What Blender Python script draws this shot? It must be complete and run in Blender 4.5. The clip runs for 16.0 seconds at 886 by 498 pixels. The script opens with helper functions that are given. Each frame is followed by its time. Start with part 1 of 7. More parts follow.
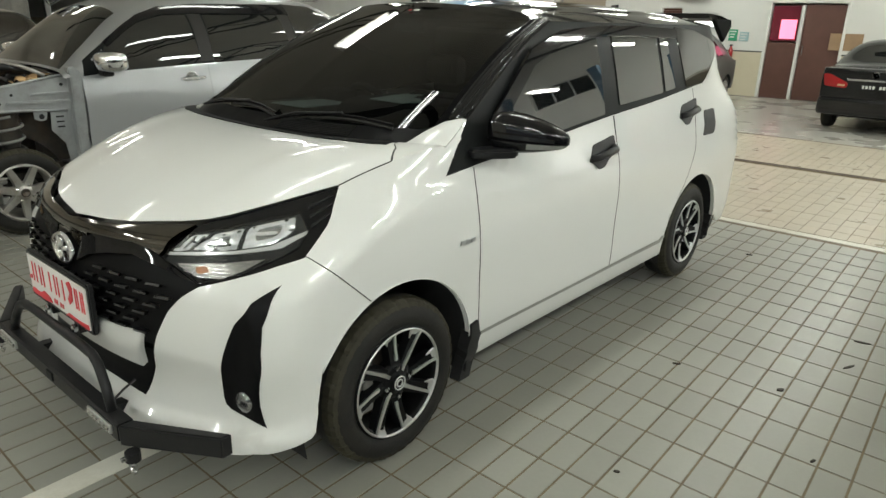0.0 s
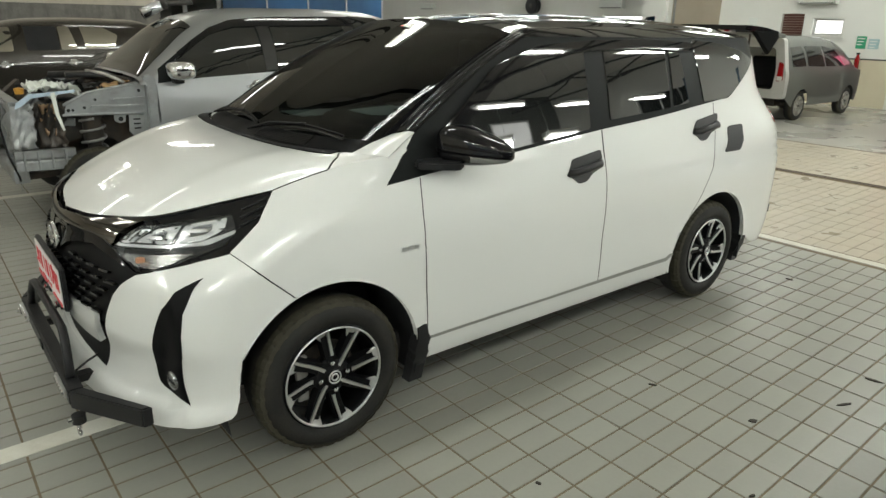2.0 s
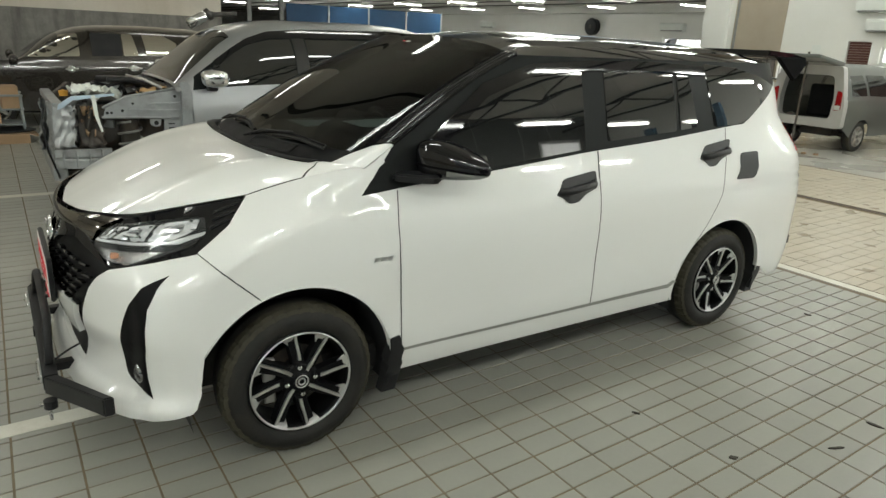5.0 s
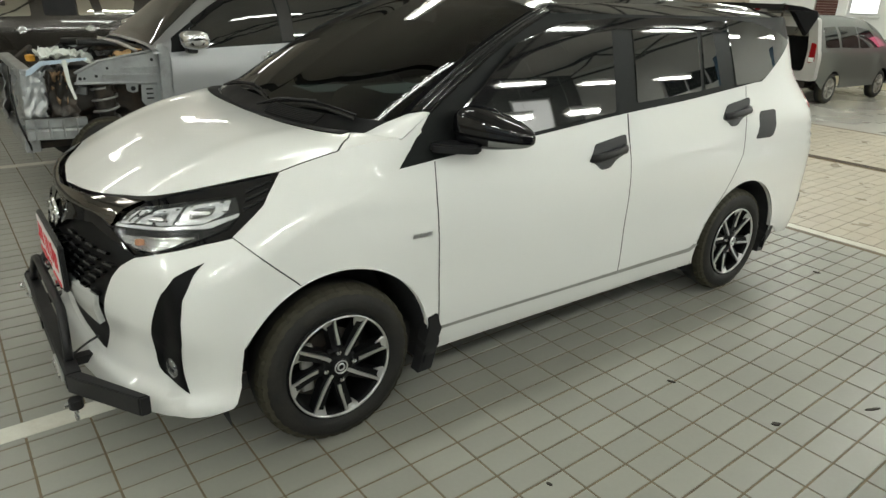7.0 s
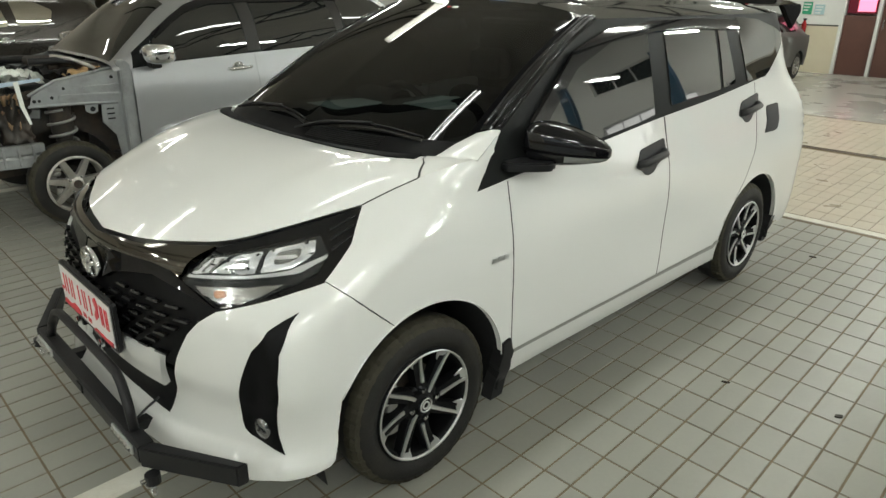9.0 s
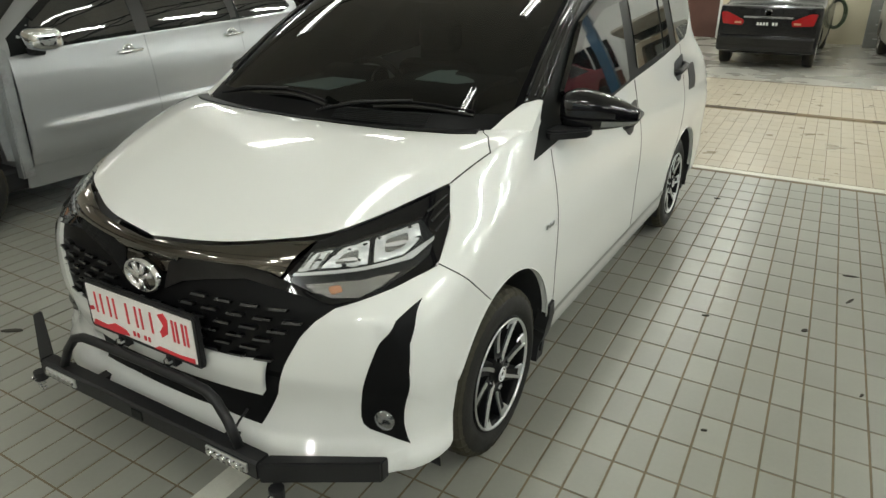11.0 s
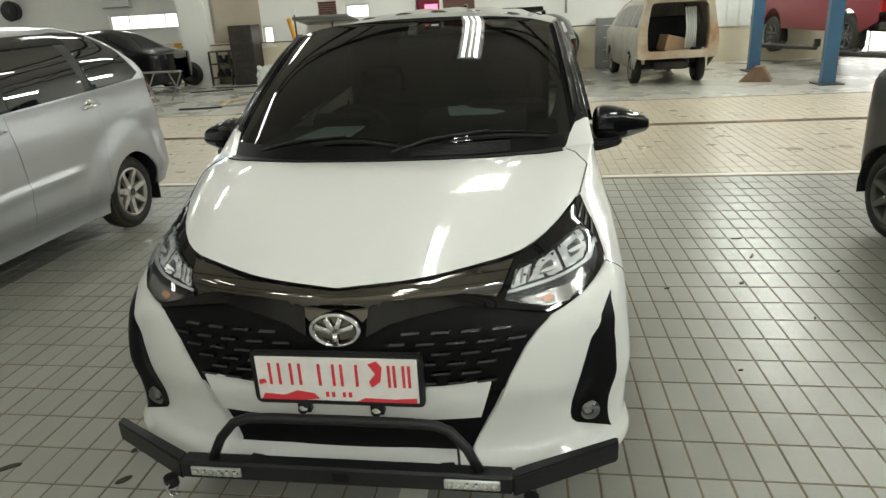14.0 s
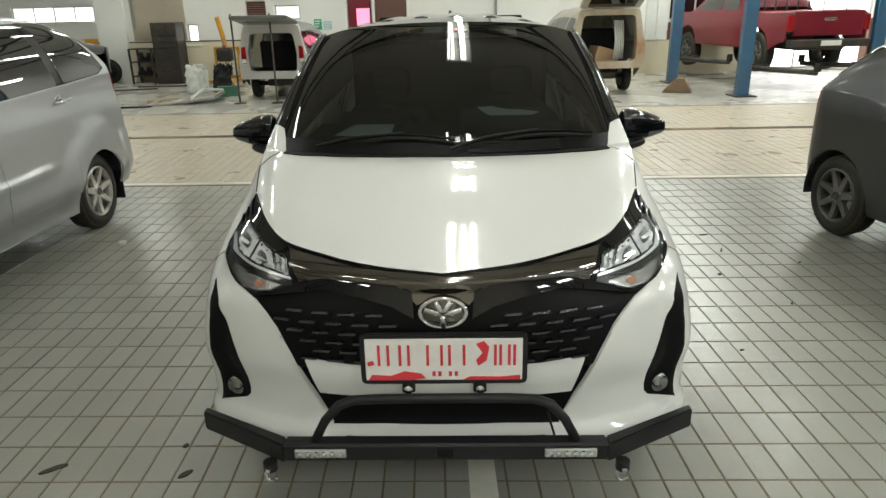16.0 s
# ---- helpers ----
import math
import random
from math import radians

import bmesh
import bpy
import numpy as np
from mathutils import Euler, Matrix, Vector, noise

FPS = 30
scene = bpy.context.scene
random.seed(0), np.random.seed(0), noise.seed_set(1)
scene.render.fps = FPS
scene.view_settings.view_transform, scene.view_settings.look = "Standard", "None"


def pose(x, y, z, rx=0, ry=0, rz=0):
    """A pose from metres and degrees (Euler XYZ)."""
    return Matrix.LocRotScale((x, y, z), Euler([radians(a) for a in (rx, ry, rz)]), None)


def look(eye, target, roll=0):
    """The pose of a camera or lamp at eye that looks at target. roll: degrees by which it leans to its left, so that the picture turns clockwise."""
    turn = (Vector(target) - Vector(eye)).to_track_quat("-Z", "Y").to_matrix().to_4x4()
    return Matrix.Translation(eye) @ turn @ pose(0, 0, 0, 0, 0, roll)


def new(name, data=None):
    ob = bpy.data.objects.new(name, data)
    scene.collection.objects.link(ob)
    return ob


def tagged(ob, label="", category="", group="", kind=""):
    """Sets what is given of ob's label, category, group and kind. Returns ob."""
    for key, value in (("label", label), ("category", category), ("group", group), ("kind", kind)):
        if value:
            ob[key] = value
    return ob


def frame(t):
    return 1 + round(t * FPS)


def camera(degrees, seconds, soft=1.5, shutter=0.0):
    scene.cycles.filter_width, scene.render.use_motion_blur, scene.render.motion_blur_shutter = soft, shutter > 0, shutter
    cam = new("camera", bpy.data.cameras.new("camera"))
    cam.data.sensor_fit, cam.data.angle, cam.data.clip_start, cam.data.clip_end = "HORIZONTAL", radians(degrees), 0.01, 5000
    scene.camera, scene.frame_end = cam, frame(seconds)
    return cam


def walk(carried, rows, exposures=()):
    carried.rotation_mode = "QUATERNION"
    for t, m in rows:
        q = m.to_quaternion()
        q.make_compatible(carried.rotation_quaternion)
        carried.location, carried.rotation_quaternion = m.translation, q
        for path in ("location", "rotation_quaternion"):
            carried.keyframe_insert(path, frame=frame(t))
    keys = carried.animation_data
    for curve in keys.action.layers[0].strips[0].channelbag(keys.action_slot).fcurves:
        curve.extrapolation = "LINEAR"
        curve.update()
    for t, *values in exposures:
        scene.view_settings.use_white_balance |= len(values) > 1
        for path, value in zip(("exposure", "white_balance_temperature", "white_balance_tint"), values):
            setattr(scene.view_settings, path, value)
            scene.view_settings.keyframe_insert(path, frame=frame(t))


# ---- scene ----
cam = camera(66.6, 16.0)
PATH = [
    (0, (2.286, -0.73, 1.497), (1.046, 0.702, 0.854), 1.4),
    (0.5, (2.357, -0.661, 1.514), (1.074, 0.732, 0.872), 0.4),
    (1, (2.451, -0.57, 1.507), (1.067, 0.74, 0.899), -0.7),
    (1.5, (2.658, -0.413, 1.521), (1.213, 0.815, 0.886), 2.0),
    (2, (2.805, -0.337, 1.552), (1.323, 0.846, 0.917), 1.1),
    (2.5, (2.855, -0.282, 1.541), (1.336, 0.851, 0.901), 0.5),
    (3, (2.881, -0.193, 1.534), (1.338, 0.916, 0.912), 1.5),
    (3.5, (2.921, -0.112, 1.56), (1.35, 0.968, 0.958), 1.5),
    (4, (3.007, -0.089, 1.555), (1.405, 0.956, 0.972), 2.4),
    (6.3, (2.868, -0.182, 1.555), (1.332, 0.936, 0.929), 2.6),
    (6.5, (2.81, -0.211, 1.56), (1.285, 0.917, 0.924), 2.4),
    (7, (2.709, -0.253, 1.559), (1.22, 0.879, 0.852), 2.2),
    (7.5, (2.607, -0.239, 1.565), (1.143, 0.931, 0.866), 3.2),
    (8, (2.519, -0.255, 1.588), (1.063, 0.939, 0.913), 3.7),
    (8.5, (2.383, -0.428, 1.597), (0.99, 0.837, 0.919), 2.6),
    (8.7, (2.328, -0.489, 1.599), (0.952, 0.781, 0.895), 1.5),
    (10.8, (1.729, -0.991, 1.615), (0.756, 0.573, 0.835), -0.1),
    (11, (1.66, -1.053, 1.61), (0.72, 0.527, 0.824), -0.0),
    (11.5, (1.491, -1.141, 1.601), (0.615, 0.492, 0.85), 0.9),
    (12, (1.301, -1.242, 1.61), (0.547, 0.473, 0.911), -1.3),
    (12.5, (1.132, -1.365, 1.614), (0.522, 0.422, 0.953), -0.4),
    (13, (0.961, -1.523, 1.63), (0.493, 0.301, 0.956), -1.6),
    (13.5, (0.812, -1.586, 1.617), (0.408, 0.255, 0.949), -0.9),
    (14, (0.603, -1.627, 1.615), (0.29, 0.229, 0.939), -3.4),
    (14.5, (0.389, -1.692, 1.63), (0.225, 0.188, 0.966), -1.8),
    (15, (0.171, -1.789, 1.63), (0.062, 0.081, 0.93), -1.4),
    (15.5, (0.074, -1.812, 1.632), (-0.017, 0.062, 0.939), -0.9),
    (16, (0.054, -1.823, 1.631), (0.003, 0.061, 0.96), -1.2),
]
walk(cam, [(t, look(eye, target, roll)) for t, eye, target, roll in PATH])


# ---- world and light ----
world = bpy.data.worlds.new("world")
scene.world = world
world.use_nodes = True
sky = world.node_tree.nodes.new("ShaderNodeTexSky")
sky.sky_type, sky.sun_disc, sky.sun_elevation, sky.sun_rotation = "NISHITA", False, radians(50), radians(200)
world.node_tree.links.new(sky.outputs[0], world.node_tree.nodes["Background"].inputs[0])
world.node_tree.nodes["Background"].inputs[1].default_value = 0.12
TUBE_POWER, LIGHT_COLOR = 17.9, (0.953, 1.0, 0.93)


# ---- materials ----
def mat(name, color, rough=0.5, metal=0.0, coat=0.0, vary=0.06, scale=6.0, fine=120.0, bump=0.0, rough_vary=0.08, stain=None, stain_amount=0.0, piece=0.0, island=0.0, spec=0.5, streak=1.0):
    m = bpy.data.materials.new(name)
    m.use_nodes = True
    nt = m.node_tree
    nodes, link = nt.nodes, nt.links.new
    b = nodes["Principled BSDF"]
    b.inputs["Metallic"].default_value = metal
    b.inputs["Coat Weight"].default_value = coat
    b.inputs["Coat Roughness"].default_value = 0.02
    b.inputs["Specular IOR Level"].default_value = spec
    tc = nodes.new("ShaderNodeTexCoord")
    big = nodes.new("ShaderNodeTexNoise")
    big.inputs["Scale"].default_value, big.inputs["Detail"].default_value = scale, 6
    small = nodes.new("ShaderNodeTexNoise")
    small.inputs["Scale"].default_value, small.inputs["Detail"].default_value = fine, 3
    geo = nodes.new("ShaderNodeNewGeometry")
    link(geo.outputs["Position"], big.inputs["Vector"])
    link(geo.outputs["Position"], small.inputs["Vector"])
    both = nodes.new("ShaderNodeMath")
    both.operation = "MULTIPLY_ADD"
    both.inputs[1].default_value = 0.4
    link(small.outputs["Fac"], both.inputs[0])
    link(big.outputs["Fac"], both.inputs[2])
    ramp = nodes.new("ShaderNodeMapRange")
    ramp.inputs["From Min"].default_value, ramp.inputs["From Max"].default_value = 0.4, 1.0
    ramp.inputs["To Min"].default_value, ramp.inputs["To Max"].default_value = 1 - vary, 1 + vary
    link(both.outputs[0], ramp.inputs["Value"])
    factor = ramp.outputs[0]
    if piece or island:
        add = nodes.new("ShaderNodeMath")
        add.operation = "MULTIPLY_ADD"
        add.inputs[1].default_value = 2 * (piece or island)
        if piece:
            link(nodes.new("ShaderNodeObjectInfo").outputs["Random"], add.inputs[0])
        else:
            link(geo.outputs["Random Per Island"], add.inputs[0])
        off = nodes.new("ShaderNodeMath")
        off.operation = "SUBTRACT"
        off.inputs[1].default_value = piece or island
        link(factor, add.inputs[2])
        link(add.outputs[0], off.inputs[0])
        factor = off.outputs[0]
    mul = nodes.new("ShaderNodeVectorMath")
    mul.operation = "SCALE"
    mul.inputs[0].default_value = color[:3]
    link(factor, mul.inputs["Scale"])
    out = mul.outputs[0]
    if stain:
        sn = nodes.new("ShaderNodeTexNoise")
        sn.inputs["Scale"].default_value, sn.inputs["Detail"].default_value, sn.inputs["Roughness"].default_value = scale * 0.45, 8, 0.65
        drawn = nodes.new("ShaderNodeVectorMath")
        drawn.operation = "MULTIPLY"
        drawn.inputs[1].default_value = (1, 1, streak)
        link(geo.outputs["Position"], drawn.inputs[0])
        link(drawn.outputs[0], sn.inputs["Vector"])
        sr = nodes.new("ShaderNodeMapRange")
        sr.interpolation_type = "SMOOTHSTEP"
        sr.inputs["From Min"].default_value, sr.inputs["From Max"].default_value = 0.40, 0.78
        sr.inputs["To Max"].default_value = stain_amount
        link(sn.outputs["Fac"], sr.inputs["Value"])
        mix = nodes.new("ShaderNodeMix")
        mix.data_type = "RGBA"
        link(sr.outputs[0], mix.inputs["Factor"])
        link(out, mix.inputs["A"])
        mix.inputs["B"].default_value = (*stain, 1)
        out = mix.outputs["Result"]
    link(out, b.inputs["Base Color"])
    rr = nodes.new("ShaderNodeMapRange")
    rr.inputs["From Min"].default_value, rr.inputs["From Max"].default_value = 0.3, 0.7
    rr.inputs["To Min"].default_value, rr.inputs["To Max"].default_value = max(rough * (1 - rough_vary), 0.0), min(rough * (1 + rough_vary), 1.0)
    link(big.outputs["Fac"], rr.inputs["Value"])
    link(rr.outputs[0], b.inputs["Roughness"])
    if bump:
        bn = nodes.new("ShaderNodeBump")
        bn.inputs["Strength"].default_value, bn.inputs["Distance"].default_value = bump, 0.004
        link(small.outputs["Fac"], bn.inputs["Height"])
        link(bn.outputs[0], b.inputs["Normal"])
    return m


def glow(name, color, strength):
    m = bpy.data.materials.new(name)
    m.use_nodes = True
    b = m.node_tree.nodes["Principled BSDF"]
    b.inputs["Base Color"].default_value = (*color, 1)
    b.inputs["Emission Color"].default_value = (*color, 1)
    b.inputs["Emission Strength"].default_value = strength
    return m


def sheet_glass(name, tint):
    """A thin pane: tinted clear sheet with a mirror gloss on it."""
    m = bpy.data.materials.new(name)
    m.use_nodes = True
    nodes, link = m.node_tree.nodes, m.node_tree.links.new
    clear = nodes.new("ShaderNodeBsdfTransparent")
    clear.inputs[0].default_value = (*tint, 1)
    gloss = nodes.new("ShaderNodeBsdfGlossy")
    gloss.inputs["Roughness"].default_value = 0.02
    fres = nodes.new("ShaderNodeFresnel")
    fres.inputs[0].default_value = 1.5
    mix = nodes.new("ShaderNodeMixShader")
    link(fres.outputs[0], mix.inputs[0])
    link(clear.outputs[0], mix.inputs[1])
    link(gloss.outputs[0], mix.inputs[2])
    link(mix.outputs[0], nodes["Material Output"].inputs["Surface"])
    return m


PEARL = mat("pearl_white_paint", (0.70, 0.705, 0.685), 0.28, 0.0, 1.0, 0.012, 500, 1500, rough_vary=0.0, spec=0.25)
GLOSS_BLACK = mat("gloss_black_paint", (0.005, 0.005, 0.006), 0.04, 0.0, 0.0, 0.1, 3)
SATIN_BLACK = mat("satin_black_plastic", (0.010, 0.010, 0.011), 0.42, 0.0, 0.0, 0.12, 8, bump=0.08, spec=0.35)
MATT_BLACK = mat("black_rim_paint", (0.004, 0.004, 0.0045), 0.45, 0, 0, 0.1, 8, spec=0.12)
GRILLE_DASH = mat("grille_dash", (0.085, 0.085, 0.087), 0.28, 0.7, 0, 0.1)
LAMP_GLASS = mat("lamp_projector_glass", (0.50, 0.51, 0.52), 0.08, 0.85, 0.3, 0.05)
REFLECTOR = mat("lamp_reflector", (0.90, 0.91, 0.92), 0.16, 0.62, 0, 0.03)
SIGNAL_GREY = mat("ribbed_signal_lens", (0.46, 0.45, 0.44), 0.18, 0.75, 0.3, 0.05)
LAMP_BOWL = mat("lamp_bowl", (0.035, 0.036, 0.038), 0.2, 0.5)
PILLAR_GLOSS = mat("pillar_gloss", (0.006, 0.006, 0.007), 0.08, 0.0, 0.0, 0.1, 5, spec=0.4)
PILLAR_BLACK = mat("pillar_black", (0.004, 0.004, 0.0045), 0.5, 0.0, 0.0, 0.1, 8, spec=0.03)
PILLAR = mat("pillar_film", (0.012, 0.013, 0.013), 0.38, 0.0, 0.0, 0.1, 8, spec=0.06)
PILLAR_GREY = mat("pillar_grey_film", (0.030, 0.029, 0.027), 0.40, 0.0, 0.0, 0.1, 8, spec=0.15)
CABIN_BLACK = mat("cabin_black", (0.005, 0.005, 0.0055), 0.7, spec=0.2)
DARK_INSIDE = mat("dark_inside", (0.012, 0.012, 0.013), 0.8)
RUBBER = mat("tyre_rubber", (0.015, 0.0145, 0.0135), 0.65, 0, 0, 0.2, 14, bump=0.2, stain=(0.040, 0.036, 0.027), stain_amount=0.4, spec=0.3)
CHROME = mat("chrome", (0.78, 0.79, 0.8), 0.08, 1.0, 0, 0.03)
DARK_CHROME = mat("dark_chrome", (0.17, 0.158, 0.142), 0.08, 1.0, 0.5, 0.05)
MACHINED = mat("machined_alloy", (0.66, 0.67, 0.67), 0.36, 1.0, 0, 0.05)
ALLOY = mat("silver_alloy_paint", (0.48, 0.47, 0.44), 0.35, 0.7, 0.2, 0.1, 12, stain=(0.15, 0.115, 0.07), stain_amount=0.8)
DULL_RIM = mat("dusty_grey_rim", (0.10, 0.098, 0.088), 0.5, 0.4, 0, 0.15, 12)
TINT = mat("tinted_glass", (0.006, 0.007, 0.007), 0.02, 0.0, 0.0, 0.02, rough_vary=0.0, spec=0.5)
TINT.node_tree.nodes["Principled BSDF"].inputs["IOR"].default_value = 1.85     # metallised window film
MIRROR_FILM = mat("mirror_window_film", (0.62, 0.60, 0.54), 0.04, 1.0, 0.0, 0.02, rough_vary=0.0)
LENS = sheet_glass("clear_lens", (0.96, 0.97, 0.97))
SCREEN = sheet_glass("tinted_windscreen", (0.105, 0.115, 0.112))
CAST_GREY = mat("cast_brake_metal", (0.26, 0.255, 0.24), 0.5, 0.5, 0, 0.2, 20)
DUSTY_TREAD = mat("dusty_tread_rubber", (0.044, 0.040, 0.028), 0.8, 0, 0, 0.25, 14, bump=0.25, spec=0.25)
SILVER = mat("silver_paint", (0.34, 0.35, 0.355), 0.33, 0.6, 0.5, 0.03, 2, 700)
GREY_PAINT = mat("grey_green_paint", (0.105, 0.115, 0.107), 0.35, 0.4, 0.8, 0.05, 2, 700)
BROWN_PAINT = mat("dark_brown_paint", (0.032, 0.027, 0.022), 0.22, 0.4, 1.0, 0.08, 2, 700)
DARK_GREY_PAINT = mat("dark_grey_paint", (0.007, 0.0085, 0.008), 0.32, 0.0, 0.12, 0.08, 2, 700)
BLACK_PAINT = mat("black_paint", (0.007, 0.007, 0.008), 0.2, 0.0, 0.35, 0.05, 2, 700, spec=0.3)
RED_PAINT = mat("red_paint", (0.15, 0.004, 0.015), 0.35, 0.0, 0.25, 0.06, 2, 700)
RED_LENS = mat("red_lamp_lens", (0.30, 0.008, 0.010), 0.12, 0, 0.6, 0.05)
AMBER = mat("amber_lens", (0.48, 0.24, 0.14), 0.15, 0, 0.6, 0.05)
BARE_METAL = mat("bare_body_metal", (0.36, 0.375, 0.38), 0.40, 0.6, 0.3, 0.12, 9, stain=(0.10, 0.085, 0.07), stain_amount=0.55)
GREASY = mat("greasy_steel", (0.05, 0.047, 0.043), 0.5, 0.5, 0, 0.3, 12, bump=0.2, stain=(0.16, 0.10, 0.06), stain_amount=0.4)
PRIMER = mat("cream_primer", (0.40, 0.385, 0.335), 0.6, 0, 0, 0.10, 4, stain=(0.22, 0.13, 0.065), stain_amount=0.6)
PATCHED = mat("patched_primer", (0.42, 0.37, 0.28), 0.6, 0, 0, 0.12, 4, stain=(0.26, 0.115, 0.035), stain_amount=0.95)
FILLER = mat("tan_body_filler", (0.45, 0.28, 0.12), 0.7, 0, 0, 0.15, 9, stain=(0.62, 0.5, 0.33), stain_amount=0.5)
TILE = mat("grey_floor_tile", (0.278, 0.276, 0.243), 0.30, 0, 0, 0.07, 2.2, 60, spec=0.5, island=0.07, rough_vary=0.03)
TILE_PIECE = mat("grey_floor_tile_piece", (0.278, 0.276, 0.243), 0.30, 0, 0, 0.07, 2.2, 60, spec=0.5, piece=0.07, rough_vary=0.03)
BEIGE_TILE = mat("beige_floor_tile", (0.44, 0.390, 0.305), 0.32, 0, 0, 0.07, 4.0, 90, bump=0.05, stain=(0.40, 0.33, 0.23), stain_amount=0.15, island=0.05, rough_vary=0.2)
GROUT = mat("brown_grout", (0.175, 0.138, 0.088), 0.85, 0, 0, 0.25, 9, bump=0.3, stain=(0.06, 0.05, 0.04), stain_amount=0.6)
BEIGE_GROUT = mat("tan_grout", (0.20, 0.15, 0.09), 0.85, 0, 0, 0.2, 9, bump=0.3)
EPOXY = mat("worn_grey_floor_paint", (0.38, 0.37, 0.335), 0.28, 0, 0, 0.1, 1.0, 40, stain=(0.33, 0.31, 0.27), stain_amount=0.5, rough_vary=0.25)
LINE_WHITE = mat("worn_white_line_paint", (0.68, 0.67, 0.60), 0.5, 0, 0, 0.1, 8, stain=(0.42, 0.38, 0.3), stain_amount=0.6)
IRON = mat("drain_iron", (0.05, 0.04, 0.032), 0.6, 0.5, 0, 0.3, 20, stain=(0.18, 0.10, 0.05), stain_amount=0.6)
WALL_WHITE = mat("white_wall_paint", (0.70, 0.70, 0.66), 0.75, 0, 0, 0.04, 0.7, 40, stain=(0.55, 0.53, 0.47), stain_amount=0.4)
WALL_CREAM = mat("cream_wainscot_paint", (0.62, 0.565, 0.42), 0.6, 0, 0, 0.05, 0.9, 40, stain=(0.45, 0.38, 0.25), stain_amount=0.45)
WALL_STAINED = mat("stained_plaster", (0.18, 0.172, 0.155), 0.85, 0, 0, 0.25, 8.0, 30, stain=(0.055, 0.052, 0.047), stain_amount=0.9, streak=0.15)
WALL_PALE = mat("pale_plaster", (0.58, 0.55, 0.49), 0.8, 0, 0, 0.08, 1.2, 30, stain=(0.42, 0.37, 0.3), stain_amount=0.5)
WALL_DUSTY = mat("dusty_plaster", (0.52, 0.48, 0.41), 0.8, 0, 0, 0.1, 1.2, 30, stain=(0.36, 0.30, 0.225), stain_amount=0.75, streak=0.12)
WALL_TAN = mat("tan_plaster", (0.36, 0.31, 0.24), 0.8, 0, 0, 0.1, 1.2, 30, stain=(0.28, 0.23, 0.17), stain_amount=0.5)
SHEET_DARK = mat("dark_wall_sheet", (0.075, 0.075, 0.07), 0.7, 0, 0, 0.15, 1.5, 30)
STRIPE = mat("dark_wall_stripe", (0.07, 0.065, 0.06), 0.6)
BLUE = mat("blue_panel", (0.025, 0.105, 0.24), 0.45, 0, 0, 0.12, 3)
LIFT_BLUE = mat("blue_lift_paint", (0.026, 0.095, 0.175), 0.4, 0, 0.3, 0.15, 6, stain=(0.05, 0.06, 0.07), stain_amount=0.5)
YELLOW = mat("hoist_yellow", (0.62, 0.30, 0.025), 0.45, 0, 0.2, 0.15, 8, stain=(0.2, 0.12, 0.05), stain_amount=0.4)
BROWN_DOOR = mat("brown_door", (0.11, 0.048, 0.035), 0.45, 0, 0.2, 0.12, 5)
ALU = mat("aluminium_frame", (0.62, 0.62, 0.61), 0.35, 0.7, 0, 0.05)
ROOF_SHEET = mat("roof_sheet", (0.71, 0.69, 0.635), 0.7, 0.0, 0, 0.08, 1)
TROLLEY_GREY = mat("trolley_grey_paint", (0.22, 0.24, 0.24), 0.45, 0.3, 0, 0.12, 9)
STEEL_DARK = mat("dark_steel_truss", (0.05, 0.05, 0.05), 0.6, 0.2)
PAPER = mat("paper", (0.66, 0.68, 0.64), 0.7, 0, 0, 0.05)
TEAL_CARD = mat("pale_teal_card", (0.56, 0.70, 0.65), 0.6, 0, 0, 0.08)
CARDBOARD = mat("cardboard", (0.32, 0.21, 0.12), 0.8, 0, 0, 0.12, 8)
CABINET_GREY = mat("grey_steel_cabinet", (0.22, 0.22, 0.21), 0.45, 0.3, 0, 0.15, 4)
PLATE_WHITE = mat("plate_white", (0.74, 0.72, 0.70), 0.4, 0, 0, 0.05, 30, stain=(0.6, 0.56, 0.52), stain_amount=0.4)
PLATE_RED = mat("red_plate_paint", (0.62, 0.035, 0.05), 0.45, 0, 0, 0.1, 30)
TUBE = glow("fluorescent_tube", (1.0, 1.0, 0.95), 13.0)
DAYLIGHT = glow("daylight_pane", (1.0, 1.0, 0.98), 1.8)


# ---- building helpers ----
def finish(ob_name, bm, material, parent=None, label="", smooth=False, normals=None):
    me = bpy.data.meshes.new(ob_name)
    bm.to_mesh(me)
    bm.free()
    me.materials.append(material)
    if smooth:
        me.shade_smooth()
    ob = new(ob_name, me)
    if parent:
        ob.parent = parent
    if label:
        ob["label"] = label
    return ob


def part(name, bm, material, parent, label="", smooth=False):
    return finish(name, bm, material, parent, label, smooth)


def thing(name, label, category, group="", at=None):
    e = new(name)
    e.empty_display_size = 0.1
    if at is not None:
        e.matrix_basis = at
    return tagged(e, label, category, group)


def structure(name, bm, material, label, smooth=False):
    return tagged(finish(name, bm, material, smooth=smooth), label, "", "", "structure")


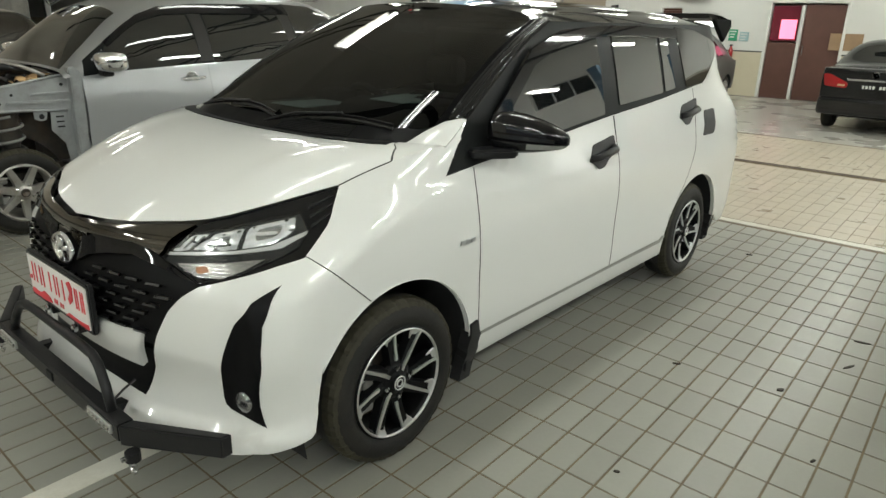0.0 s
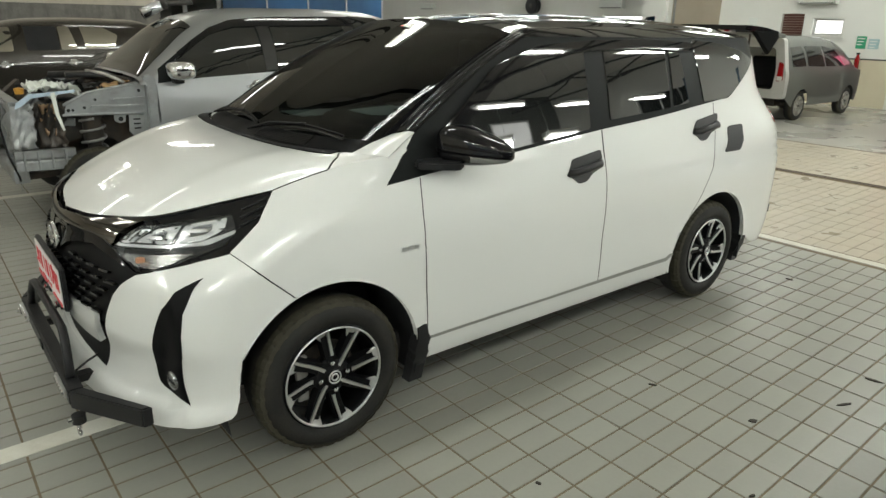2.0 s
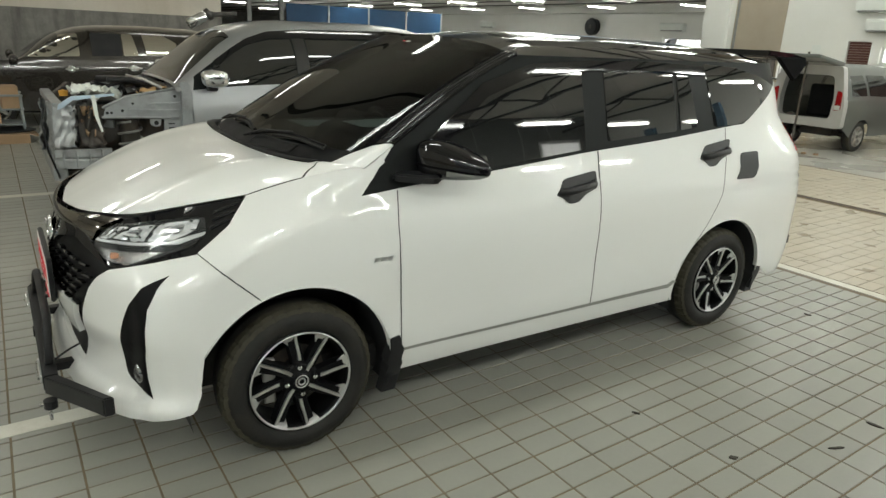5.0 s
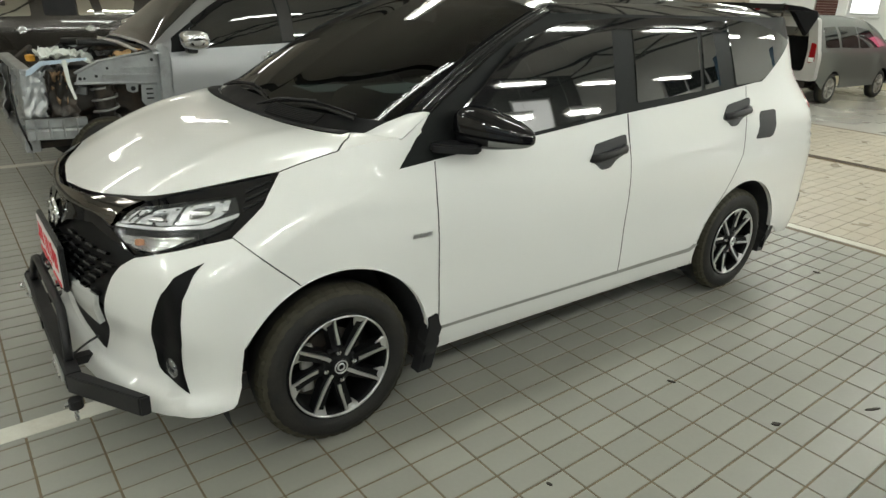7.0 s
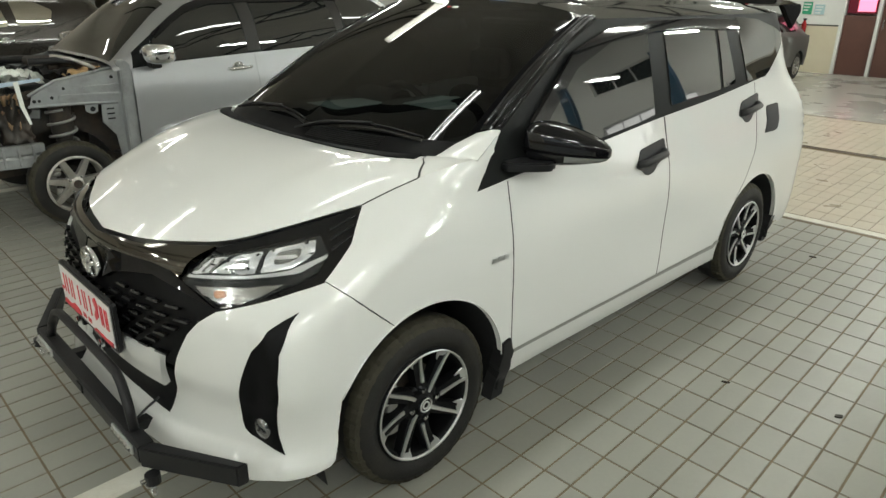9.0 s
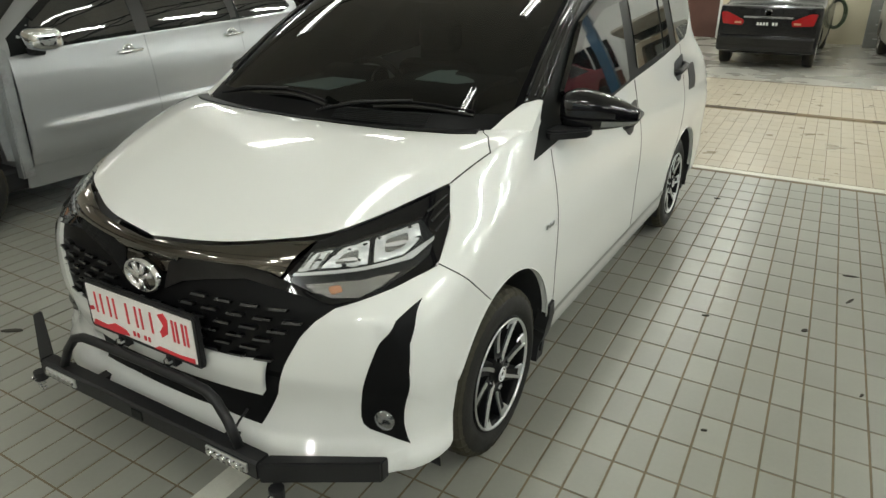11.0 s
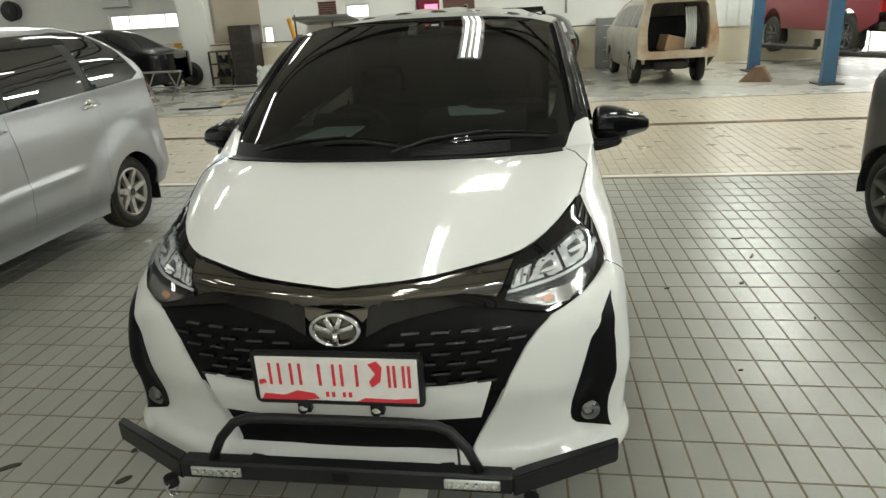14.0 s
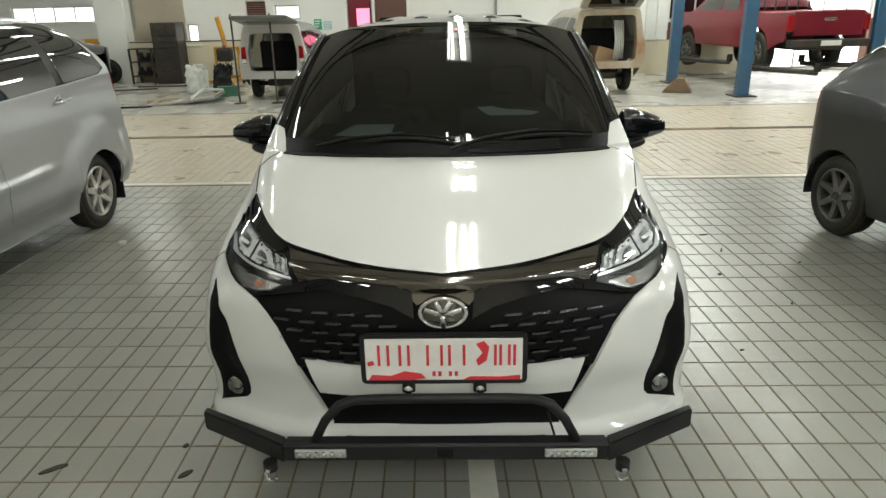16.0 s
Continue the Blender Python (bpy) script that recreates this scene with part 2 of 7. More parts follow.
def add_box(bm, x0, x1, y0, y1, z0, z1, bevel=0.0, m=None):
    vs = [bm.verts.new((x, y, z)) for z in (z0, z1) for y in (y0, y1) for x in (x0, x1)]
    if m is not None:
        for v in vs:
            v.co = m @ v.co
    fs = [bm.faces.new([vs[i] for i in f]) for f in ((0, 2, 3, 1), (4, 5, 7, 6), (0, 1, 5, 4), (1, 3, 7, 5), (3, 2, 6, 7), (2, 0, 4, 6))]
    if bevel:
        es = {e for f in fs for e in f.edges}
        bmesh.ops.bevel(bm, geom=list(es), offset=bevel, segments=2, affect="EDGES", profile=0.5)
    return bm


def box(x0, x1, y0, y1, z0, z1, bevel=0.0, m=None):
    return add_box(bmesh.new(), x0, x1, y0, y1, z0, z1, bevel, m)


def add_tube(bm, points, r, sides=10, taper=None, caps=True):
    """A round tube along points."""
    pts = [Vector(p) for p in points]
    rings = []
    up = None
    for i, p in enumerate(pts):
        d = (pts[min(i + 1, len(pts) - 1)] - pts[max(i - 1, 0)]).normalized()
        if up is None:
            up = Vector((0, 0, 1)) if abs(d.z) < 0.9 else Vector((1, 0, 0))
        a = d.cross(up).normalized()
        up = a.cross(d).normalized()
        rr = r if taper is None else r * taper[i]
        rings.append([bm.verts.new(p + rr * (math.cos(k * 2 * math.pi / sides) * a + math.sin(k * 2 * math.pi / sides) * up)) for k in range(sides)])
    for r0, r1 in zip(rings, rings[1:]):
        for k in range(sides):
            bm.faces.new((r0[k], r0[(k + 1) % sides], r1[(k + 1) % sides], r1[k]))
    if caps:
        bm.faces.new(rings[0][::-1])
        bm.faces.new(rings[-1])
    return bm


def tube(points, r, sides=10, taper=None):
    bm = add_tube(bmesh.new(), points, r, sides, taper)
    bmesh.ops.recalc_face_normals(bm, faces=bm.faces)
    return bm


def add_lathe(bm, profile, centre, axis="x", sides=48, flip=1):
    """Turns (along, radius) pairs round an axis through centre."""
    c = Vector(centre)
    rings = []
    for a, r in profile:
        ring = []
        for k in range(sides):
            t = k * 2 * math.pi / sides
            u, v = r * math.cos(t), r * math.sin(t)
            d = {"x": (a * flip, u, v), "y": (u, a * flip, v), "z": (u, v, a * flip)}[axis]
            ring.append(bm.verts.new(c + Vector(d)))
        rings.append(ring)
    for r0, r1 in zip(rings, rings[1:]):
        for k in range(sides):
            bm.faces.new((r0[k], r0[(k + 1) % sides], r1[(k + 1) % sides], r1[k]))
    return bm


def lathe(profile, centre, axis="x", sides=48, flip=1, close=True):
    bm = add_lathe(bmesh.new(), profile, centre, axis, sides, flip)
    if close:
        bmesh.ops.holes_fill(bm, edges=[e for e in bm.edges if e.is_boundary])
    bmesh.ops.recalc_face_normals(bm, faces=bm.faces)
    return bm


def rounded(poly, r, n=4):
    """The polygon with its corners cut round."""
    out = []
    k = len(poly)
    for i in range(k):
        p, a, b = (Vector(poly[j % k]) for j in (i, i - 1, i + 1))
        ra = min(r, (a - p).length * 0.45)
        rb = min(r, (b - p).length * 0.45)
        s, e = p + (a - p).normalized() * ra, p + (b - p).normalized() * rb
        for j in range(n + 1):
            t = j / n
            out.append(tuple((1 - t) ** 2 * s + 2 * t * (1 - t) * p + t * t * e))
    return out


def dense(points, step=0.04, closed=True):
    out = []
    k = len(points)
    for i in range(k if closed else k - 1):
        a, b = Vector(points[i]), Vector(points[(i + 1) % k])
        m = max(int((b - a).length / step), 1)
        out += [tuple(a.lerp(b, j / m)) for j in range(m)]
    return out if closed else out + [tuple(points[-1])]


def arc(cy, cz, r, a0, a1, n=18):
    return [(cy + r * math.cos(radians(a0 + (a1 - a0) * i / n)), cz + r * math.sin(radians(a0 + (a1 - a0) * i / n))) for i in range(n + 1)]


def prism(poly, axis, a, b, bevel=0.0):
    """A flat outline drawn out along an axis."""
    bm = bmesh.new()

    def at(u, v, w):
        return {"x": (w, u, v), "y": (u, w, v), "z": (u, v, w)}[axis]
    lo, hi = [bm.verts.new(at(*p, a)) for p in poly], [bm.verts.new(at(*p, b)) for p in poly]
    f0, f1 = bm.faces.new(lo), bm.faces.new(hi)
    for i in range(len(poly)):
        j = (i + 1) % len(poly)
        bm.faces.new((lo[i], lo[j], hi[j], hi[i]))
    bmesh.ops.recalc_face_normals(bm, faces=bm.faces)
    if bevel:
        bmesh.ops.bevel(bm, geom=list({e for f in (f0, f1) for e in f.edges}), offset=bevel, segments=2, affect="EDGES")
    bmesh.ops.triangulate(bm, faces=[f for f in bm.faces if len(f.verts) > 4])
    return bm


def patch(name, poly, surf, material, parent, off=0.0, depth=0.02, step=0.05, inside=(0, 2, 0.7), mirror=False, label="", crown=0.0):
    """A shell over a flat outline, laid on a curved surface and turned in at its rim."""
    bm = bmesh.new()
    f = bm.faces.new([bm.verts.new((u, v, 0)) for u, v in poly])
    bmesh.ops.triangulate(bm, faces=[f])
    for axis in (0, 1):
        lo, hi = min(p[axis] for p in poly), max(p[axis] for p in poly)
        k = math.floor(lo / step) + 1
        while k * step < hi - 1e-6:
            co, no = [0, 0, 0], [0, 0, 0]
            co[axis], no[axis] = k * step, 1
            bmesh.ops.bisect_plane(bm, geom=list(bm.verts) + list(bm.edges) + list(bm.faces), dist=1e-6, plane_co=co, plane_no=no)
            k += 1
    bmesh.ops.remove_doubles(bm, verts=list(bm.verts), dist=2e-4)
    bmesh.ops.dissolve_degenerate(bm, edges=list(bm.edges), dist=2e-4)
    bmesh.ops.triangulate(bm, faces=list(bm.faces))
    bm.verts.index_update()
    bm.verts.ensure_lookup_table()
    uv = [(v.co.x, v.co.y) for v in bm.verts]
    tris = [[v.index for v in g.verts] for g in bm.faces]
    rim = [[v.index for v in e.verts] for e in bm.edges if e.is_boundary]
    bm.free()
    verts, norms, core = [], [], Vector(inside)
    h = 0.004
    for u, v in uv:
        p = Vector(surf(u, v))
        n = (Vector(surf(u + h, v)) - Vector(surf(u - h, v))).cross(Vector(surf(u, v + h)) - Vector(surf(u, v - h)))
        n = n.normalized() if n.length > 1e-12 else (p - core).normalized()
        if n.dot(p - core) < 0:
            n = -n
        verts.append(p + n * off)
        norms.append(n)
    faces = []
    for t in tris:
        g = (verts[t[1]] - verts[t[0]]).cross(verts[t[2]] - verts[t[0]])
        faces.append(t if g.dot(norms[t[0]]) > 0 else t[::-1])
    base = len(verts)
    used = {}
    for a, b in rim:
        ids = []
        for i in (a, b):
            for key, d in ((i, 0.0), (i + 10**6, depth)):
                if key not in used:
                    used[key] = len(verts)
                    verts.append(verts[i] - norms[i] * d)
                    norms.append(norms[i])
                ids.append(used[key])
        faces.append([ids[0], ids[2], ids[3], ids[1]])
    if mirror:
        verts = [Vector((-p.x, p.y, p.z)) for p in verts]
        norms = [Vector((-n.x, n.y, n.z)) for n in norms]
        faces = [t[::-1] for t in faces]
    me = bpy.data.meshes.new(name)
    me.from_pydata([tuple(p) for p in verts], [], faces)
    me.materials.append(material)
    me.shade_smooth()
    me.normals_split_custom_set_from_vertices([tuple(n) for n in norms])
    ob = new(name, me)
    ob.parent = parent
    if label:
        ob["label"] = label
    return ob


def grid_mesh(name, surf, us, vs, material, parent, label="", flip=False):
    """A smooth sheet over a grid of two parameters."""
    verts = [tuple(surf(u, v)) for v in vs for u in us]
    k = len(us)
    faces = [(j * k + i, j * k + i + 1, (j + 1) * k + i + 1, (j + 1) * k + i) for j in range(len(vs) - 1) for i in range(k - 1)]
    if flip:
        faces = [f[::-1] for f in faces]
    me = bpy.data.meshes.new(name)
    me.from_pydata(verts, [], faces)
    me.materials.append(material)
    me.shade_smooth()
    ob = new(name, me)
    ob.parent = parent
    if label:
        ob["label"] = label
    return ob


def span(a, b, n):
    return [a + (b - a) * i / (n - 1) for i in range(n)]


# ---- the hall: floor, walls, ceiling ----
ROW, COL, ROW0, COL0, SHEAR = 0.2150, 0.1130, 0.0055, -0.0033, -0.035     # tile pitch, one joint of the grid, its slant
LINE_Y, EDGE_Y, WALL_Y, LEFT_X, RIGHT_X, BACK_Y = 4.80, 9.90, 15.85, -12.2, 13.0, -9.0
CEILING, WALL_X0, FAR_Y = 6.0, -9.04, 20.0

floor = structure("floor", box(-62, RIGHT_X, BACK_Y, LINE_Y, -0.2, -0.003), GROUT, "concrete slab with brown grout between grey tiles")
structure("floor_beige", box(-62, RIGHT_X, LINE_Y, EDGE_Y, -0.2, -0.0035), BEIGE_GROUT, "concrete slab with tan grout between beige tiles")
structure("floor_smooth", box(-62, RIGHT_X, EDGE_Y, FAR_Y + 0.2, -0.2, 0.0), EPOXY, "worn smooth painted concrete workshop floor")


def tile_mesh(name, cells, material, w, l, h=0.0, joint=0.009, rng=None):
    """Tiles with a small bevel, one block for each (x, y) corner."""
    rng = rng or random.Random(4)
    verts, faces = [], []
    j, c = joint / 2, 0.0013
    for x, y in cells:
        b = len(verts)
        t = h + rng.uniform(-0.0008, 0.0008)
        for d, z in ((j, -0.006), (j, t - 0.0007), (j + c, t)):
            verts += [(px + SHEAR * py, py, z) for px, py in ((x + d, y + d), (x + w - d, y + d), (x + w - d, y + l - d), (x + d, y + l - d))]
        faces += [(b + 8, b + 9, b + 10, b + 11)]
        for r in (0, 4):
            faces += [(b + r + k, b + r + (k + 1) % 4, b + r + 4 + (k + 1) % 4, b + r + 4 + k) for k in range(4)]
    me = bpy.data.meshes.new(name)
    me.from_pydata(verts, [], faces)
    me.materials.append(material)
    return me


def cells_between(x0, x1, y0, y1, w, l, cx, cy):
    i0, i1 = math.ceil((x0 - cx) / w), math.floor((x1 - cx) / w)
    k0, k1 = math.ceil((y0 - cy) / l), math.floor((y1 - cy) / l)
    return [(cx + i * w, cy + k * l) for k in range(k0, k1) for i in range(i0, i1)]


grey = cells_between(-12.1, 9.0, -5.5, LINE_Y + 0.01, COL, ROW, COL0, ROW0)
near = [c for c in grey if 0.93 <= c[0] <= 2.75 and -0.35 <= c[1] <= 3.35][:300]
chosen = set(near)
rest = new("floor_tiles", tile_mesh("floor_tiles", [c for c in grey if c not in chosen], TILE, COL, ROW))
rest.parent = floor
tagged(rest, "worn grey rectangular floor tiles", "", "", "stuff")
beige = new("beige_floor_tiles", tile_mesh("beige_floor_tiles", cells_between(-12.1, 9.0, LINE_Y + 0.09, 7.55, COL, ROW, COL0, LINE_Y + 0.1)
            + cells_between(-12.1, 9.0, 7.67, EDGE_Y + 0.02, COL, ROW, COL0, 7.68), BEIGE_TILE, COL, ROW, 0.0, 0.005))
beige.parent = bpy.data.objects["floor_beige"]
tagged(beige, "worn beige rectangular floor tiles", "", "", "stuff")
structure("line_marking", box(-12.1, 9.0, LINE_Y - 0.01, LINE_Y + 0.085, -0.01, 0.0012), LINE_WHITE, "worn white painted parking line across the tiles")
for number, line_x in ((1, 0.135), (2, -4.20)):
    slanted = Matrix(((1, SHEAR, 0, line_x), (0, 1, 0, 0), (0, 0, 1, 0), (0, 0, 0, 1)))
    structure("line_marking_%d" % number, box(-0.05, 0.05, -4.5, LINE_Y - 0.012, -0.01, 0.0022, 0, slanted), LINE_WHITE,
              "worn white painted bay line on the tiled floor")
structure("drain_channel", box(-12.1, 9.0, 7.555, 7.665, -0.05, -0.012), IRON, "shallow rusty floor drain channel")
for x0, x1 in ((-12.0, -4.6), (-3.6, -2.6), (-1.6, 1.2), (1.95, 3.0), (3.6, 5.6), (6.2, 8.9)):
    g = thing("drain_grating", "dark cast iron grating over the floor drain", "grating", "drain gratings")
    part("frame", box(x0, x1, 7.56, 7.575, -0.012, 0.001), IRON, g)
    part("frame", box(x0, x1, 7.645, 7.66, -0.012, 0.001), IRON, g)
    bm = bmesh.new()
    k = int((x1 - x0) / 0.03)
    for i in range(k):
        add_box(bm, x0 + i * 0.03, x0 + i * 0.03 + 0.014, 7.575, 7.645, -0.012, 0.0)
    tagged(part("bars", bm, IRON, g), "", "", "", "stuff")
for x0, x1 in ((-4.6, -3.6), (-2.6, -1.6), (1.2, 1.95), (3.0, 3.6), (5.6, 6.2)):
    tagged(finish("drain_cover", box(x0 + 0.005, x1 - 0.005, 7.56, 7.66, -0.012, 0.002, 0.001), BEIGE_GROUT), "flat rusty brown steel cover over the drain", "drain cover", "drain covers")


def wall_with_openings(name, label, x0, x1, y0, y1, z0, z1, holes, material):
    """A wall along x with rectangular openings (xa, xb, za, zb)."""
    bm = bmesh.new()
    xs = sorted({x0, x1, *(h[0] for h in holes), *(h[1] for h in holes)})
    zs = sorted({z0, z1, *(z for h in holes for z in h[2:] if z0 < z < z1)})
    for a, b in zip(xs, xs[1:]):
        for c, d in zip(zs, zs[1:]):
            mx, mz = (a + b) / 2, (c + d) / 2
            if not any(h[0] < mx < h[1] and h[2] < mz < h[3] for h in holes):
                add_box(bm, a, b, y0, y1, c, d)
    bmesh.ops.remove_doubles(bm, verts=bm.verts, dist=1e-4)
    return structure(name, bm, material, label)


# the long wall behind the beige bays
WINDOWS = [(-4.50, -3.85, 1.45, 1.80), (5.25, 6.55, 1.25, 2.4), (7.3, 10.2, 0.05, 2.5), (8.0, 10.1, 3.55, 4.35), (-6.75, -6.45, 0.9, 1.40)]
wall_with_openings("wall_north", "white painted wall with windows and doors", WALL_X0, RIGHT_X, WALL_Y, WALL_Y + 0.2, 1.0, CEILING, WINDOWS + [(-2.70, -1.18, 1.0, 2.02), (-5.2, -4.7, 1.4, 1.90)], WALL_WHITE)
wall_with_openings("wall_north_base", "cream painted wainscot of the long wall", WALL_X0, RIGHT_X, WALL_Y - 0.012, WALL_Y + 0.2, 0.0, 0.97, [(-2.70, -1.18, 0.0, 0.97), (7.3, 10.2, 0.05, 0.97)], WALL_CREAM)
wall_with_openings("trim_north", "dark painted stripe between wainscot and wall", WALL_X0, RIGHT_X, WALL_Y - 0.016, WALL_Y + 0.2, 0.97, 1.0, [(-2.70, -1.18, 0.97, 1.0), (7.3, 10.2, 0.97, 1.0)], STRIPE)
structure("wall_north_behind", box(WALL_X0 + 0.21, RIGHT_X, WALL_Y + 1.2, WALL_Y + 1.3, 0, CEILING), WALL_PALE, "plain wall behind the openings")


def window(i, x0, x1, z0, z1, bright=True, wall_y=WALL_Y):
    w = tagged(new(f"window_{i}"), "aluminium framed window letting in bright daylight", "", "", "structure")
    y = wall_y + 0.06
    t = 0.045
    for a in ((x0, x0 + t, z0, z1), (x1 - t, x1, z0, z1), (x0 + t, x1 - t, z0, z0 + t), (x0 + t, x1 - t, z1 - t, z1)):
        part("window_frame", box(a[0], a[1], y, y + 0.06, a[2], a[3], 0.004), ALU, w)
    n = max(round((x1 - x0) / 0.6), 1)
    step = (x1 - x0 - 2 * t) / n
    for k in range(n):
        part("pane", box(x0 + t + k * step + 0.01, x0 + t + (k + 1) * step - 0.01, y + 0.02, y + 0.03, z0 + t, z1 - t), DAYLIGHT if bright else TINT, w)
        if k:
            part("mullion", box(x0 + t + k * step - 0.02, x0 + t + k * step + 0.02, y, y + 0.06, z0 + t, z1 - t, 0.004), ALU, w)
    part("window_sill", box(x0 - 0.04, x1 + 0.04, wall_y - 0.05, wall_y + 0.06, z0 - 0.04, z0, 0.006), WALL_WHITE, w)


for i, wdw in enumerate(WINDOWS):
    window(i + 1, *wdw, bright=i not in (1, 3))

door = tagged(new("door_1"), "brown double door with glazed upper panel and white frame", "", "", "structure")
for a in ((-2.74, -2.68, 0, 2.02), (-1.20, -1.14, 0, 2.02), (-2.06, -2.0, 0, 1.98)):
    part("frame", box(a[0], a[1], WALL_Y - 0.03, WALL_Y + 0.15, a[2], a[3], 0.005), WALL_WHITE, door)
part("frame", box(-2.74, -1.14, WALL_Y - 0.03, WALL_Y + 0.15, 2.02, 2.08, 0.005), WALL_WHITE, door)
part("leaf", box(-1.99, -1.20, WALL_Y + 0.03, WALL_Y + 0.08, 0.0, 1.99, 0.01), BROWN_DOOR, door)
part("leaf", box(-2.67, -2.07, WALL_Y + 0.03, WALL_Y + 0.08, 0.0, 1.2, 0.01), BROWN_DOOR, door)
part("pane", box(-2.65, -2.09, WALL_Y + 0.05, WALL_Y + 0.06, 1.24, 1.96), mat("maroon_glass", (0.16, 0.02, 0.035), 0.1, 0, 0.3), door)
part("handle", tube([(-1.92, WALL_Y - 0.02, 0.95), (-1.92, WALL_Y - 0.02, 1.15)], 0.012), CHROME, door)
part("sign", box(-2.45, -2.13, WALL_Y + 0.03, WALL_Y + 0.046, 1.28, 1.68), glow("pink_lit_sign", (1.0, 0.22, 0.35), 1.6), door, "pink lit sign behind the glass")
hatch = tagged(new("door_2"), "small brown shuttered opening in the white wall", "", "", "structure")
for k in range(9):
    part("slat", box(-5.18, -4.72, WALL_Y + 0.03, WALL_Y + 0.06, 1.41 + k * 0.054, 1.455 + k * 0.054, 0.008), BROWN_DOOR, hatch)

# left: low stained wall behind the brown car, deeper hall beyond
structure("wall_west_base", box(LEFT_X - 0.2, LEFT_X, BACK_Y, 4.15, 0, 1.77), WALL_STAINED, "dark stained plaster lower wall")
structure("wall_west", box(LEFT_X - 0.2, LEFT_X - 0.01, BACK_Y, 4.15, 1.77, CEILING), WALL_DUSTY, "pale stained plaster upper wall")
FAR_WINDOW = (-13.75, -11.10, 1.44, 1.93)
wall_with_openings("wall_far", "far pale wall of the deep hall with a window band", -62, WALL_X0, FAR_Y, FAR_Y + 0.2, 0, 2.75, [FAR_WINDOW], WALL_WHITE)
window(7, *FAR_WINDOW, wall_y=FAR_Y)
structure("wall_far_base", box(-62, WALL_X0, FAR_Y - 0.012, FAR_Y - 0.001, 0, 0.97), WALL_CREAM, "cream painted wainscot of the far wall")
structure("wall_far_beam", box(-62, WALL_X0, FAR_Y - 0.25, FAR_Y + 0.2, 2.76, 3.05), WALL_WHITE, "white beam along the top of the far wall")
structure("ceiling_low", box(-62, WALL_X0, 8.6, FAR_Y + 0.2, 3.06, 3.16), WALL_WHITE, "low white ceiling over the deep hall")
for k in range(6):
    tagged(finish("ceiling_pipe", tube([(-60, 9.4 + 1.9 * k, 3.041), (WALL_X0 - 0.3, 9.4 + 1.9 * k, 3.041)], 0.022, 6), STEEL_DARK), "thin dark steel pipe under the low ceiling", "pipe", "ceiling pipes")
structure("wall_far_west", box(-62.2, -62, BACK_Y, FAR_Y + 0.2, 0, CEILING), WALL_WHITE, "far end wall of the deep hall")
structure("wall_return", box(WALL_X0 + 0.002, WALL_X0 + 0.2, WALL_Y + 0.201, FAR_Y + 0.2, 0, CEILING), WALL_WHITE, "white return wall")
# unseen wall, coloured dark so that the side windows mirror darkness
structure("wall_east", box(RIGHT_X, RIGHT_X + 0.2, BACK_Y, WALL_Y, 0, CEILING), SHEET_DARK, "unseen dark sheet wall closing the east side")
east = tagged(new("window_9"), "bright window high in the east wall", "", "", "structure")
part("window_frame", box(RIGHT_X - 0.04, RIGHT_X - 0.001, 12.9, 14.5, 3.7, 4.8, 0.01), ALU, east)
part("pane", box(RIGHT_X - 0.05, RIGHT_X - 0.041, 12.98, 14.42, 3.78, 4.72), DAYLIGHT, east)
# added south opening lets sky light in; these unseen walls narrow it
structure("wall_south_left", box(-62, 5, BACK_Y - 0.2, BACK_Y, 0, CEILING), WALL_PALE, "unseen plain wall that narrows an added south opening")
structure("wall_south_lintel", box(5, RIGHT_X, BACK_Y - 0.2, BACK_Y, 3.2, CEILING), WALL_PALE, "unseen plain wall above the added south opening")
structure("ceiling", box(-62, RIGHT_X + 0.2, BACK_Y - 0.2, FAR_Y + 0.2, CEILING, CEILING + 0.1), ROOF_SHEET, "grey corrugated roof sheet ceiling")
structure("ground", box(-200, 200, -220, BACK_Y, -0.3, -0.02), mat("yard_concrete", (0.34, 0.33, 0.30), 0.8, 0, 0, 0.1, 0.6, 20), "concrete ground outside the added south opening")


def truss(y, x0=LEFT_X):
    t = thing("roof_truss", "dark steel roof truss under the ceiling", "truss", "roof trusses")
    bm = bmesh.new()
    x1 = RIGHT_X
    part("chord", box(x0, x1, y - 0.05, y + 0.05, 5.10, 5.18), STEEL_DARK, t)
    part("chord", box(x0, x1, y - 0.05, y + 0.05, 5.85, 5.93), STEEL_DARK, t)
    n = 16
    for i in range(n):
        a, b = x0 + (x1 - x0) * i / n, x0 + (x1 - x0) * (i + 1) / n
        z0, z1 = (5.17, 5.86) if i % 2 else (5.86, 5.17)
        add_tube(bm, [(a, y, z0), (b, y, z1)], 0.03, 6)
    part("web", bm, STEEL_DARK, t)


for k in range(4):
    truss(-7.0 + k * 4.2)
for k in (4, 5):
    truss(-7.0 + k * 4.2, WALL_X0)

# fluorescent fittings in rows; a lamp in each of the nearer ones
ROW_POWER = {-7.5: 0.85, -3.7: 0.60, 0.1: 0.66, 4.6: 2.0, 8.3: 0.5, 11.3: 0.7}     # uneven shares steer light and shade on the floor; row 4.6 strongest
STAGGER = 0.2
LAMPS = [(x, y) for x in (-7.5, -3.7, 0.1, 4.6, 8.3, 11.3) for y in (-7.0, -4.4, -1.75, 0.9, 3.5, 6.2, 8.8, 11.5, 14.1) if not (x < -7 and y < 6) and not (x < -3 and -4 < y < 1)]


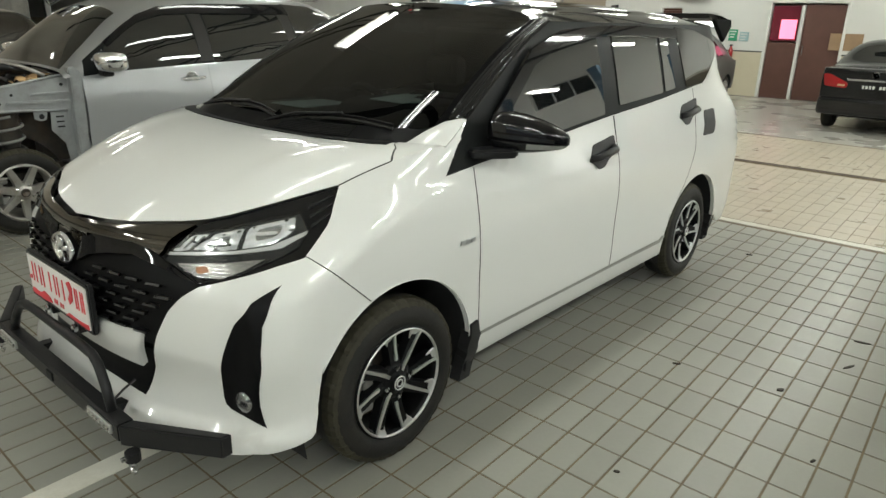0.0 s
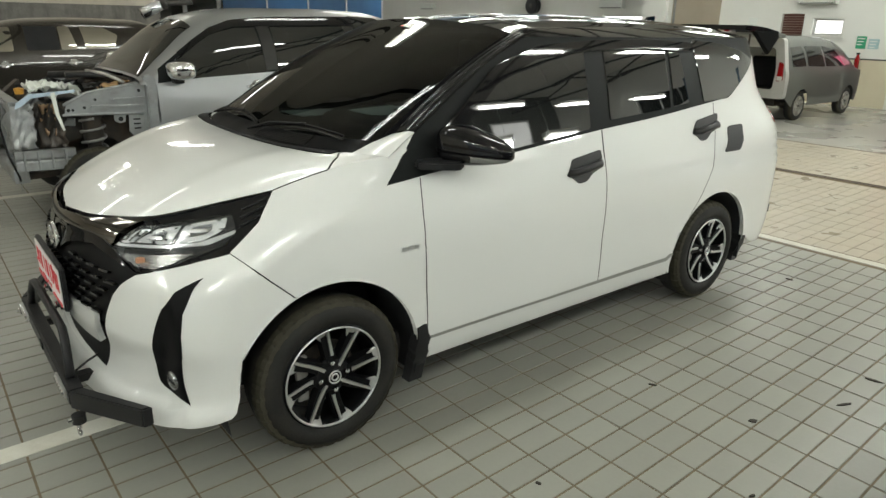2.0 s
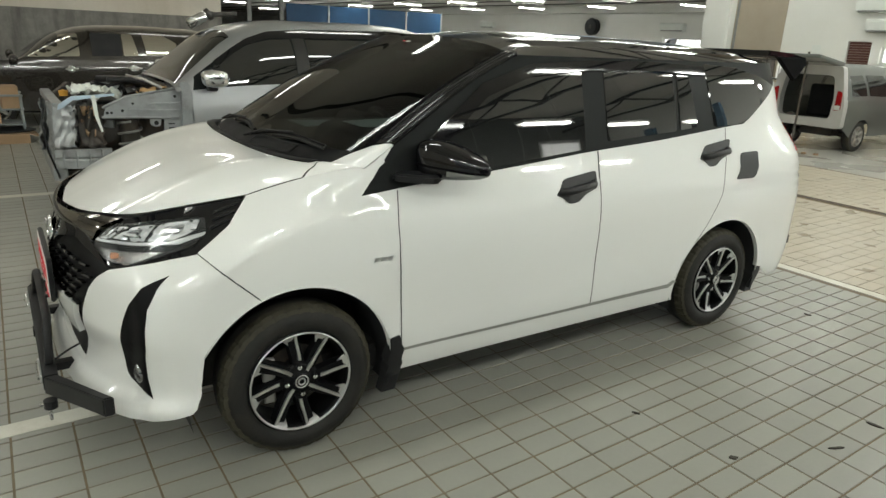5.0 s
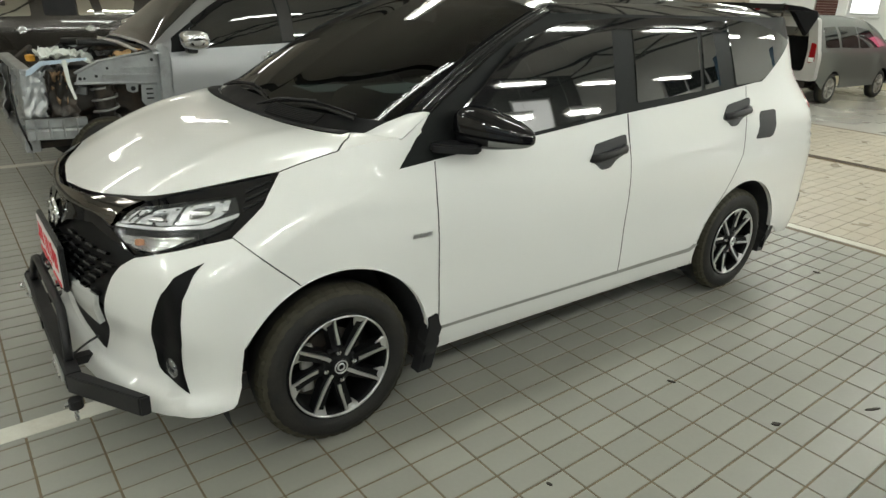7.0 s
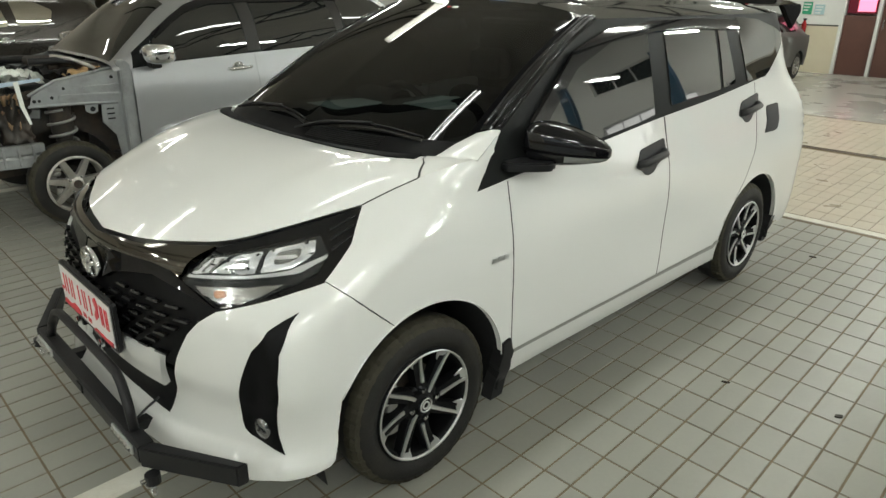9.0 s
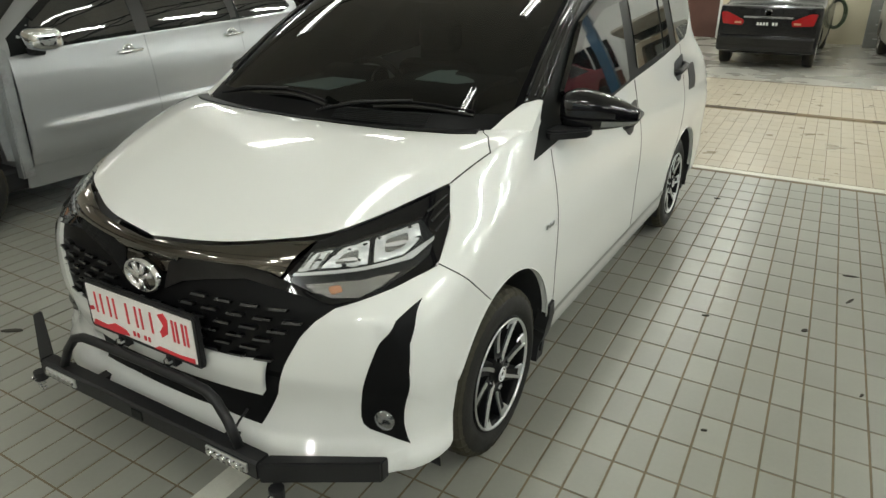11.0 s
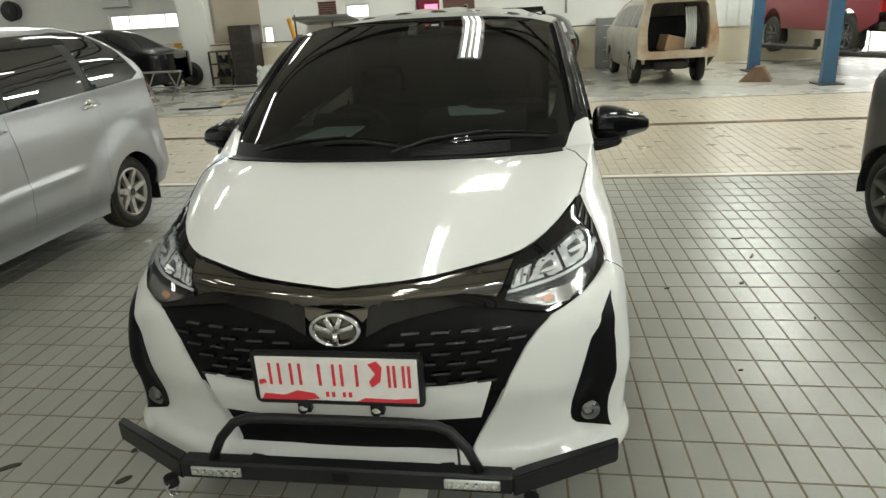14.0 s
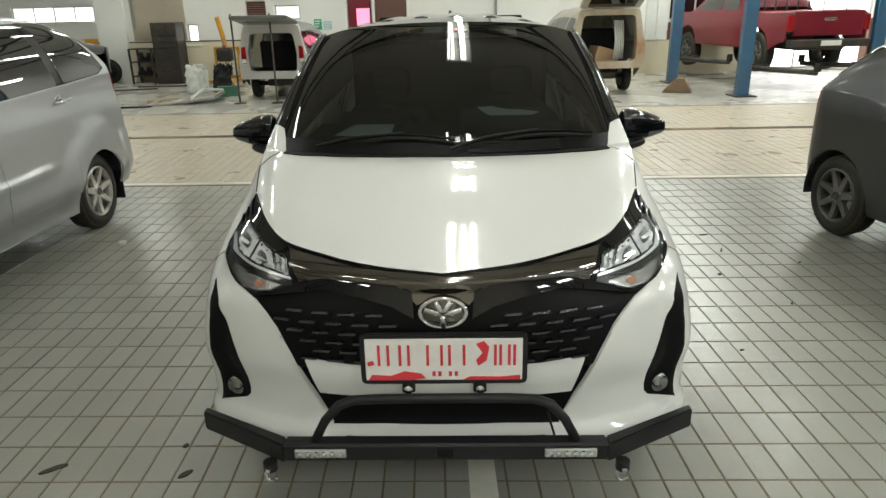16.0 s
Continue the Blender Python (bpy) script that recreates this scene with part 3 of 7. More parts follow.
def fitting(x, y, z, lit=True, length=1.24, power=TUBE_POWER, top=CEILING):
    f = thing("fluorescent_lamp", "white batten fitting with three lit fluorescent tubes", "lamp", "ceiling lamps", Matrix.Translation((x, y, z)))
    part("body", box(-0.15, 0.15, -length / 2, length / 2, 0.0, 0.07, 0.006), WALL_WHITE, f)
    for d in (-0.09, 0.0, 0.09):
        part("tube", tube([(d, -length / 2 + 0.03, -0.02), (d, length / 2 - 0.03, -0.02)], 0.014, 8), TUBE, f)
    for d in (-0.06, 0.06):
        part("hanger", tube([(0, d * 8, 0.05), (0, d * 8, top - z)], 0.004, 5), ALU, f)
    if lit:
        for side in (-1, 1):
            l = bpy.data.lights.new("tube_light", "AREA")
            l.shape, l.size, l.size_y, l.energy, l.color = "RECTANGLE", 0.08, length, power, LIGHT_COLOR
            o = new("tube_light", l)
            o.matrix_basis = pose(x + side * 0.075, y, z - 0.07, 0, -side * 58, 0)
            # added board behind each area lamp, hides its black back from reflections
            part("lamp_backing", box(-0.05, 0.05, -length / 2, length / 2, 0.004, 0.009, 0, pose(side * 0.075, 0, -0.07, 0, -side * 58, 0)), WALL_WHITE, f)


# row ends boosted: the far wall, and unseen south lamps for the car's front
for x, y in LAMPS:
    fitting(x + (STAGGER if round(y * 10) % 2 else -STAGGER) * (x > 4), y, 3.9, power=TUBE_POWER * (3.2 if y > 8 and x > 8 else 1.9 if y > 8 and x > -5 else 1.5 if y > 8 else 2.8 if y < -4 and x < 1 else 1.5 if y < -4 else 1.0) * ROW_POWER[x])
for x, y in ((-3.7, -0.55), (-5.6, -1.1), (-9.8, 0.1), (-9.8, 2.8)):
    fitting(x, y, 3.9, False)
for x in (-41, -34, -28, -23.5, -19.4, -15.5, -11.5):
    for y in (11.0, 15.2, 18.6):
        fitting(x, y, 2.90, y == 15.2, 1.24, 17.0, 3.06)

# -- shape of the white car: smooth curves and the skin as functions --
def curve(xs, ys):
    """A smooth curve through a few knots."""
    n = len(xs)
    m = []
    for i in range(n):
        a, b = max(i - 1, 0), min(i + 1, n - 1)
        m.append((ys[b] - ys[a]) / (xs[b] - xs[a]))

    def f(x):
        if x <= xs[0]:
            return ys[0]
        if x >= xs[-1]:
            return ys[-1]
        i = max(k for k in range(n - 1) if xs[k] <= x)
        h = xs[i + 1] - xs[i]
        t = (x - xs[i]) / h
        return ((2 * t**3 - 3 * t * t + 1) * ys[i] + (t**3 - 2 * t * t + t) * h * m[i]
                + (3 * t * t - 2 * t**3) * ys[i + 1] + (t**3 - t * t) * h * m[i + 1])
    return f


def ease(a, b, x):
    t = min(max((x - a) / (b - a), 0.0), 1.0)
    return t * t * (3 - 2 * t)


half_width = curve([0.18, 0.26, 0.38, 0.55, 0.75, 0.86, 0.96, 1.06, 1.3, 1.5, 1.6],
                   [0.775, 0.812, 0.83, 0.836, 0.84, 0.828, 0.803, 0.778, 0.718, 0.655, 0.60])
nose_line = curve([0.18, 0.25, 0.30, 0.355, 0.45, 0.56, 0.7, 0.8, 0.88, 0.98, 1.1], [0.010, -0.018, -0.010, 0.034, 0.040, 0.015, 0.022, 0.05, 0.085, 0.2, 0.4])
CAP_N = 2.25


def cap_depth(z):
    return 0.42 + 0.33 * ease(0.72, 0.96, z)


ridge_high = curve([0.22, 0.28, 0.354, 0.508, 0.622, 0.703, 0.76], [0.0, 0.012, 0.040, 0.040, 0.029, 0.016, 0.0])


def ridge(y, z):
    """How far the bumper's corner flares outside the fog lamp."""
    return ridge_high(min(max(z, 0.22), 0.76)) * ease(0.185, 0.216, y) * ease(0.40, 0.216, y)


def side_x(y, z):
    """Half width of the skin at a station y and a height z."""
    w = half_width(z) * (1 - 0.035 * ease(1.2, 0.3, y) * ease(0.9, 1.0, z) - 0.03 * ease(2.9, 3.8, y) * ease(0.95, 1.2, z))
    w += 0.012 * math.exp(-((y - 0.74) / 0.4) ** 2) * ease(0.85, 0.6, z) + 0.012 * math.exp(-((y - 3.265) / 0.42) ** 2) * ease(0.85, 0.6, z)
    w += (0.022 * ease(0.37, 0.275, z) + 0.018 * ease(0.78, 0.5, z)) * ease(0.85, 0.35, y)
    if y > 3.45:
        low = ease(1.25, 0.95, z)
        start, n = 3.45 + 0.25 * low, 3.0 + 0.6 * low
        end = 4.11 + 0.02 * low - 0.28 * max(z - 0.95, 0) ** 1.3 - 0.05 * ease(0.45, 0.2, z)
        w *= max(1 - min(max(y - start, 0) / (end - start), 1.0) ** n, 0.0) ** (1 / n)
    return w


def skin(s, z):
    """The skin from the front's middle (s 0) round the corner (s 1) and on along the side (1 a metre)."""
    y0, d = nose_line(z), cap_depth(z)
    if s >= 1:
        y = y0 + d + s - 1
        return (side_x(y, z), y, z)
    a = max(s, 0.0) * math.pi / 2
    y = y0 + d * (1 - math.cos(a) ** (2 / CAP_N))
    return (side_x(y0 + d, z) * math.sin(a) ** (2 / CAP_N) + ridge(y, z), y, z)


def s_of_y(y, z):
    y0, d = nose_line(z), cap_depth(z)
    if y >= y0 + d:
        return 1 + y - y0 - d
    c = min(max(1 - (y - y0) / d, 0.0), 1.0)
    return math.acos(c ** (CAP_N / 2)) * 2 / math.pi


def s_of_x(x, z):
    r = min(max(x / side_x(nose_line(z) + cap_depth(z), z), 0.0), 1.0)
    return math.asin(r ** (CAP_N / 2)) * 2 / math.pi



# ---- the white car ----
def skin2(s, z):
    x, y, z = skin(abs(s), z)
    return (x if s >= 0 else -x, y, z)


def Y(y, z):
    return (s_of_y(y, z), z)


def X(x, z):
    return (math.copysign(s_of_x(abs(x), z), x), z)


def side_poly(points, step=0.03):
    return [Y(y, z) for y, z in dense(points, step)]


def front_poly(points, step=0.02):
    return [X(x, z) for x, z in dense(points, step)]


belt = curve([1.0, 1.17, 1.57, 1.87, 2.22, 2.67, 3.04, 3.3, 3.62], [0.983, 1.003, 1.034, 1.06, 1.09, 1.12, 1.153, 1.175, 1.21])
pillar_z = curve([1.02, 1.2, 1.4, 1.6, 1.8], [1.08, 1.19, 1.31, 1.42, 1.503])
lip_y = curve([0, 0.234, 0.404, 0.529, 0.62, 0.70, 0.74], [0.08, 0.118, 0.19, 0.265, 0.40, 0.60, 0.7])
lip_z = curve([0, 0.234, 0.404, 0.529, 0.62, 0.70, 0.74], [0.875, 0.892, 0.910, 0.93, 0.965, 1.005, 1.02])
cowl_y = curve([0, 0.3, 0.54, 0.66, 0.745], [0.785, 0.80, 0.85, 0.93, 1.03])
cowl_z = curve([0, 0.3, 0.54, 0.66, 0.745], [1.088, 1.091, 1.096, 1.096, 1.088])
screen_y = curve([0, 0.3, 0.5, 0.66], [1.68, 1.70, 1.735, 1.79])
screen_z = curve([0, 0.3, 0.5, 0.66], [1.570, 1.562, 1.543, 1.502])
roof_mid = curve([1.68, 2.0, 2.5, 3.0, 3.5, 3.95], [1.570, 1.592, 1.602, 1.597, 1.577, 1.54])


def rim_line(v):
    """Height of the hood's side edge, from lamp (v 0) to cowl (v 1)."""
    return 0.60 + 0.43 * v, 1.005 + 0.083 * (1 - (1 - min(max(v, 0), 1)) ** 1.75)


def hood_seam(v):
    """Where the hood ends across (share of its half width): straight, then in towards the screen."""
    return 1.0 - 0.235 * max(v - 0.45, 0.0) - 0.02 * ease(0.8, 0.95, v)


hood_edge = curve(span(0, 1, 6), [skin(s_of_y(*rim_line(v)), rim_line(v)[1])[0] - 0.003 for v in span(0, 1, 6)])


def hood_at(u, v):
    a, b, x = abs(u) * 0.70, abs(u) * 0.745, u * hood_edge(v)
    h = 1 - (1 - v) ** 1.75 if v < 1 else 1.0
    crease = 0.006 * math.exp(-((a - 0.47) / 0.06) ** 2) * math.sin(math.pi * min(max(v, 0), 1))
    return (x, lip_y(a) + (cowl_y(b) - lip_y(a)) * v, lip_z(a) + (cowl_z(b) - lip_z(a)) * h + crease + 0.012 * math.sin(math.pi * min(max(v, 0), 1)) * (1 - u * u))


def screen_at(u, v):
    a0, a1 = abs(u) * 0.742, abs(u) * 0.645
    y = cowl_y(a0) + 0.012 + (screen_y(a1) - cowl_y(a0) - 0.012) * v
    z = cowl_z(a0) - 0.004 + (screen_z(a1) - cowl_z(a0) + 0.004) * v + 0.035 * math.sin(math.pi * min(max(v, 0), 1))
    return (math.copysign(a0 + (a1 - a0) * v, u), y, z)


screen_corner = curve([-0.05, 0.02, 0.065, 0.112, 0.13], [0.868, 0.903, 0.924, 0.950, 0.975])


def corner_at(u, v):
    """From the curved lower corner of the screen (u 0) out to the edge of the wing (u 1)."""
    a = screen_at(screen_corner(v), v)
    y = 1.03 + 0.77 * v
    b = (side_x(y, pillar_z(y)), y, pillar_z(y))
    c = 0.006 * math.sin(math.pi * min(max(u, 0), 1))
    return (a[0] + (b[0] - a[0]) * u + c, a[1] + (b[1] - a[1]) * u, a[2] + (b[2] - a[2]) * u + c)


def roof_at(u, y):
    e = side_x(y, 1.505) - 0.004
    r = abs(u)
    yy = y + (screen_y(r * 0.645) - 1.68) * max(0.0, 1 - (y - 1.68) / 1.2)
    return (u * e, yy, 1.503 + (roof_mid(y) - 1.503) * (1 - r ** 2.6) + (0.006 * math.sin(u * 22) if r < 0.78 and y > 1.95 else 0))


car = thing("parked_car", "pearl white small MPV with black roof and tinted windows", "car")


def mixed(points, step=0.025):
    """An outline on the skin from ("x" or "y", value, height), its stretches of one kind laid out finely."""
    out = []
    for (k, a, z), (k1, a1, z1) in zip(points, points[1:] + points[-1:]):
        f = X if k == "x" else Y
        n = max(int(math.hypot(a1 - a, z1 - z) / step), 1) if k == k1 else 1
        out += [f(a + (a1 - a) * i / n, z + (z1 - z) * i / n) for i in range(n)]
    return out


CORNER = [("x", 0.375, 0.358), ("x", 0.445, 0.485), ("x", 0.49, 0.60), ("x", 0.535, 0.688), ("x", 0.57, 0.732), ("x", 0.61, 0.766), ("y", 0.235, 0.795), ("y", 0.325, 0.820),
          ("y", 0.4035, 0.8360), ("y", 0.4980, 0.7455), ("y", 0.5900, 0.6590)]

# panels of the lower body
ARCH_F, ARCH_R = (0.727, 0.29, 0.392), (3.225, 0.29, 0.378)
GAP = 0.004
fender = [(0.593, 0.6625), (0.50, 0.7500), (0.405, 0.840), (0.52, 0.917), *[rim_line(v) for v in span(0, 1, 7)], (1.045, 1.094), (1.09, 1.123), (1.15, 1.160), (1.0, 0.985), (1.15, 1.0), (1.142, 0.87), (1.148, 0.65), (1.165, 0.34), (1.165, 0.24), (1.102, 0.24)]
fender = fender[:-1] + [(1.165, 0.248), (1.12, 0.248)] + [p for p in arc(*ARCH_F, -5, 110, 20)]
for mir in (False, True):
    patch("fender", side_poly(fender), skin2, PEARL, car, mirror=mir)
front_door = [(1.165 + GAP, 0.345), (1.148 + GAP, 0.65), (1.142 + GAP, 0.87), (1.15 + GAP, 1.0)] + [(y, belt(y)) for y in span(1.2, 2.22, 12)] + [(2.228, 0.88), (2.223, 0.6), (2.232, 0.345)]
rear_door = [(2.232 + GAP, 0.345), (2.227, 0.6), (2.232, 0.88)] + [(y, belt(y)) for y in span(2.228, 3.2, 10)] + [(3.19, 1.0), (3.15, 0.82), (3.03, 0.65), (2.888, 0.475), (2.860, 0.40), (2.82, 0.35)]
quarter = [(3.2 + GAP, belt(3.2)), (3.3, belt(3.3)), (3.38, 1.176), (3.44, 1.203), (3.62, 1.303), (3.80, 1.398), (3.89, 1.40), (3.93, 1.3), (4.02, 1.1), (4.06, 0.9), (4.088, 0.7), (4.085, 0.4), (4.03, 0.25), (3.75, 0.27), (3.66, 0.33)] + arc(*ARCH_R, 8, 151, 24) + [(2.894, 0.476), (3.035, 0.652), (3.155, 0.82), (3.195, 1.0)]
sill = [(1.165, 0.245), (1.165, 0.339), (2.80, 0.339), (2.85, 0.385), (2.850, 0.30), (2.87, 0.25)]
for mir in (False, True):
    patch("front_door", side_poly(front_door), skin2, PEARL, car, mirror=mir)
    patch("rear_door", side_poly(rear_door), skin2, PEARL, car, mirror=mir)
    patch("quarter_panel", side_poly(quarter, 0.02), skin2, PEARL, car, mirror=mir)
    patch("sill", side_poly(sill), skin2, PEARL, car, off=0.004, mirror=mir)
    patch("sill_strip", side_poly([(1.17, 0.338), (1.17, 0.345), (1.9, 0.345), (2.3, 0.349), (2.80, 0.354), (2.84, 0.374), (2.86, 0.367), (2.80, 0.338)]), skin2, mat("grey_trim", (0.24, 0.24, 0.22), 0.35) if not mir else PILLAR, car, off=0.009, mirror=mir, label="grey strip along the sill")
    for seam in ([(1.165, 0.345), (1.148, 0.65), (1.142, 0.87), (1.15, 0.995)], [(2.232, 0.35), (2.223, 0.6), (2.228, 0.88), (2.228, 1.088)], [(2.860, 0.402), (2.888, 0.475), (3.03, 0.65), (3.15, 0.82), (3.19, 1.0), (3.2, 1.16)]):
        d = [(a[0] + (b[0] - a[0]) * k / 8, a[1] + (b[1] - a[1]) * k / 8) for a, b in zip(seam, seam[1:]) for k in range(8)] + seam[-1:]
        patch("door_seal", [Y(y - 0.001, z) for y, z in d] + [Y(y + 0.0028, z + 0.0006) for y, z in reversed(d)], skin2, SATIN_BLACK, car, off=0.0012, depth=0.004, mirror=mir)
    line = [(0.4045 + (0.5925 - 0.4045) * k / 12, 0.838 + (0.660 - 0.838) * k / 12) for k in range(13)]
    patch("bumper_seam", [Y(y - 0.0007, z - 0.0006) for y, z in line] + [Y(y + 0.0007, z + 0.0006) for y, z in reversed(line)], skin2, SATIN_BLACK, car, off=0.0012, depth=0.004, mirror=mir)
    for cy, cz, rr in (ARCH_F, ARCH_R):
        part("arch_lip", tube([(p[0] * (-1 if mir else 1), p[1], p[2]) for p in (skin2(*Y(y, z)) for y, z in arc(cy, cz, rr + 0.002, 4, 149 if cy < 1 else 176, 34))], 0.003, 8), PEARL, car, "", True)
    # bumper corner with its lip
    corner = mixed(CORNER)
    corner += [Y(*p) for p in arc(*ARCH_F, 111, 150, 9)] + [Y(*p) for p in ((0.381, 0.44), (0.374, 0.385), (0.364, 0.335), (0.352, 0.308), (0.336, 0.294), (0.288, 0.285), (0.25, 0.279), (0.213, 0.273))] + [X(0.74, 0.267), X(0.64, 0.267), X(0.52, 0.275), X(0.365, 0.288)]
    patch("bumper_corner", corner, skin2, PEARL, car, mirror=mir, step=0.02)
    blade = [("y", 0.311, 0.776), ("x", 0.746, 0.735), ("x", 0.723, 0.678), ("x", 0.701, 0.60), ("x", 0.682, 0.53), ("x", 0.668, 0.47), ("x", 0.664, 0.43), ("x", 0.668, 0.405), ("x", 0.682, 0.388),
             ("y", 0.227, 0.350), ("y", 0.219, 0.42), ("y", 0.215, 0.508), ("y", 0.219, 0.60), ("y", 0.233, 0.672), ("y", 0.262, 0.725)]
    bz = patch("fog_lamp_bezel", mixed(blade, 0.02), skin2, MATT_BLACK, car, off=0.002, depth=0.010, mirror=mir, step=0.015, label="black blade shaped bezel")
    sg = -1 if mir else 1
    part("fog_lamp", lathe([(0.002, 0.0), (0.0, 0.016), (-0.005, 0.028), (-0.010, 0.037), (-0.03, 0.042)], (sg * 0.716, 0.186, 0.422), "y", 28, -1), mat("fog_glass", (0.24, 0.245, 0.25), 0.12, 0.9), bz, "round clear fog lamp", True)
patch("bumper_lip", front_poly([(-0.362, 0.288), (-0.372, 0.352), (-0.2, 0.362), (0.2, 0.362), (0.372, 0.352), (0.362, 0.288)]), skin2, PEARL, car, step=0.04)
patch("bumper_bar", front_poly([(-0.40, 0.478), (-0.435, 0.60), (-0.30, 0.588), (0.30, 0.588), (0.435, 0.60), (0.40, 0.478)]), skin2, PEARL, car, off=0.012, step=0.04)
patch("lower_grille", front_poly([(-0.39, 0.345), (-0.47, 0.53), (0.47, 0.53), (0.39, 0.345)]), skin2, MATT_BLACK, car, off=-0.02, step=0.05)
gr = patch("grille", front_poly([(-0.50, 0.56), (-0.56, 0.70), (-0.63, 0.775), (-0.47, 0.82), (-0.30, 0.845), (0.30, 0.845), (0.47, 0.82), (0.63, 0.775), (0.56, 0.70), (0.50, 0.56)]), skin2, MATT_BLACK, car, off=-0.012, step=0.04)
for r in range(7):
    z = 0.598 + r * 0.03
    for k in range(-6, 7):
        x = k * 0.085 + (0.0425 if r % 2 else 0)
        lim = 0.455 + (z - 0.57) * 0.65
        if abs(x) + 0.03 < lim and z < 0.755 and not (abs(x) < 0.13 and z > 0.70):
            patch("grille_bar", front_poly([(x - 0.028, z), (x + 0.024, z + 0.0015), (x + 0.027, z + 0.0085), (x - 0.024, z + 0.007)], 0.05), skin2, GRILLE_DASH, gr, off=0.004, depth=0.014, step=0.06)
for mir in (False, True):
    band = [(0.0, 0.866), (0.085, 0.873), (0.269, 0.884), (0.408, 0.903), (0.498, 0.909), (0.452, 0.830), (0.40, 0.846), (0.357, 0.852), (0.223, 0.849), (0.119, 0.843), (0.090, 0.822), (0.078, 0.785), (0.05, 0.80), (0.0, 0.815)]
    patch("grille_garnish", front_poly(band[::-1]), lambda s, z: Vector(skin2(s, z)) + Vector((0, -0.016, 0.004)) * max(0.0, 1 - ((z - 0.853 - 0.06 * abs(s)) / 0.03) ** 2), DARK_CHROME, car, off=0.004, mirror=mir, step=0.012, label="dark chrome band above the grille")
    patch("upper_grille_bar", front_poly([(0.088, 0.745), (0.154, 0.779), (0.25, 0.802), (0.357, 0.818), (0.47, 0.80), (0.60, 0.774), (0.47, 0.822), (0.452, 0.827), (0.40, 0.843), (0.357, 0.849), (0.223, 0.846), (0.121, 0.840), (0.094, 0.820)]), skin2, GLOSS_BLACK, car, off=0.006, mirror=mir, step=0.02)
    # headlamp: dark housing, reflector pods, clear lens
    black = [X(0.452, 0.812), X(0.50, 0.908), X(0.58, 0.944), Y(0.40, 0.958), Y(0.50, 0.98), Y(0.606, 1.003), Y(0.515, 0.917), Y(0.412, 0.844), Y(0.327, 0.823), Y(0.235, 0.795), X(0.60, 0.775), X(0.52, 0.79)]
    lamp = patch("headlamp", black, skin2, GLOSS_BLACK, car, off=-0.002, depth=0.03, mirror=mir, step=0.03, label="clear headlamp in a black housing")
    lens = [X(0.476, 0.822), X(0.512, 0.890), X(0.56, 0.898), Y(0.35, 0.920), Y(0.455, 0.938), Y(0.445, 0.896), Y(0.40, 0.862), Y(0.345, 0.842), Y(0.235, 0.80), X(0.605, 0.785), X(0.55, 0.797)]
    patch("bowl", lens, skin2, LAMP_BOWL, lamp, off=-0.001, depth=0.01, mirror=mir, step=0.03)

    signal = [X(0.512, 0.818), X(0.593, 0.823), Y(0.232, 0.828), Y(0.31, 0.838), Y(0.245, 0.808), Y(0.20, 0.79), X(0.60, 0.789), X(0.55, 0.80)]
    daylight_strip = [X(0.484, 0.841), X(0.555, 0.847), X(0.60, 0.850), Y(0.251, 0.853), Y(0.336, 0.865), Y(0.445, 0.896), Y(0.437, 0.889), Y(0.357, 0.861), Y(0.244, 0.847), X(0.60, 0.8435), X(0.56, 0.8405), X(0.483, 0.8345)]
    def rippled(s, z):
        return Vector(skin2(s, z)) + Vector((0.5, -0.8, 0.1)) * (0.007 * math.sin(s * 95) * math.sin(z * 210 + s * 40))
    for pod, glass in (([X(0.488, 0.846), X(0.516, 0.886), X(0.552, 0.891), X(0.527, 0.851)], False), ([X(0.540, 0.853), X(0.567, 0.893), Y(0.312, 0.907), Y(0.264, 0.861), X(0.60, 0.856)], True),
                       ([Y(0.276, 0.862), Y(0.324, 0.909), Y(0.35, 0.915), Y(0.44, 0.930), Y(0.415, 0.900), Y(0.345, 0.871)], True)):
        cs, cz = sum(p[0] for p in pod) / len(pod), sum(p[1] for p in pod) / len(pod)

        def inner(f):
            return [(cs + (s - cs) * f, cz + (z - cz) * f) for s, z in pod]
        patch("reflector", rounded(pod, 0.006, 2), rippled, REFLECTOR, lamp, off=0.002, depth=0.012, mirror=mir, step=0.010)
        if glass:
            patch("projector", rounded(inner(0.5), 0.008, 3), lambda s, z: Vector(skin2(s, z)) + Vector((0.4, -0.8, 0.2)) * (0.006 - 0.5 * (z - cz) ** 2 * 20), LAMP_GLASS, lamp, off=0.003, depth=0.008, mirror=mir, step=0.008)
            patch("shutter", rounded([(cs + (s - cs) * 0.5, cz - 0.006 + (z - cz) * 0.14) for s, z in pod], 0.004, 2), skin2, REFLECTOR, lamp, off=0.012, depth=0.004, mirror=mir, step=0.03)
        else:
            for k in range(3):
                patch("fin", [(cs - 0.028 + k * 0.02, cz - 0.016), (cs - 0.016 + k * 0.02, cz + 0.016), (cs - 0.011 + k * 0.02, cz + 0.016), (cs - 0.023 + k * 0.02, cz - 0.016)], skin2, LAMP_GLASS, lamp, off=0.006, depth=0.005, mirror=mir, step=0.05)
    for k in range(3):
        z = 0.905 + 0.022 * k
        patch("lamp_fin", [Y(0.462 + 0.012 * k, z), Y(0.535 + 0.016 * k, z + 0.030), Y(0.535 + 0.016 * k, z + 0.033), Y(0.462 + 0.012 * k, z + 0.004)], skin2, SATIN_BLACK, lamp, off=0.003, depth=0.006, mirror=mir, step=0.05)
    patch("led_strip", daylight_strip, skin2, REFLECTOR, lamp, off=0.006, depth=0.01, mirror=mir, step=0.03)
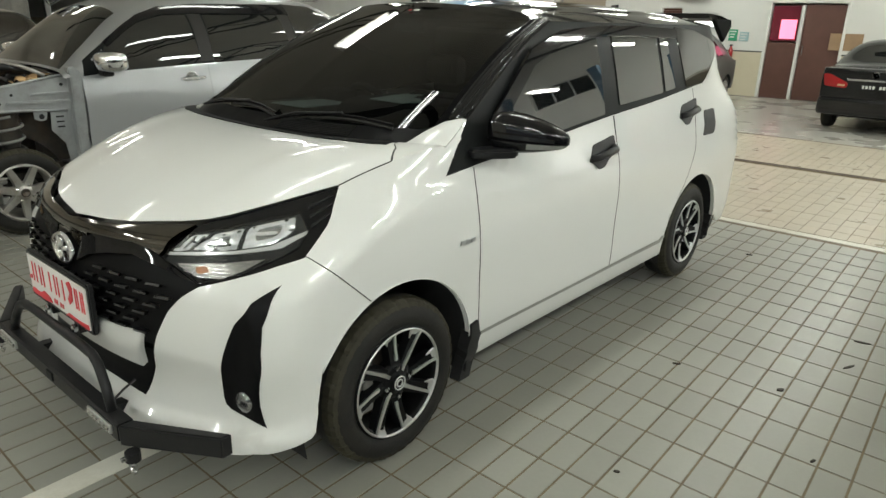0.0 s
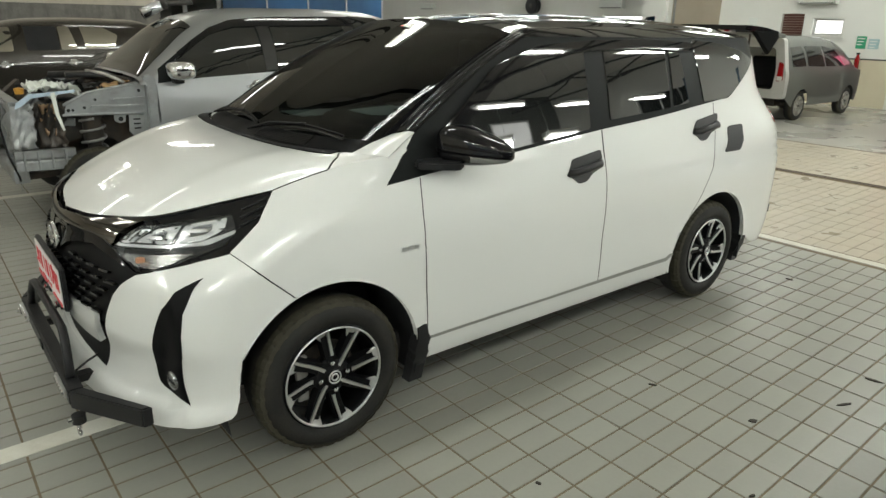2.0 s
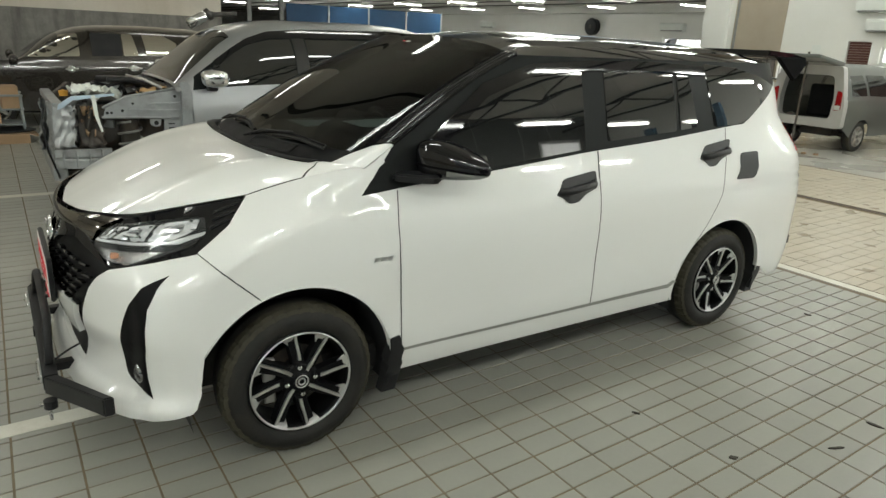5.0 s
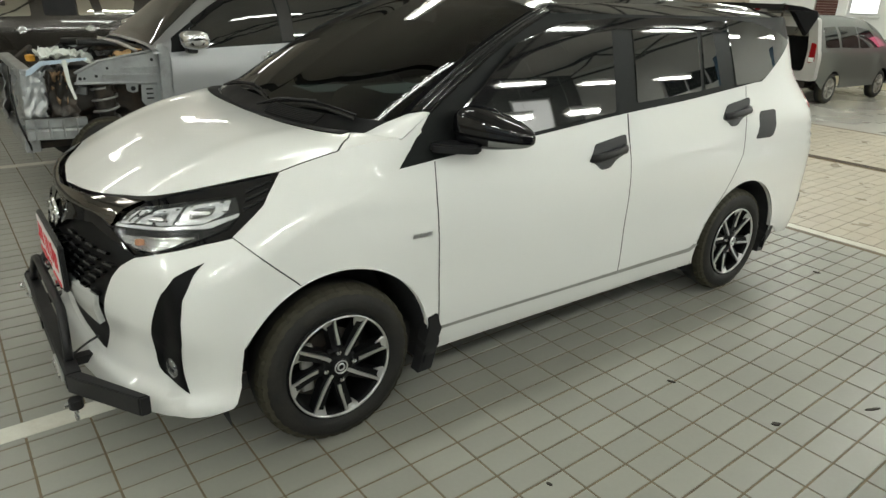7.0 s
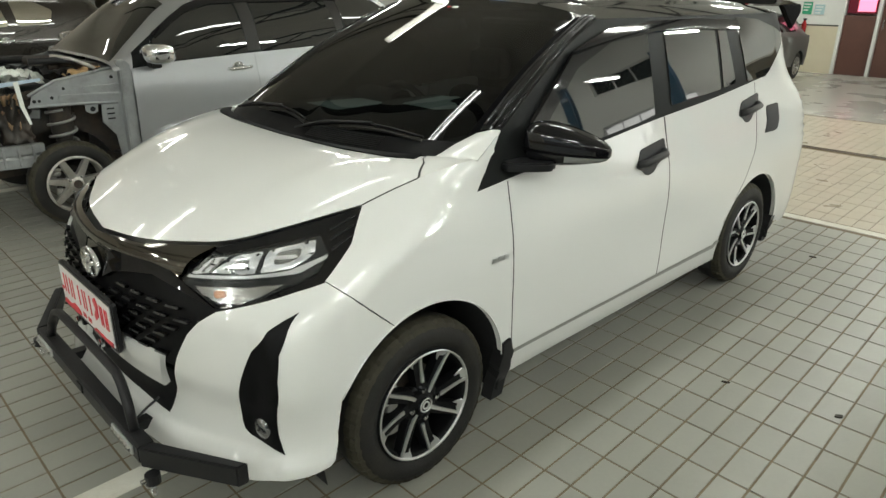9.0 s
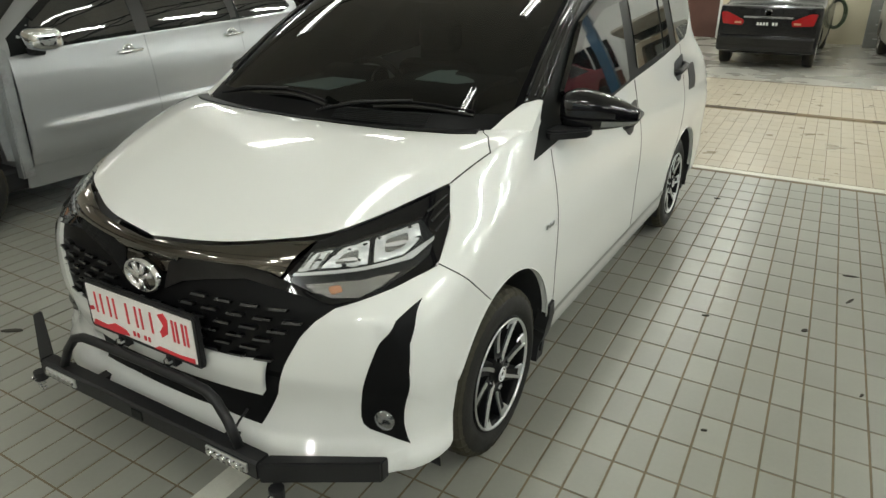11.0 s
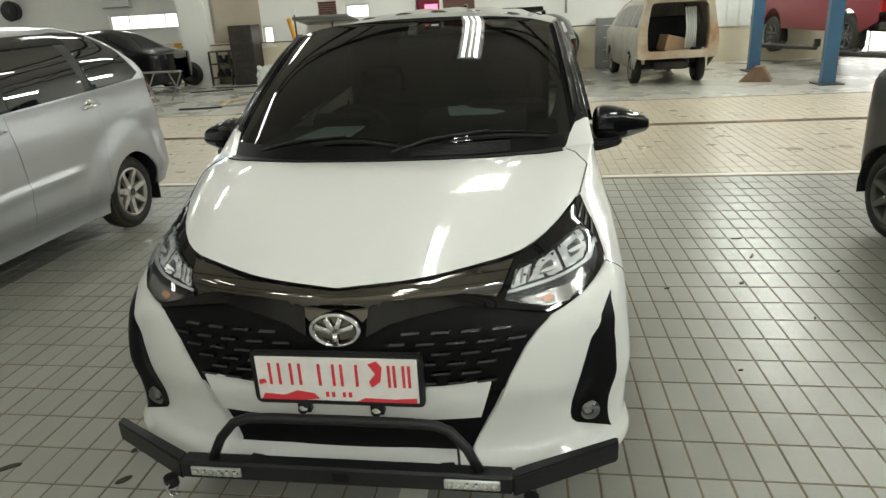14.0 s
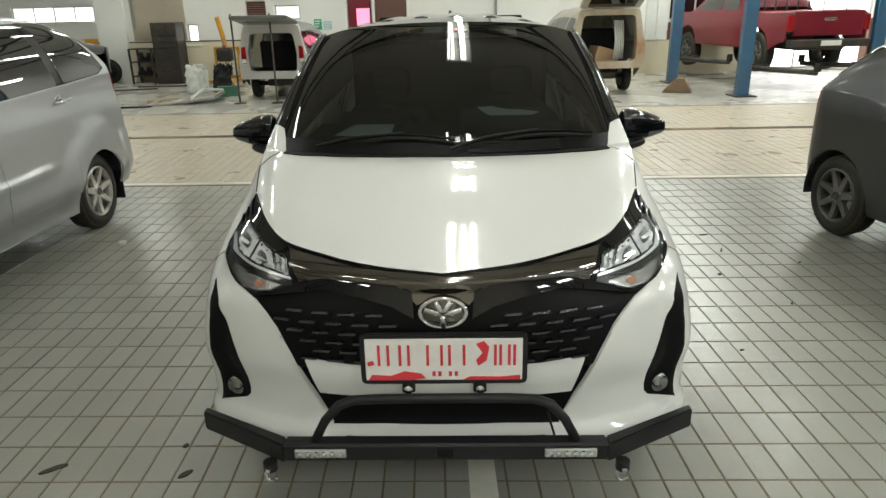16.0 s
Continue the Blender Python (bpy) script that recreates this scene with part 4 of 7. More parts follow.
    patch("turn_signal", signal, lambda s, z: Vector(skin2(s, z)) + Vector((0.3, -0.9, 0)) * (0.003 * math.sin(z * 700)), SIGNAL_GREY, lamp, off=0.001, depth=0.006, mirror=mir, step=0.004, label="ribbed clear turn signal")
    patch("bulb", rounded([X(0.577, 0.812), X(0.602, 0.817), X(0.615, 0.803), X(0.590, 0.796)], 0.007, 3), skin2, AMBER, lamp, off=0.006, depth=0.006, mirror=mir, step=0.03, label="amber bulb")
    patch("lens", lens, skin2, LENS, lamp, off=0.012, depth=0.012, mirror=mir, step=0.03).visible_shadow = False

# hood, windscreen, roof
for sg in (-1, 1):
    part("hood_seal", tube([Vector(hood_at(sg * hood_seam(v), v)) + Vector((sg * 0.002, 0, -0.0015)) for v in span(0.0, 0.93, 24)], 0.0028, 6), SATIN_BLACK, car)
grid = [(-1, 0), (1, 0), (1, 1), (-1, 1)]
seam_v = span(0.0, 0.97, 25)
patch("hood", [(-1, 0)] + dense([(-0.95, 0), (0.95, 0)], 0.05, False) + [(hood_seam(v), v) for v in seam_v] + dense([(0.85, 0.97), (-0.85, 0.97)], 0.05, False) + [(-hood_seam(v), v) for v in reversed(seam_v[1:])], hood_at, PEARL, car, step=0.05, depth=0.025)
for mir in (False, True):
    wing = [(hood_seam(v) + 0.004, v) for v in span(0.47, 0.99, 14)]
    patch("fender_top", wing + dense([(1.0, 0.99), (1.0, 0.47)], 0.05, False), hood_at, PEARL, car, step=0.05, depth=0.02, mirror=mir)
    patch("fender_corner", dense([(0, -0.045), (1, -0.01), (1, 0.158), (0, 0.127)], 0.06), corner_at, PEARL, car, off=0.004, depth=0.008, step=0.06, mirror=mir)
patch("cowl_edge", dense([(-0.86, 0.885), (-0.62, 0.925), (-0.35, 0.953), (0.0, 0.962), (0.35, 0.953), (0.62, 0.925), (0.86, 0.885), (0.84, 0.99), (-0.84, 0.99)], 0.05), hood_at, MATT_BLACK, car, off=0.004, depth=0.006, step=0.05)
for k in range(7):
    patch("cowl_slat", dense([(0.12, 0.012 + k * 0.008), (0.62, 0.012 + k * 0.008), (0.62, 0.0155 + k * 0.008), (0.12, 0.0155 + k * 0.008)], 0.1), screen_at, SATIN_BLACK, car, off=0.008, depth=0.006, step=0.1)
patch("windscreen", dense(grid, 0.05), screen_at, SCREEN, car, step=0.05, depth=0.01, label="dark tinted windscreen").visible_shadow = False
patch("cowl", dense([(-0.90, -0.01), (0.90, -0.01), (0.95, 0.07), (-0.95, 0.07)], 0.05), screen_at, MATT_BLACK, car, off=0.004, step=0.05)
patch("roof", dense([(-1, 1.68), (1, 1.68), (1, 3.86), (-1, 3.86)], 0.05), roof_at, GLOSS_BLACK, car, step=0.05)
for mir in (False, True):
    sg = -1 if mir else 1

    def pillar_at(u, v):
        a = Vector(screen_at(0.962, v))
        y = 1.03 + (1.80 - 1.03) * v
        b = Vector((side_x(y, pillar_z(y)), y, pillar_z(y)))
        p = a.lerp(b, u)
        return (p.x + 0.007 * math.sin(math.pi * min(max(u, 0), 1)), p.y, p.z + 0.005 * math.sin(math.pi * min(max(u, 0), 1)))
    patch("front_pillar", dense([(0, 0.13), (1, 0.162), (1, 1), (0, 1)], 0.1), pillar_at, PILLAR_GLOSS, car, off=0.006, step=0.1, mirror=mir)
    patch("screen_frit", dense([(0.935, 0.08), (0.968, 0.08), (0.968, 0.99), (0.93, 0.96)], 0.05), screen_at, PILLAR_BLACK, car, off=0.003, depth=0.004, step=0.05, mirror=mir)
    for u, rr in ((0.04, 0.006), (0.42, 0.005), (0.80, 0.006)):
        part("pillar_moulding", tube([(sg * p[0], p[1], p[2] + 0.006) for p in (pillar_at(u, v) for v in span(0.16, 1.0, 14))], rr, 8), GLOSS_BLACK, car, "", True)
    green = [(1.0, 0.983), (1.152, 1.160), (1.2, 1.19), (1.4, 1.31), (1.6, 1.42), (1.8, 1.503)] + [(y, 1.505) for y in span(2.0, 3.6, 9)] + [(3.84, 1.505), (3.86, 1.41), (3.80, 1.40), (3.62, 1.305), (3.44, 1.205), (3.38, 1.178)] + [(y, belt(y)) for y in span(3.3, 1.17, 14)]
    patch("side_frame", side_poly(green), skin2, PILLAR, car, off=-0.004, mirror=mir, label="dark film covered window surround")
    wins = {"front_door_window": [(1.26, 1.035), (1.33, 1.15), (1.60, 1.345), (1.85, 1.43), (2.16, 1.455), (2.15, 1.10), (1.6, 1.052)],
            "rear_door_window": [(2.305, 1.463), (2.785, 1.470), (2.795, 1.158), (2.30, 1.130)],
            "rear_door_vent_window": [(2.825, 1.470), (2.905, 1.470), (2.965, 1.175), (2.825, 1.162)],
            "quarter_window": [(3.05, 1.490), (3.323, 1.475), (3.58, 1.425), (3.735, 1.375), (3.60, 1.300), (3.42, 1.200), (3.34, 1.180), (3.11, 1.170)]}
    for n, w in wins.items():
        patch(n, rounded(side_poly(w, 0.2), 0.015, 3), skin2, TINT, car, off=0.001, depth=0.006, mirror=mir)
    patch("rain_visor", side_poly([(1.30, 1.17), (1.60, 1.39), (1.85, 1.462), (2.2, 1.482), (2.6, 1.486), (3.02, 1.47), (3.02, 1.43), (2.6, 1.445), (2.2, 1.442), (1.86, 1.415), (1.6, 1.33), (1.33, 1.12)]), skin2, GLOSS_BLACK, car, off=0.022, depth=0.02, mirror=mir, label="smoked rain visor over the side windows")
    # door mirror
    def housing(x, y, z, grow=1.0):
        """The mirror's housing over a unit sphere: blunt inside, drawn out and lower towards its tip."""
        fy, fz = math.copysign(abs(y) ** 0.75, y), math.copysign(abs(z) ** 0.62, z)
        return Vector((sg * (0.892 + 0.125 * (1 + 0.10 * x) * x * grow), 1.27 + 0.072 * grow * fy * (1 - 0.22 * x) + 0.065 * (x + 1), 1.108 + 0.067 * grow * fz * (1 - 0.36 * x) - 0.016 * x))
    bm = bmesh.new()
    bmesh.ops.create_uvsphere(bm, u_segments=36, v_segments=24, radius=1)
    for v in bm.verts:
        v.co = housing(*v.co)
    bmesh.ops.recalc_face_normals(bm, faces=bm.faces)
    m = part("door_mirror", bm, GLOSS_BLACK, car, "", True)
    grid_mesh("indicator", lambda a, e: housing(math.cos(e) * math.cos(a), math.cos(e) * math.sin(a), math.sin(e), 1.03), [radians(d) for d in span(-75, -4, 14)], [radians(d) for d in span(-34, -10, 5)], mat("indicator_lens", (0.30, 0.31, 0.31), 0.15, 0.6, 0.5), m, "clear indicator strip")
    grid_mesh("housing_lip", lambda a, e: housing(math.cos(e) * math.cos(a), math.cos(e) * math.sin(a), math.sin(e), 1.02), [radians(d) for d in span(-150, -4, 20)], [radians(d) for d in span(-9, -4, 3)], PILLAR_BLACK, m)
    bm = prism(rounded([(sg * 0.755, 1.15), (sg * 0.80, 1.13), (sg * 0.86, 1.19), (sg * 0.905, 1.25), (sg * 0.895, 1.29), (sg * 0.84, 1.28), (sg * 0.77, 1.25)], 0.02, 3), "z", 1.030, 1.062, 0.008)
    part("mirror_foot", bm, SATIN_BLACK, m)
    # door handles in dark cups, filler flap
    for y, z in ((2.075, 0.932), (3.092, 1.034)):
        cup = [(y - 0.125, z - 0.022), (y - 0.078, z + 0.045), (y + 0.130, z + 0.072), (y + 0.118, z - 0.012), (y + 0.05, z - 0.030), (y + 0.01, z - 0.062), (y - 0.045, z - 0.066), (y - 0.085, z - 0.036)]
        c = patch("handle_cup", rounded(side_poly(cup, 0.3), 0.02, 3), skin2, SATIN_BLACK, car, off=0.004, depth=0.006, mirror=mir, step=0.03)
        xx = sg * (side_x(y, z) + 0.026)
        part("handle", tube([(xx - sg * 0.022, y - 0.10, z - 0.012), (xx, y - 0.075, z - 0.008), (xx + sg * 0.004, y, z + 0.002), (xx, y + 0.085, z + 0.012), (xx - sg * 0.022, y + 0.11, z + 0.016)], 0.017, 10), SATIN_BLACK, c, "", True)
    if not mir:
        patch("filler_flap", rounded(side_poly([(3.265, 0.888), (3.325, 1.028), (3.488, 1.030), (3.435, 0.886)], 0.3), 0.03, 4), skin2, SATIN_BLACK, car, off=0.003, depth=0.006)
        for k, (a, b) in enumerate(((1.03, 1.055), (1.06, 1.085), (1.09, 1.115))):
            patch("badge_bar", side_poly([(a, 0.738), (a + 0.004, 0.754), (b - 0.001, 0.754), (b - 0.005, 0.738)], 0.1), skin2, MACHINED, car, off=0.006, depth=0.006)
    patch("mud_flap", side_poly([(1.105, 0.155), (1.11, 0.40), (1.15, 0.41), (1.162, 0.37), (1.175, 0.34), (1.17, 0.155)], 0.05), lambda s, z: (skin2(s, max(z, 0.22))[0] + 0.006, skin2(s, max(z, 0.22))[1], z), SATIN_BLACK, car, off=0.006, depth=0.05, mirror=mir)
    patch("mud_flap", side_poly([(3.60, 0.17), (3.60, 0.50), (3.655, 0.50), (3.665, 0.17)], 0.05), lambda s, z: (skin2(s, max(z, 0.22))[0] - 0.008, skin2(s, max(z, 0.22))[1], z), SATIN_BLACK, car, off=0.006, depth=0.10, mirror=mir)
    patch("rear_reflector", side_poly([(3.96, 0.43), (3.96, 0.48), (4.03, 0.48), (4.03, 0.43)], 0.05), skin2, SATIN_BLACK, car, off=0.006, depth=0.008, mirror=mir)
    patch("tail_lamp", side_poly([(3.87, 1.38), (3.90, 1.38), (3.98, 1.13), (4.0, 1.0), (3.97, 1.0), (3.93, 1.15)], 0.05), skin2, RED_LENS, car, off=0.004, depth=0.01, mirror=mir)
    # wheel housings
    for cy, cz, r in (ARCH_F, ARCH_R):
        bm = bmesh.new()
        n = 20
        rows = [[bm.verts.new((sg * x, cy + (r + 0.004) * math.cos(radians(a)), cz + (r + 0.004) * math.sin(radians(a)))) for a in span(-14, 194, n)] for x in (0.50, 0.70, 0.822)]
        for a, b in zip(rows, rows[1:]):
            for i in range(n - 1):
                bm.faces.new((a[i], a[i + 1], b[i + 1], b[i]))
        bm.faces.new(rows[0])
        part("wheel_housing", bm, DARK_INSIDE, car, "", True)
part("underbody", box(-0.70, 0.70, 0.55, 3.9, 0.19, 0.33, 0.03), DARK_INSIDE, car)
part("tailgate", prism([(3.80, 0.35), (3.86, 1.45), (3.93, 1.3), (4.02, 1.1), (4.06, 0.9), (4.075, 0.6), (4.05, 0.35)], "x", -0.45, 0.45, 0.01), PEARL, car)
part("antenna", prism(rounded([(3.50, 1.565), (3.56, 1.615), (3.63, 1.622), (3.62, 1.565)], 0.01, 2), "x", -0.012, 0.012, 0.004), GLOSS_BLACK, car)
sp = part("spoiler", prism([(3.78, 1.545), (3.80, 1.575), (4.02, 1.565), (4.16, 1.545), (4.17, 1.53), (4.0, 1.535)], "x", -0.56, 0.56, 0.006), GLOSS_BLACK, car)
for sg in (-1, 1):
    part("spoiler_fin", prism([(3.86, 1.54), (4.16, 1.545), (4.18, 1.50), (4.08, 1.40), (4.0, 1.45)], "x", sg * 0.545, sg * 0.575, 0.006), PILLAR_BLACK, sp)


def wheel(parent, x, y, z, sg, r=0.297, rim=0.190, w=0.18, style="slim", turn=0.0):
    """A wheel whose outer face lies at x, on the side sg."""
    wh = part("wheel", lathe([(-w, rim + 0.012), (-w + 0.012, rim + 0.05), (-w + 0.008, r - 0.045), (-w + 0.022, r - 0.012), (-w / 2, r), (-0.022, r - 0.012), (-0.006, r - 0.045), (0.0, r - 0.075), (-0.010, rim + 0.022), (-0.014, rim + 0.006), (-0.02, rim)], (x, y, z), "x", 56, sg, False), RUBBER, parent, "", True)
    wh.name = "wheel"
    dish = MATT_BLACK if style == "slim" else DULL_RIM if style == "dull" else ALLOY
    bm = bmesh.new()
    n = 144
    ring = []
    for k in range(n):
        a, notch = k * 2 * math.pi / n, 0.004 if k % 4 == 0 else 0.0
        d = Vector((0, math.cos(a), math.sin(a)))
        ring.append([bm.verts.new(Vector((x + sg * ax, y, z)) + d * (rr - notch)) for ax, rr in ((-0.012, r - 0.026), (-0.018, r - 0.012), (-0.034, r - 0.003), (-0.06, r + 0.0004))])
    for k in range(n):
        for q in range(3):
            bm.faces.new((ring[k][q], ring[k][q + 1], ring[(k + 1) % n][q + 1], ring[(k + 1) % n][q]))
    part("tread", bm, DUSTY_TREAD, wh)
    part("rim_barrel", lathe([(-w + 0.01, rim + 0.01), (-w + 0.02, rim - 0.012), (-0.03, rim - 0.012), (-0.012, rim - 0.006), (-0.008, rim + 0.008), (-0.014, rim + 0.012)], (x, y, z), "x", 48, sg, False), dish, wh, "", True)
    part("brake_disc", lathe([(-0.085, 0.0), (-0.085, 0.12), (-0.095, 0.12), (-0.095, 0.0)], (x, y, z), "x", 32, sg), GREASY, wh)
    for low, high in ((-0.085, -0.015), (0.0, 0.052), (0.068, 0.10)):
        part("caliper", box(x - sg * 0.060 - 0.014, x - sg * 0.060 + 0.014, y - 0.135, y - 0.085, z + low, z + high, 0.012), CAST_GREY, wh)
    part("hub", lathe([(-0.07, 0.075), (-0.03, 0.072), (-0.024, 0.05), (-0.02, 0.036), (-0.014, 0.032), (-0.012, 0.0)], (x, y, z), "x", 32, sg), dish, wh, "", True)
    part("rim_edge", lathe([(-0.006, rim + 0.004), (-0.003, rim + 0.002), (-0.004, rim - 0.003), (-0.012, rim - 0.004)], (x, y, z), "x", 56, sg, False), MACHINED if style == "slim" else dish, wh, "", True)

    def spoke(a, r0, r1, w0, w1, depth, material, name, sweep=0.0, lift=0.0):
        n = 6
        bm = bmesh.new()
        rows = []
        for i in range(n + 1):
            t = i / n
            rr, ww = r0 + (r1 - r0) * t, (w0 + (w1 - w0) * t) / 2
            ang = a + sweep * math.sin(math.pi * t * 0.5)
            d, e = Vector((0, math.cos(ang), math.sin(ang))), Vector((0, -math.sin(ang), math.cos(ang)))
            ax = -0.022 + 0.014 * t * t + lift
            c = Vector((x, y, z)) + d * rr
            rows.append([bm.verts.new(c + e * ww + Vector((sg * ax, 0, 0))), bm.verts.new(c - e * ww + Vector((sg * ax, 0, 0))), bm.verts.new(c - e * ww * 1.25 + Vector((sg * (ax - depth), 0, 0))), bm.verts.new(c + e * ww * 1.25 + Vector((sg * (ax - depth), 0, 0)))])
        for p, q in zip(rows, rows[1:]):
            for k in range(4):
                bm.faces.new((p[k], p[(k + 1) % 4], q[(k + 1) % 4], q[k]))
        bm.faces.new(rows[0])
        bm.faces.new(rows[-1])
        bmesh.ops.recalc_face_normals(bm, faces=bm.faces)
        part(name, bm, material, wh)
    if style == "slim":
        for k in range(8):
            a = k * math.pi / 4 + turn
            long = k % 2 == 0
            a -= 0.0 if long else 0.09
            spoke(a, 0.05, rim - 0.002, 0.044, 0.040, 0.03, MATT_BLACK, "spoke", 0.17, -0.006)
            spoke(a, 0.036 if long else 0.082, rim - 0.002, 0.0125, 0.009, 0.006, MACHINED, "spoke_face", 0.11)
            spoke(a + 0.255, rim - 0.046, rim - 0.002, 0.004, 0.046, 0.004, MACHINED, "rim_facet", 0.0, 0.0)
    else:
        for k in range(7):
            spoke(k * 2 * math.pi / 7 + turn, 0.05, rim - 0.002, 0.050, 0.034, 0.03, dish, "spoke", 0.0)
    for k in range(4):
        a = k * math.pi / 2 + turn + 0.79
        part("lug_nut", lathe([(-0.03, 0.0), (-0.03, 0.011), (-0.012, 0.010), (-0.008, 0.0)], (x, y + 0.056 * math.cos(a), z + 0.056 * math.sin(a)), "x", 6, sg), CHROME, wh)
    part("centre_cap", lathe([(-0.014, 0.030), (-0.008, 0.029), (-0.007, 0.024), (-0.009, 0.022), (-0.008, 0.0)], (x, y, z), "x", 24, sg), MATT_BLACK if style == "slim" else GREASY, wh, "", True)
    if style == "slim":
        part("cap_ring", lathe([(-0.010, 0.022), (-0.005, 0.0225), (-0.005, 0.0265), (-0.010, 0.027)], (x, y, z), "x", 28, sg, False), MACHINED, wh, "", True)
        part("cap_mark", lathe([(-0.009, 0.010), (-0.005, 0.011), (-0.005, 0.015), (-0.009, 0.016)], (x, y, z), "x", 20, sg, False), MACHINED, wh, "", True)
    return wh


for sg in (-1, 1):
    wheel(car, sg * 0.838, 0.74, 0.302, sg, 0.302, 0.196, turn=0.875)
    wheel(car, sg * 0.816, 3.265, 0.297, sg, turn=0.55)

# emblem, wipers, paper on the dashboard
em = part("emblem", lathe([(0.0, 0.058), (-0.010, 0.064), (-0.014, 0.070), (-0.008, 0.077), (0.0, 0.078)], (0, 0.030, 0.768), "y", 40, 1, False), CHROME, car, "chrome oval emblem", True)
for v in em.data.vertices:
    v.co.z = 0.768 + (v.co.z - 0.768) * 0.68
bk = part("emblem_back", lathe([(0.0, 0.072), (-0.003, 0.06), (-0.004, 0.0)], (0, 0.030, 0.768), "y", 32, 1), DARK_CHROME, em, "", True)
for v in bk.data.vertices:
    v.co.z = 0.768 + (v.co.z - 0.768) * 0.68
for a in (-70, -22, 22, 70, 180):
    d = Vector((math.sin(radians(a)), 0, math.cos(radians(a)) * 0.72))
    part("emblem_bar", tube([Vector((0, 0.021, 0.764)), Vector((0, 0.019, 0.768)) + d * 0.06], 0.009, 8), CHROME, em, "", True)
for x0, x1, v1 in ((0.02, 0.60, 0.11), (-0.52, 0.04, 0.10)):
    pts = [Vector(screen_at((x0 + (x1 - x0) * t) / 0.74, 0.02 + 0.075 * math.sin(math.pi * t * 0.8))) + Vector((0, -0.008, 0.017)) for t in span(0, 1, 9)]
    wp = part("wiper", tube(pts, 0.0045, 6), MATT_BLACK, car, "black wiper arm and blade")
    part("blade", tube([p + Vector((0, -0.006, -0.012)) for p in pts[3:]], 0.006, 5), RUBBER, wp)
    part("arm", tube([pts[0], pts[2] + Vector((0, -0.01, 0.012)), pts[5] + Vector((0, -0.004, 0.008))], 0.0055, 6), SATIN_BLACK, wp)

def patch_strip(x, v, half, high):
    """A thin strip lying on the upper part of the screen."""
    bm = bmesh.new()
    lo, hi = [[Vector(screen_at((x + dx) / 0.66, v + dv)) + Vector((0, -0.003, 0.005 + lift)) for dx, dv in ((-half, -high), (half, -high), (half, high), (-half, high))] for lift in (0.0, 0.002)]
    a, b = [bm.verts.new(p) for p in lo], [bm.verts.new(p) for p in hi]
    bm.faces.new(a[::-1]), bm.faces.new(b)
    for i in range(4):
        bm.faces.new((a[i], a[(i + 1) % 4], b[(i + 1) % 4], b[i]))
    return bm


# number plate
pl = part("number_plate", prism(rounded([(-0.254, 0.545), (0.254, 0.545), (0.254, 0.716), (-0.254, 0.716)], 0.02, 3), "y", -0.012, 0.006, 0.004), SATIN_BLACK, car, "white plate in a black frame")
part("plate_face", box(-0.238, 0.238, -0.0155, -0.011, 0.562, 0.702, 0.002), PLATE_WHITE, pl)
for a in (-0.196, -0.168, -0.132, -0.106, -0.048, -0.006, 0.018, 0.062, 0.156, 0.172, 0.198, 0.214):
    part("plate_mark", box(a - 0.0042, a + 0.0042, -0.0175, -0.0145, 0.612, 0.682, 0.001), PLATE_RED, pl)
for a in (-0.03, -0.012, 0.02, 0.038):
    part("plate_mark", box(a - 0.005, a + 0.005, -0.0175, -0.0145, 0.576, 0.592, 0.001), PLATE_RED, pl)
for outline in ([(-0.23, 0.564), (-0.22, 0.582), (-0.16, 0.578), (-0.12, 0.594), (-0.07, 0.586), (-0.055, 0.57), (-0.1, 0.564)], [(0.105, 0.612), (0.098, 0.63), (0.118, 0.655), (0.098, 0.685), (0.122, 0.695), (0.138, 0.675), (0.13, 0.63)], [(0.06, 0.564), (0.08, 0.575), (0.17, 0.573), (0.232, 0.579), (0.232, 0.564)], [(-0.232, 0.625), (-0.215, 0.63), (-0.21, 0.618), (-0.23, 0.612)]):
    part("plate_smear", prism(outline, "y", -0.0185, -0.0145), PLATE_RED, pl)
for x in (-0.11, 0.11):
    part("plate_bolt", lathe([(0, 0.014), (-0.012, 0.014), (-0.016, 0.0)], (x, -0.012, 0.532), "y", 12, 1), CHROME, pl)
    part("plate_bracket", box(x - 0.02, x + 0.02, -0.01, 0.04, 0.515, 0.55, 0.003), SATIN_BLACK, pl)

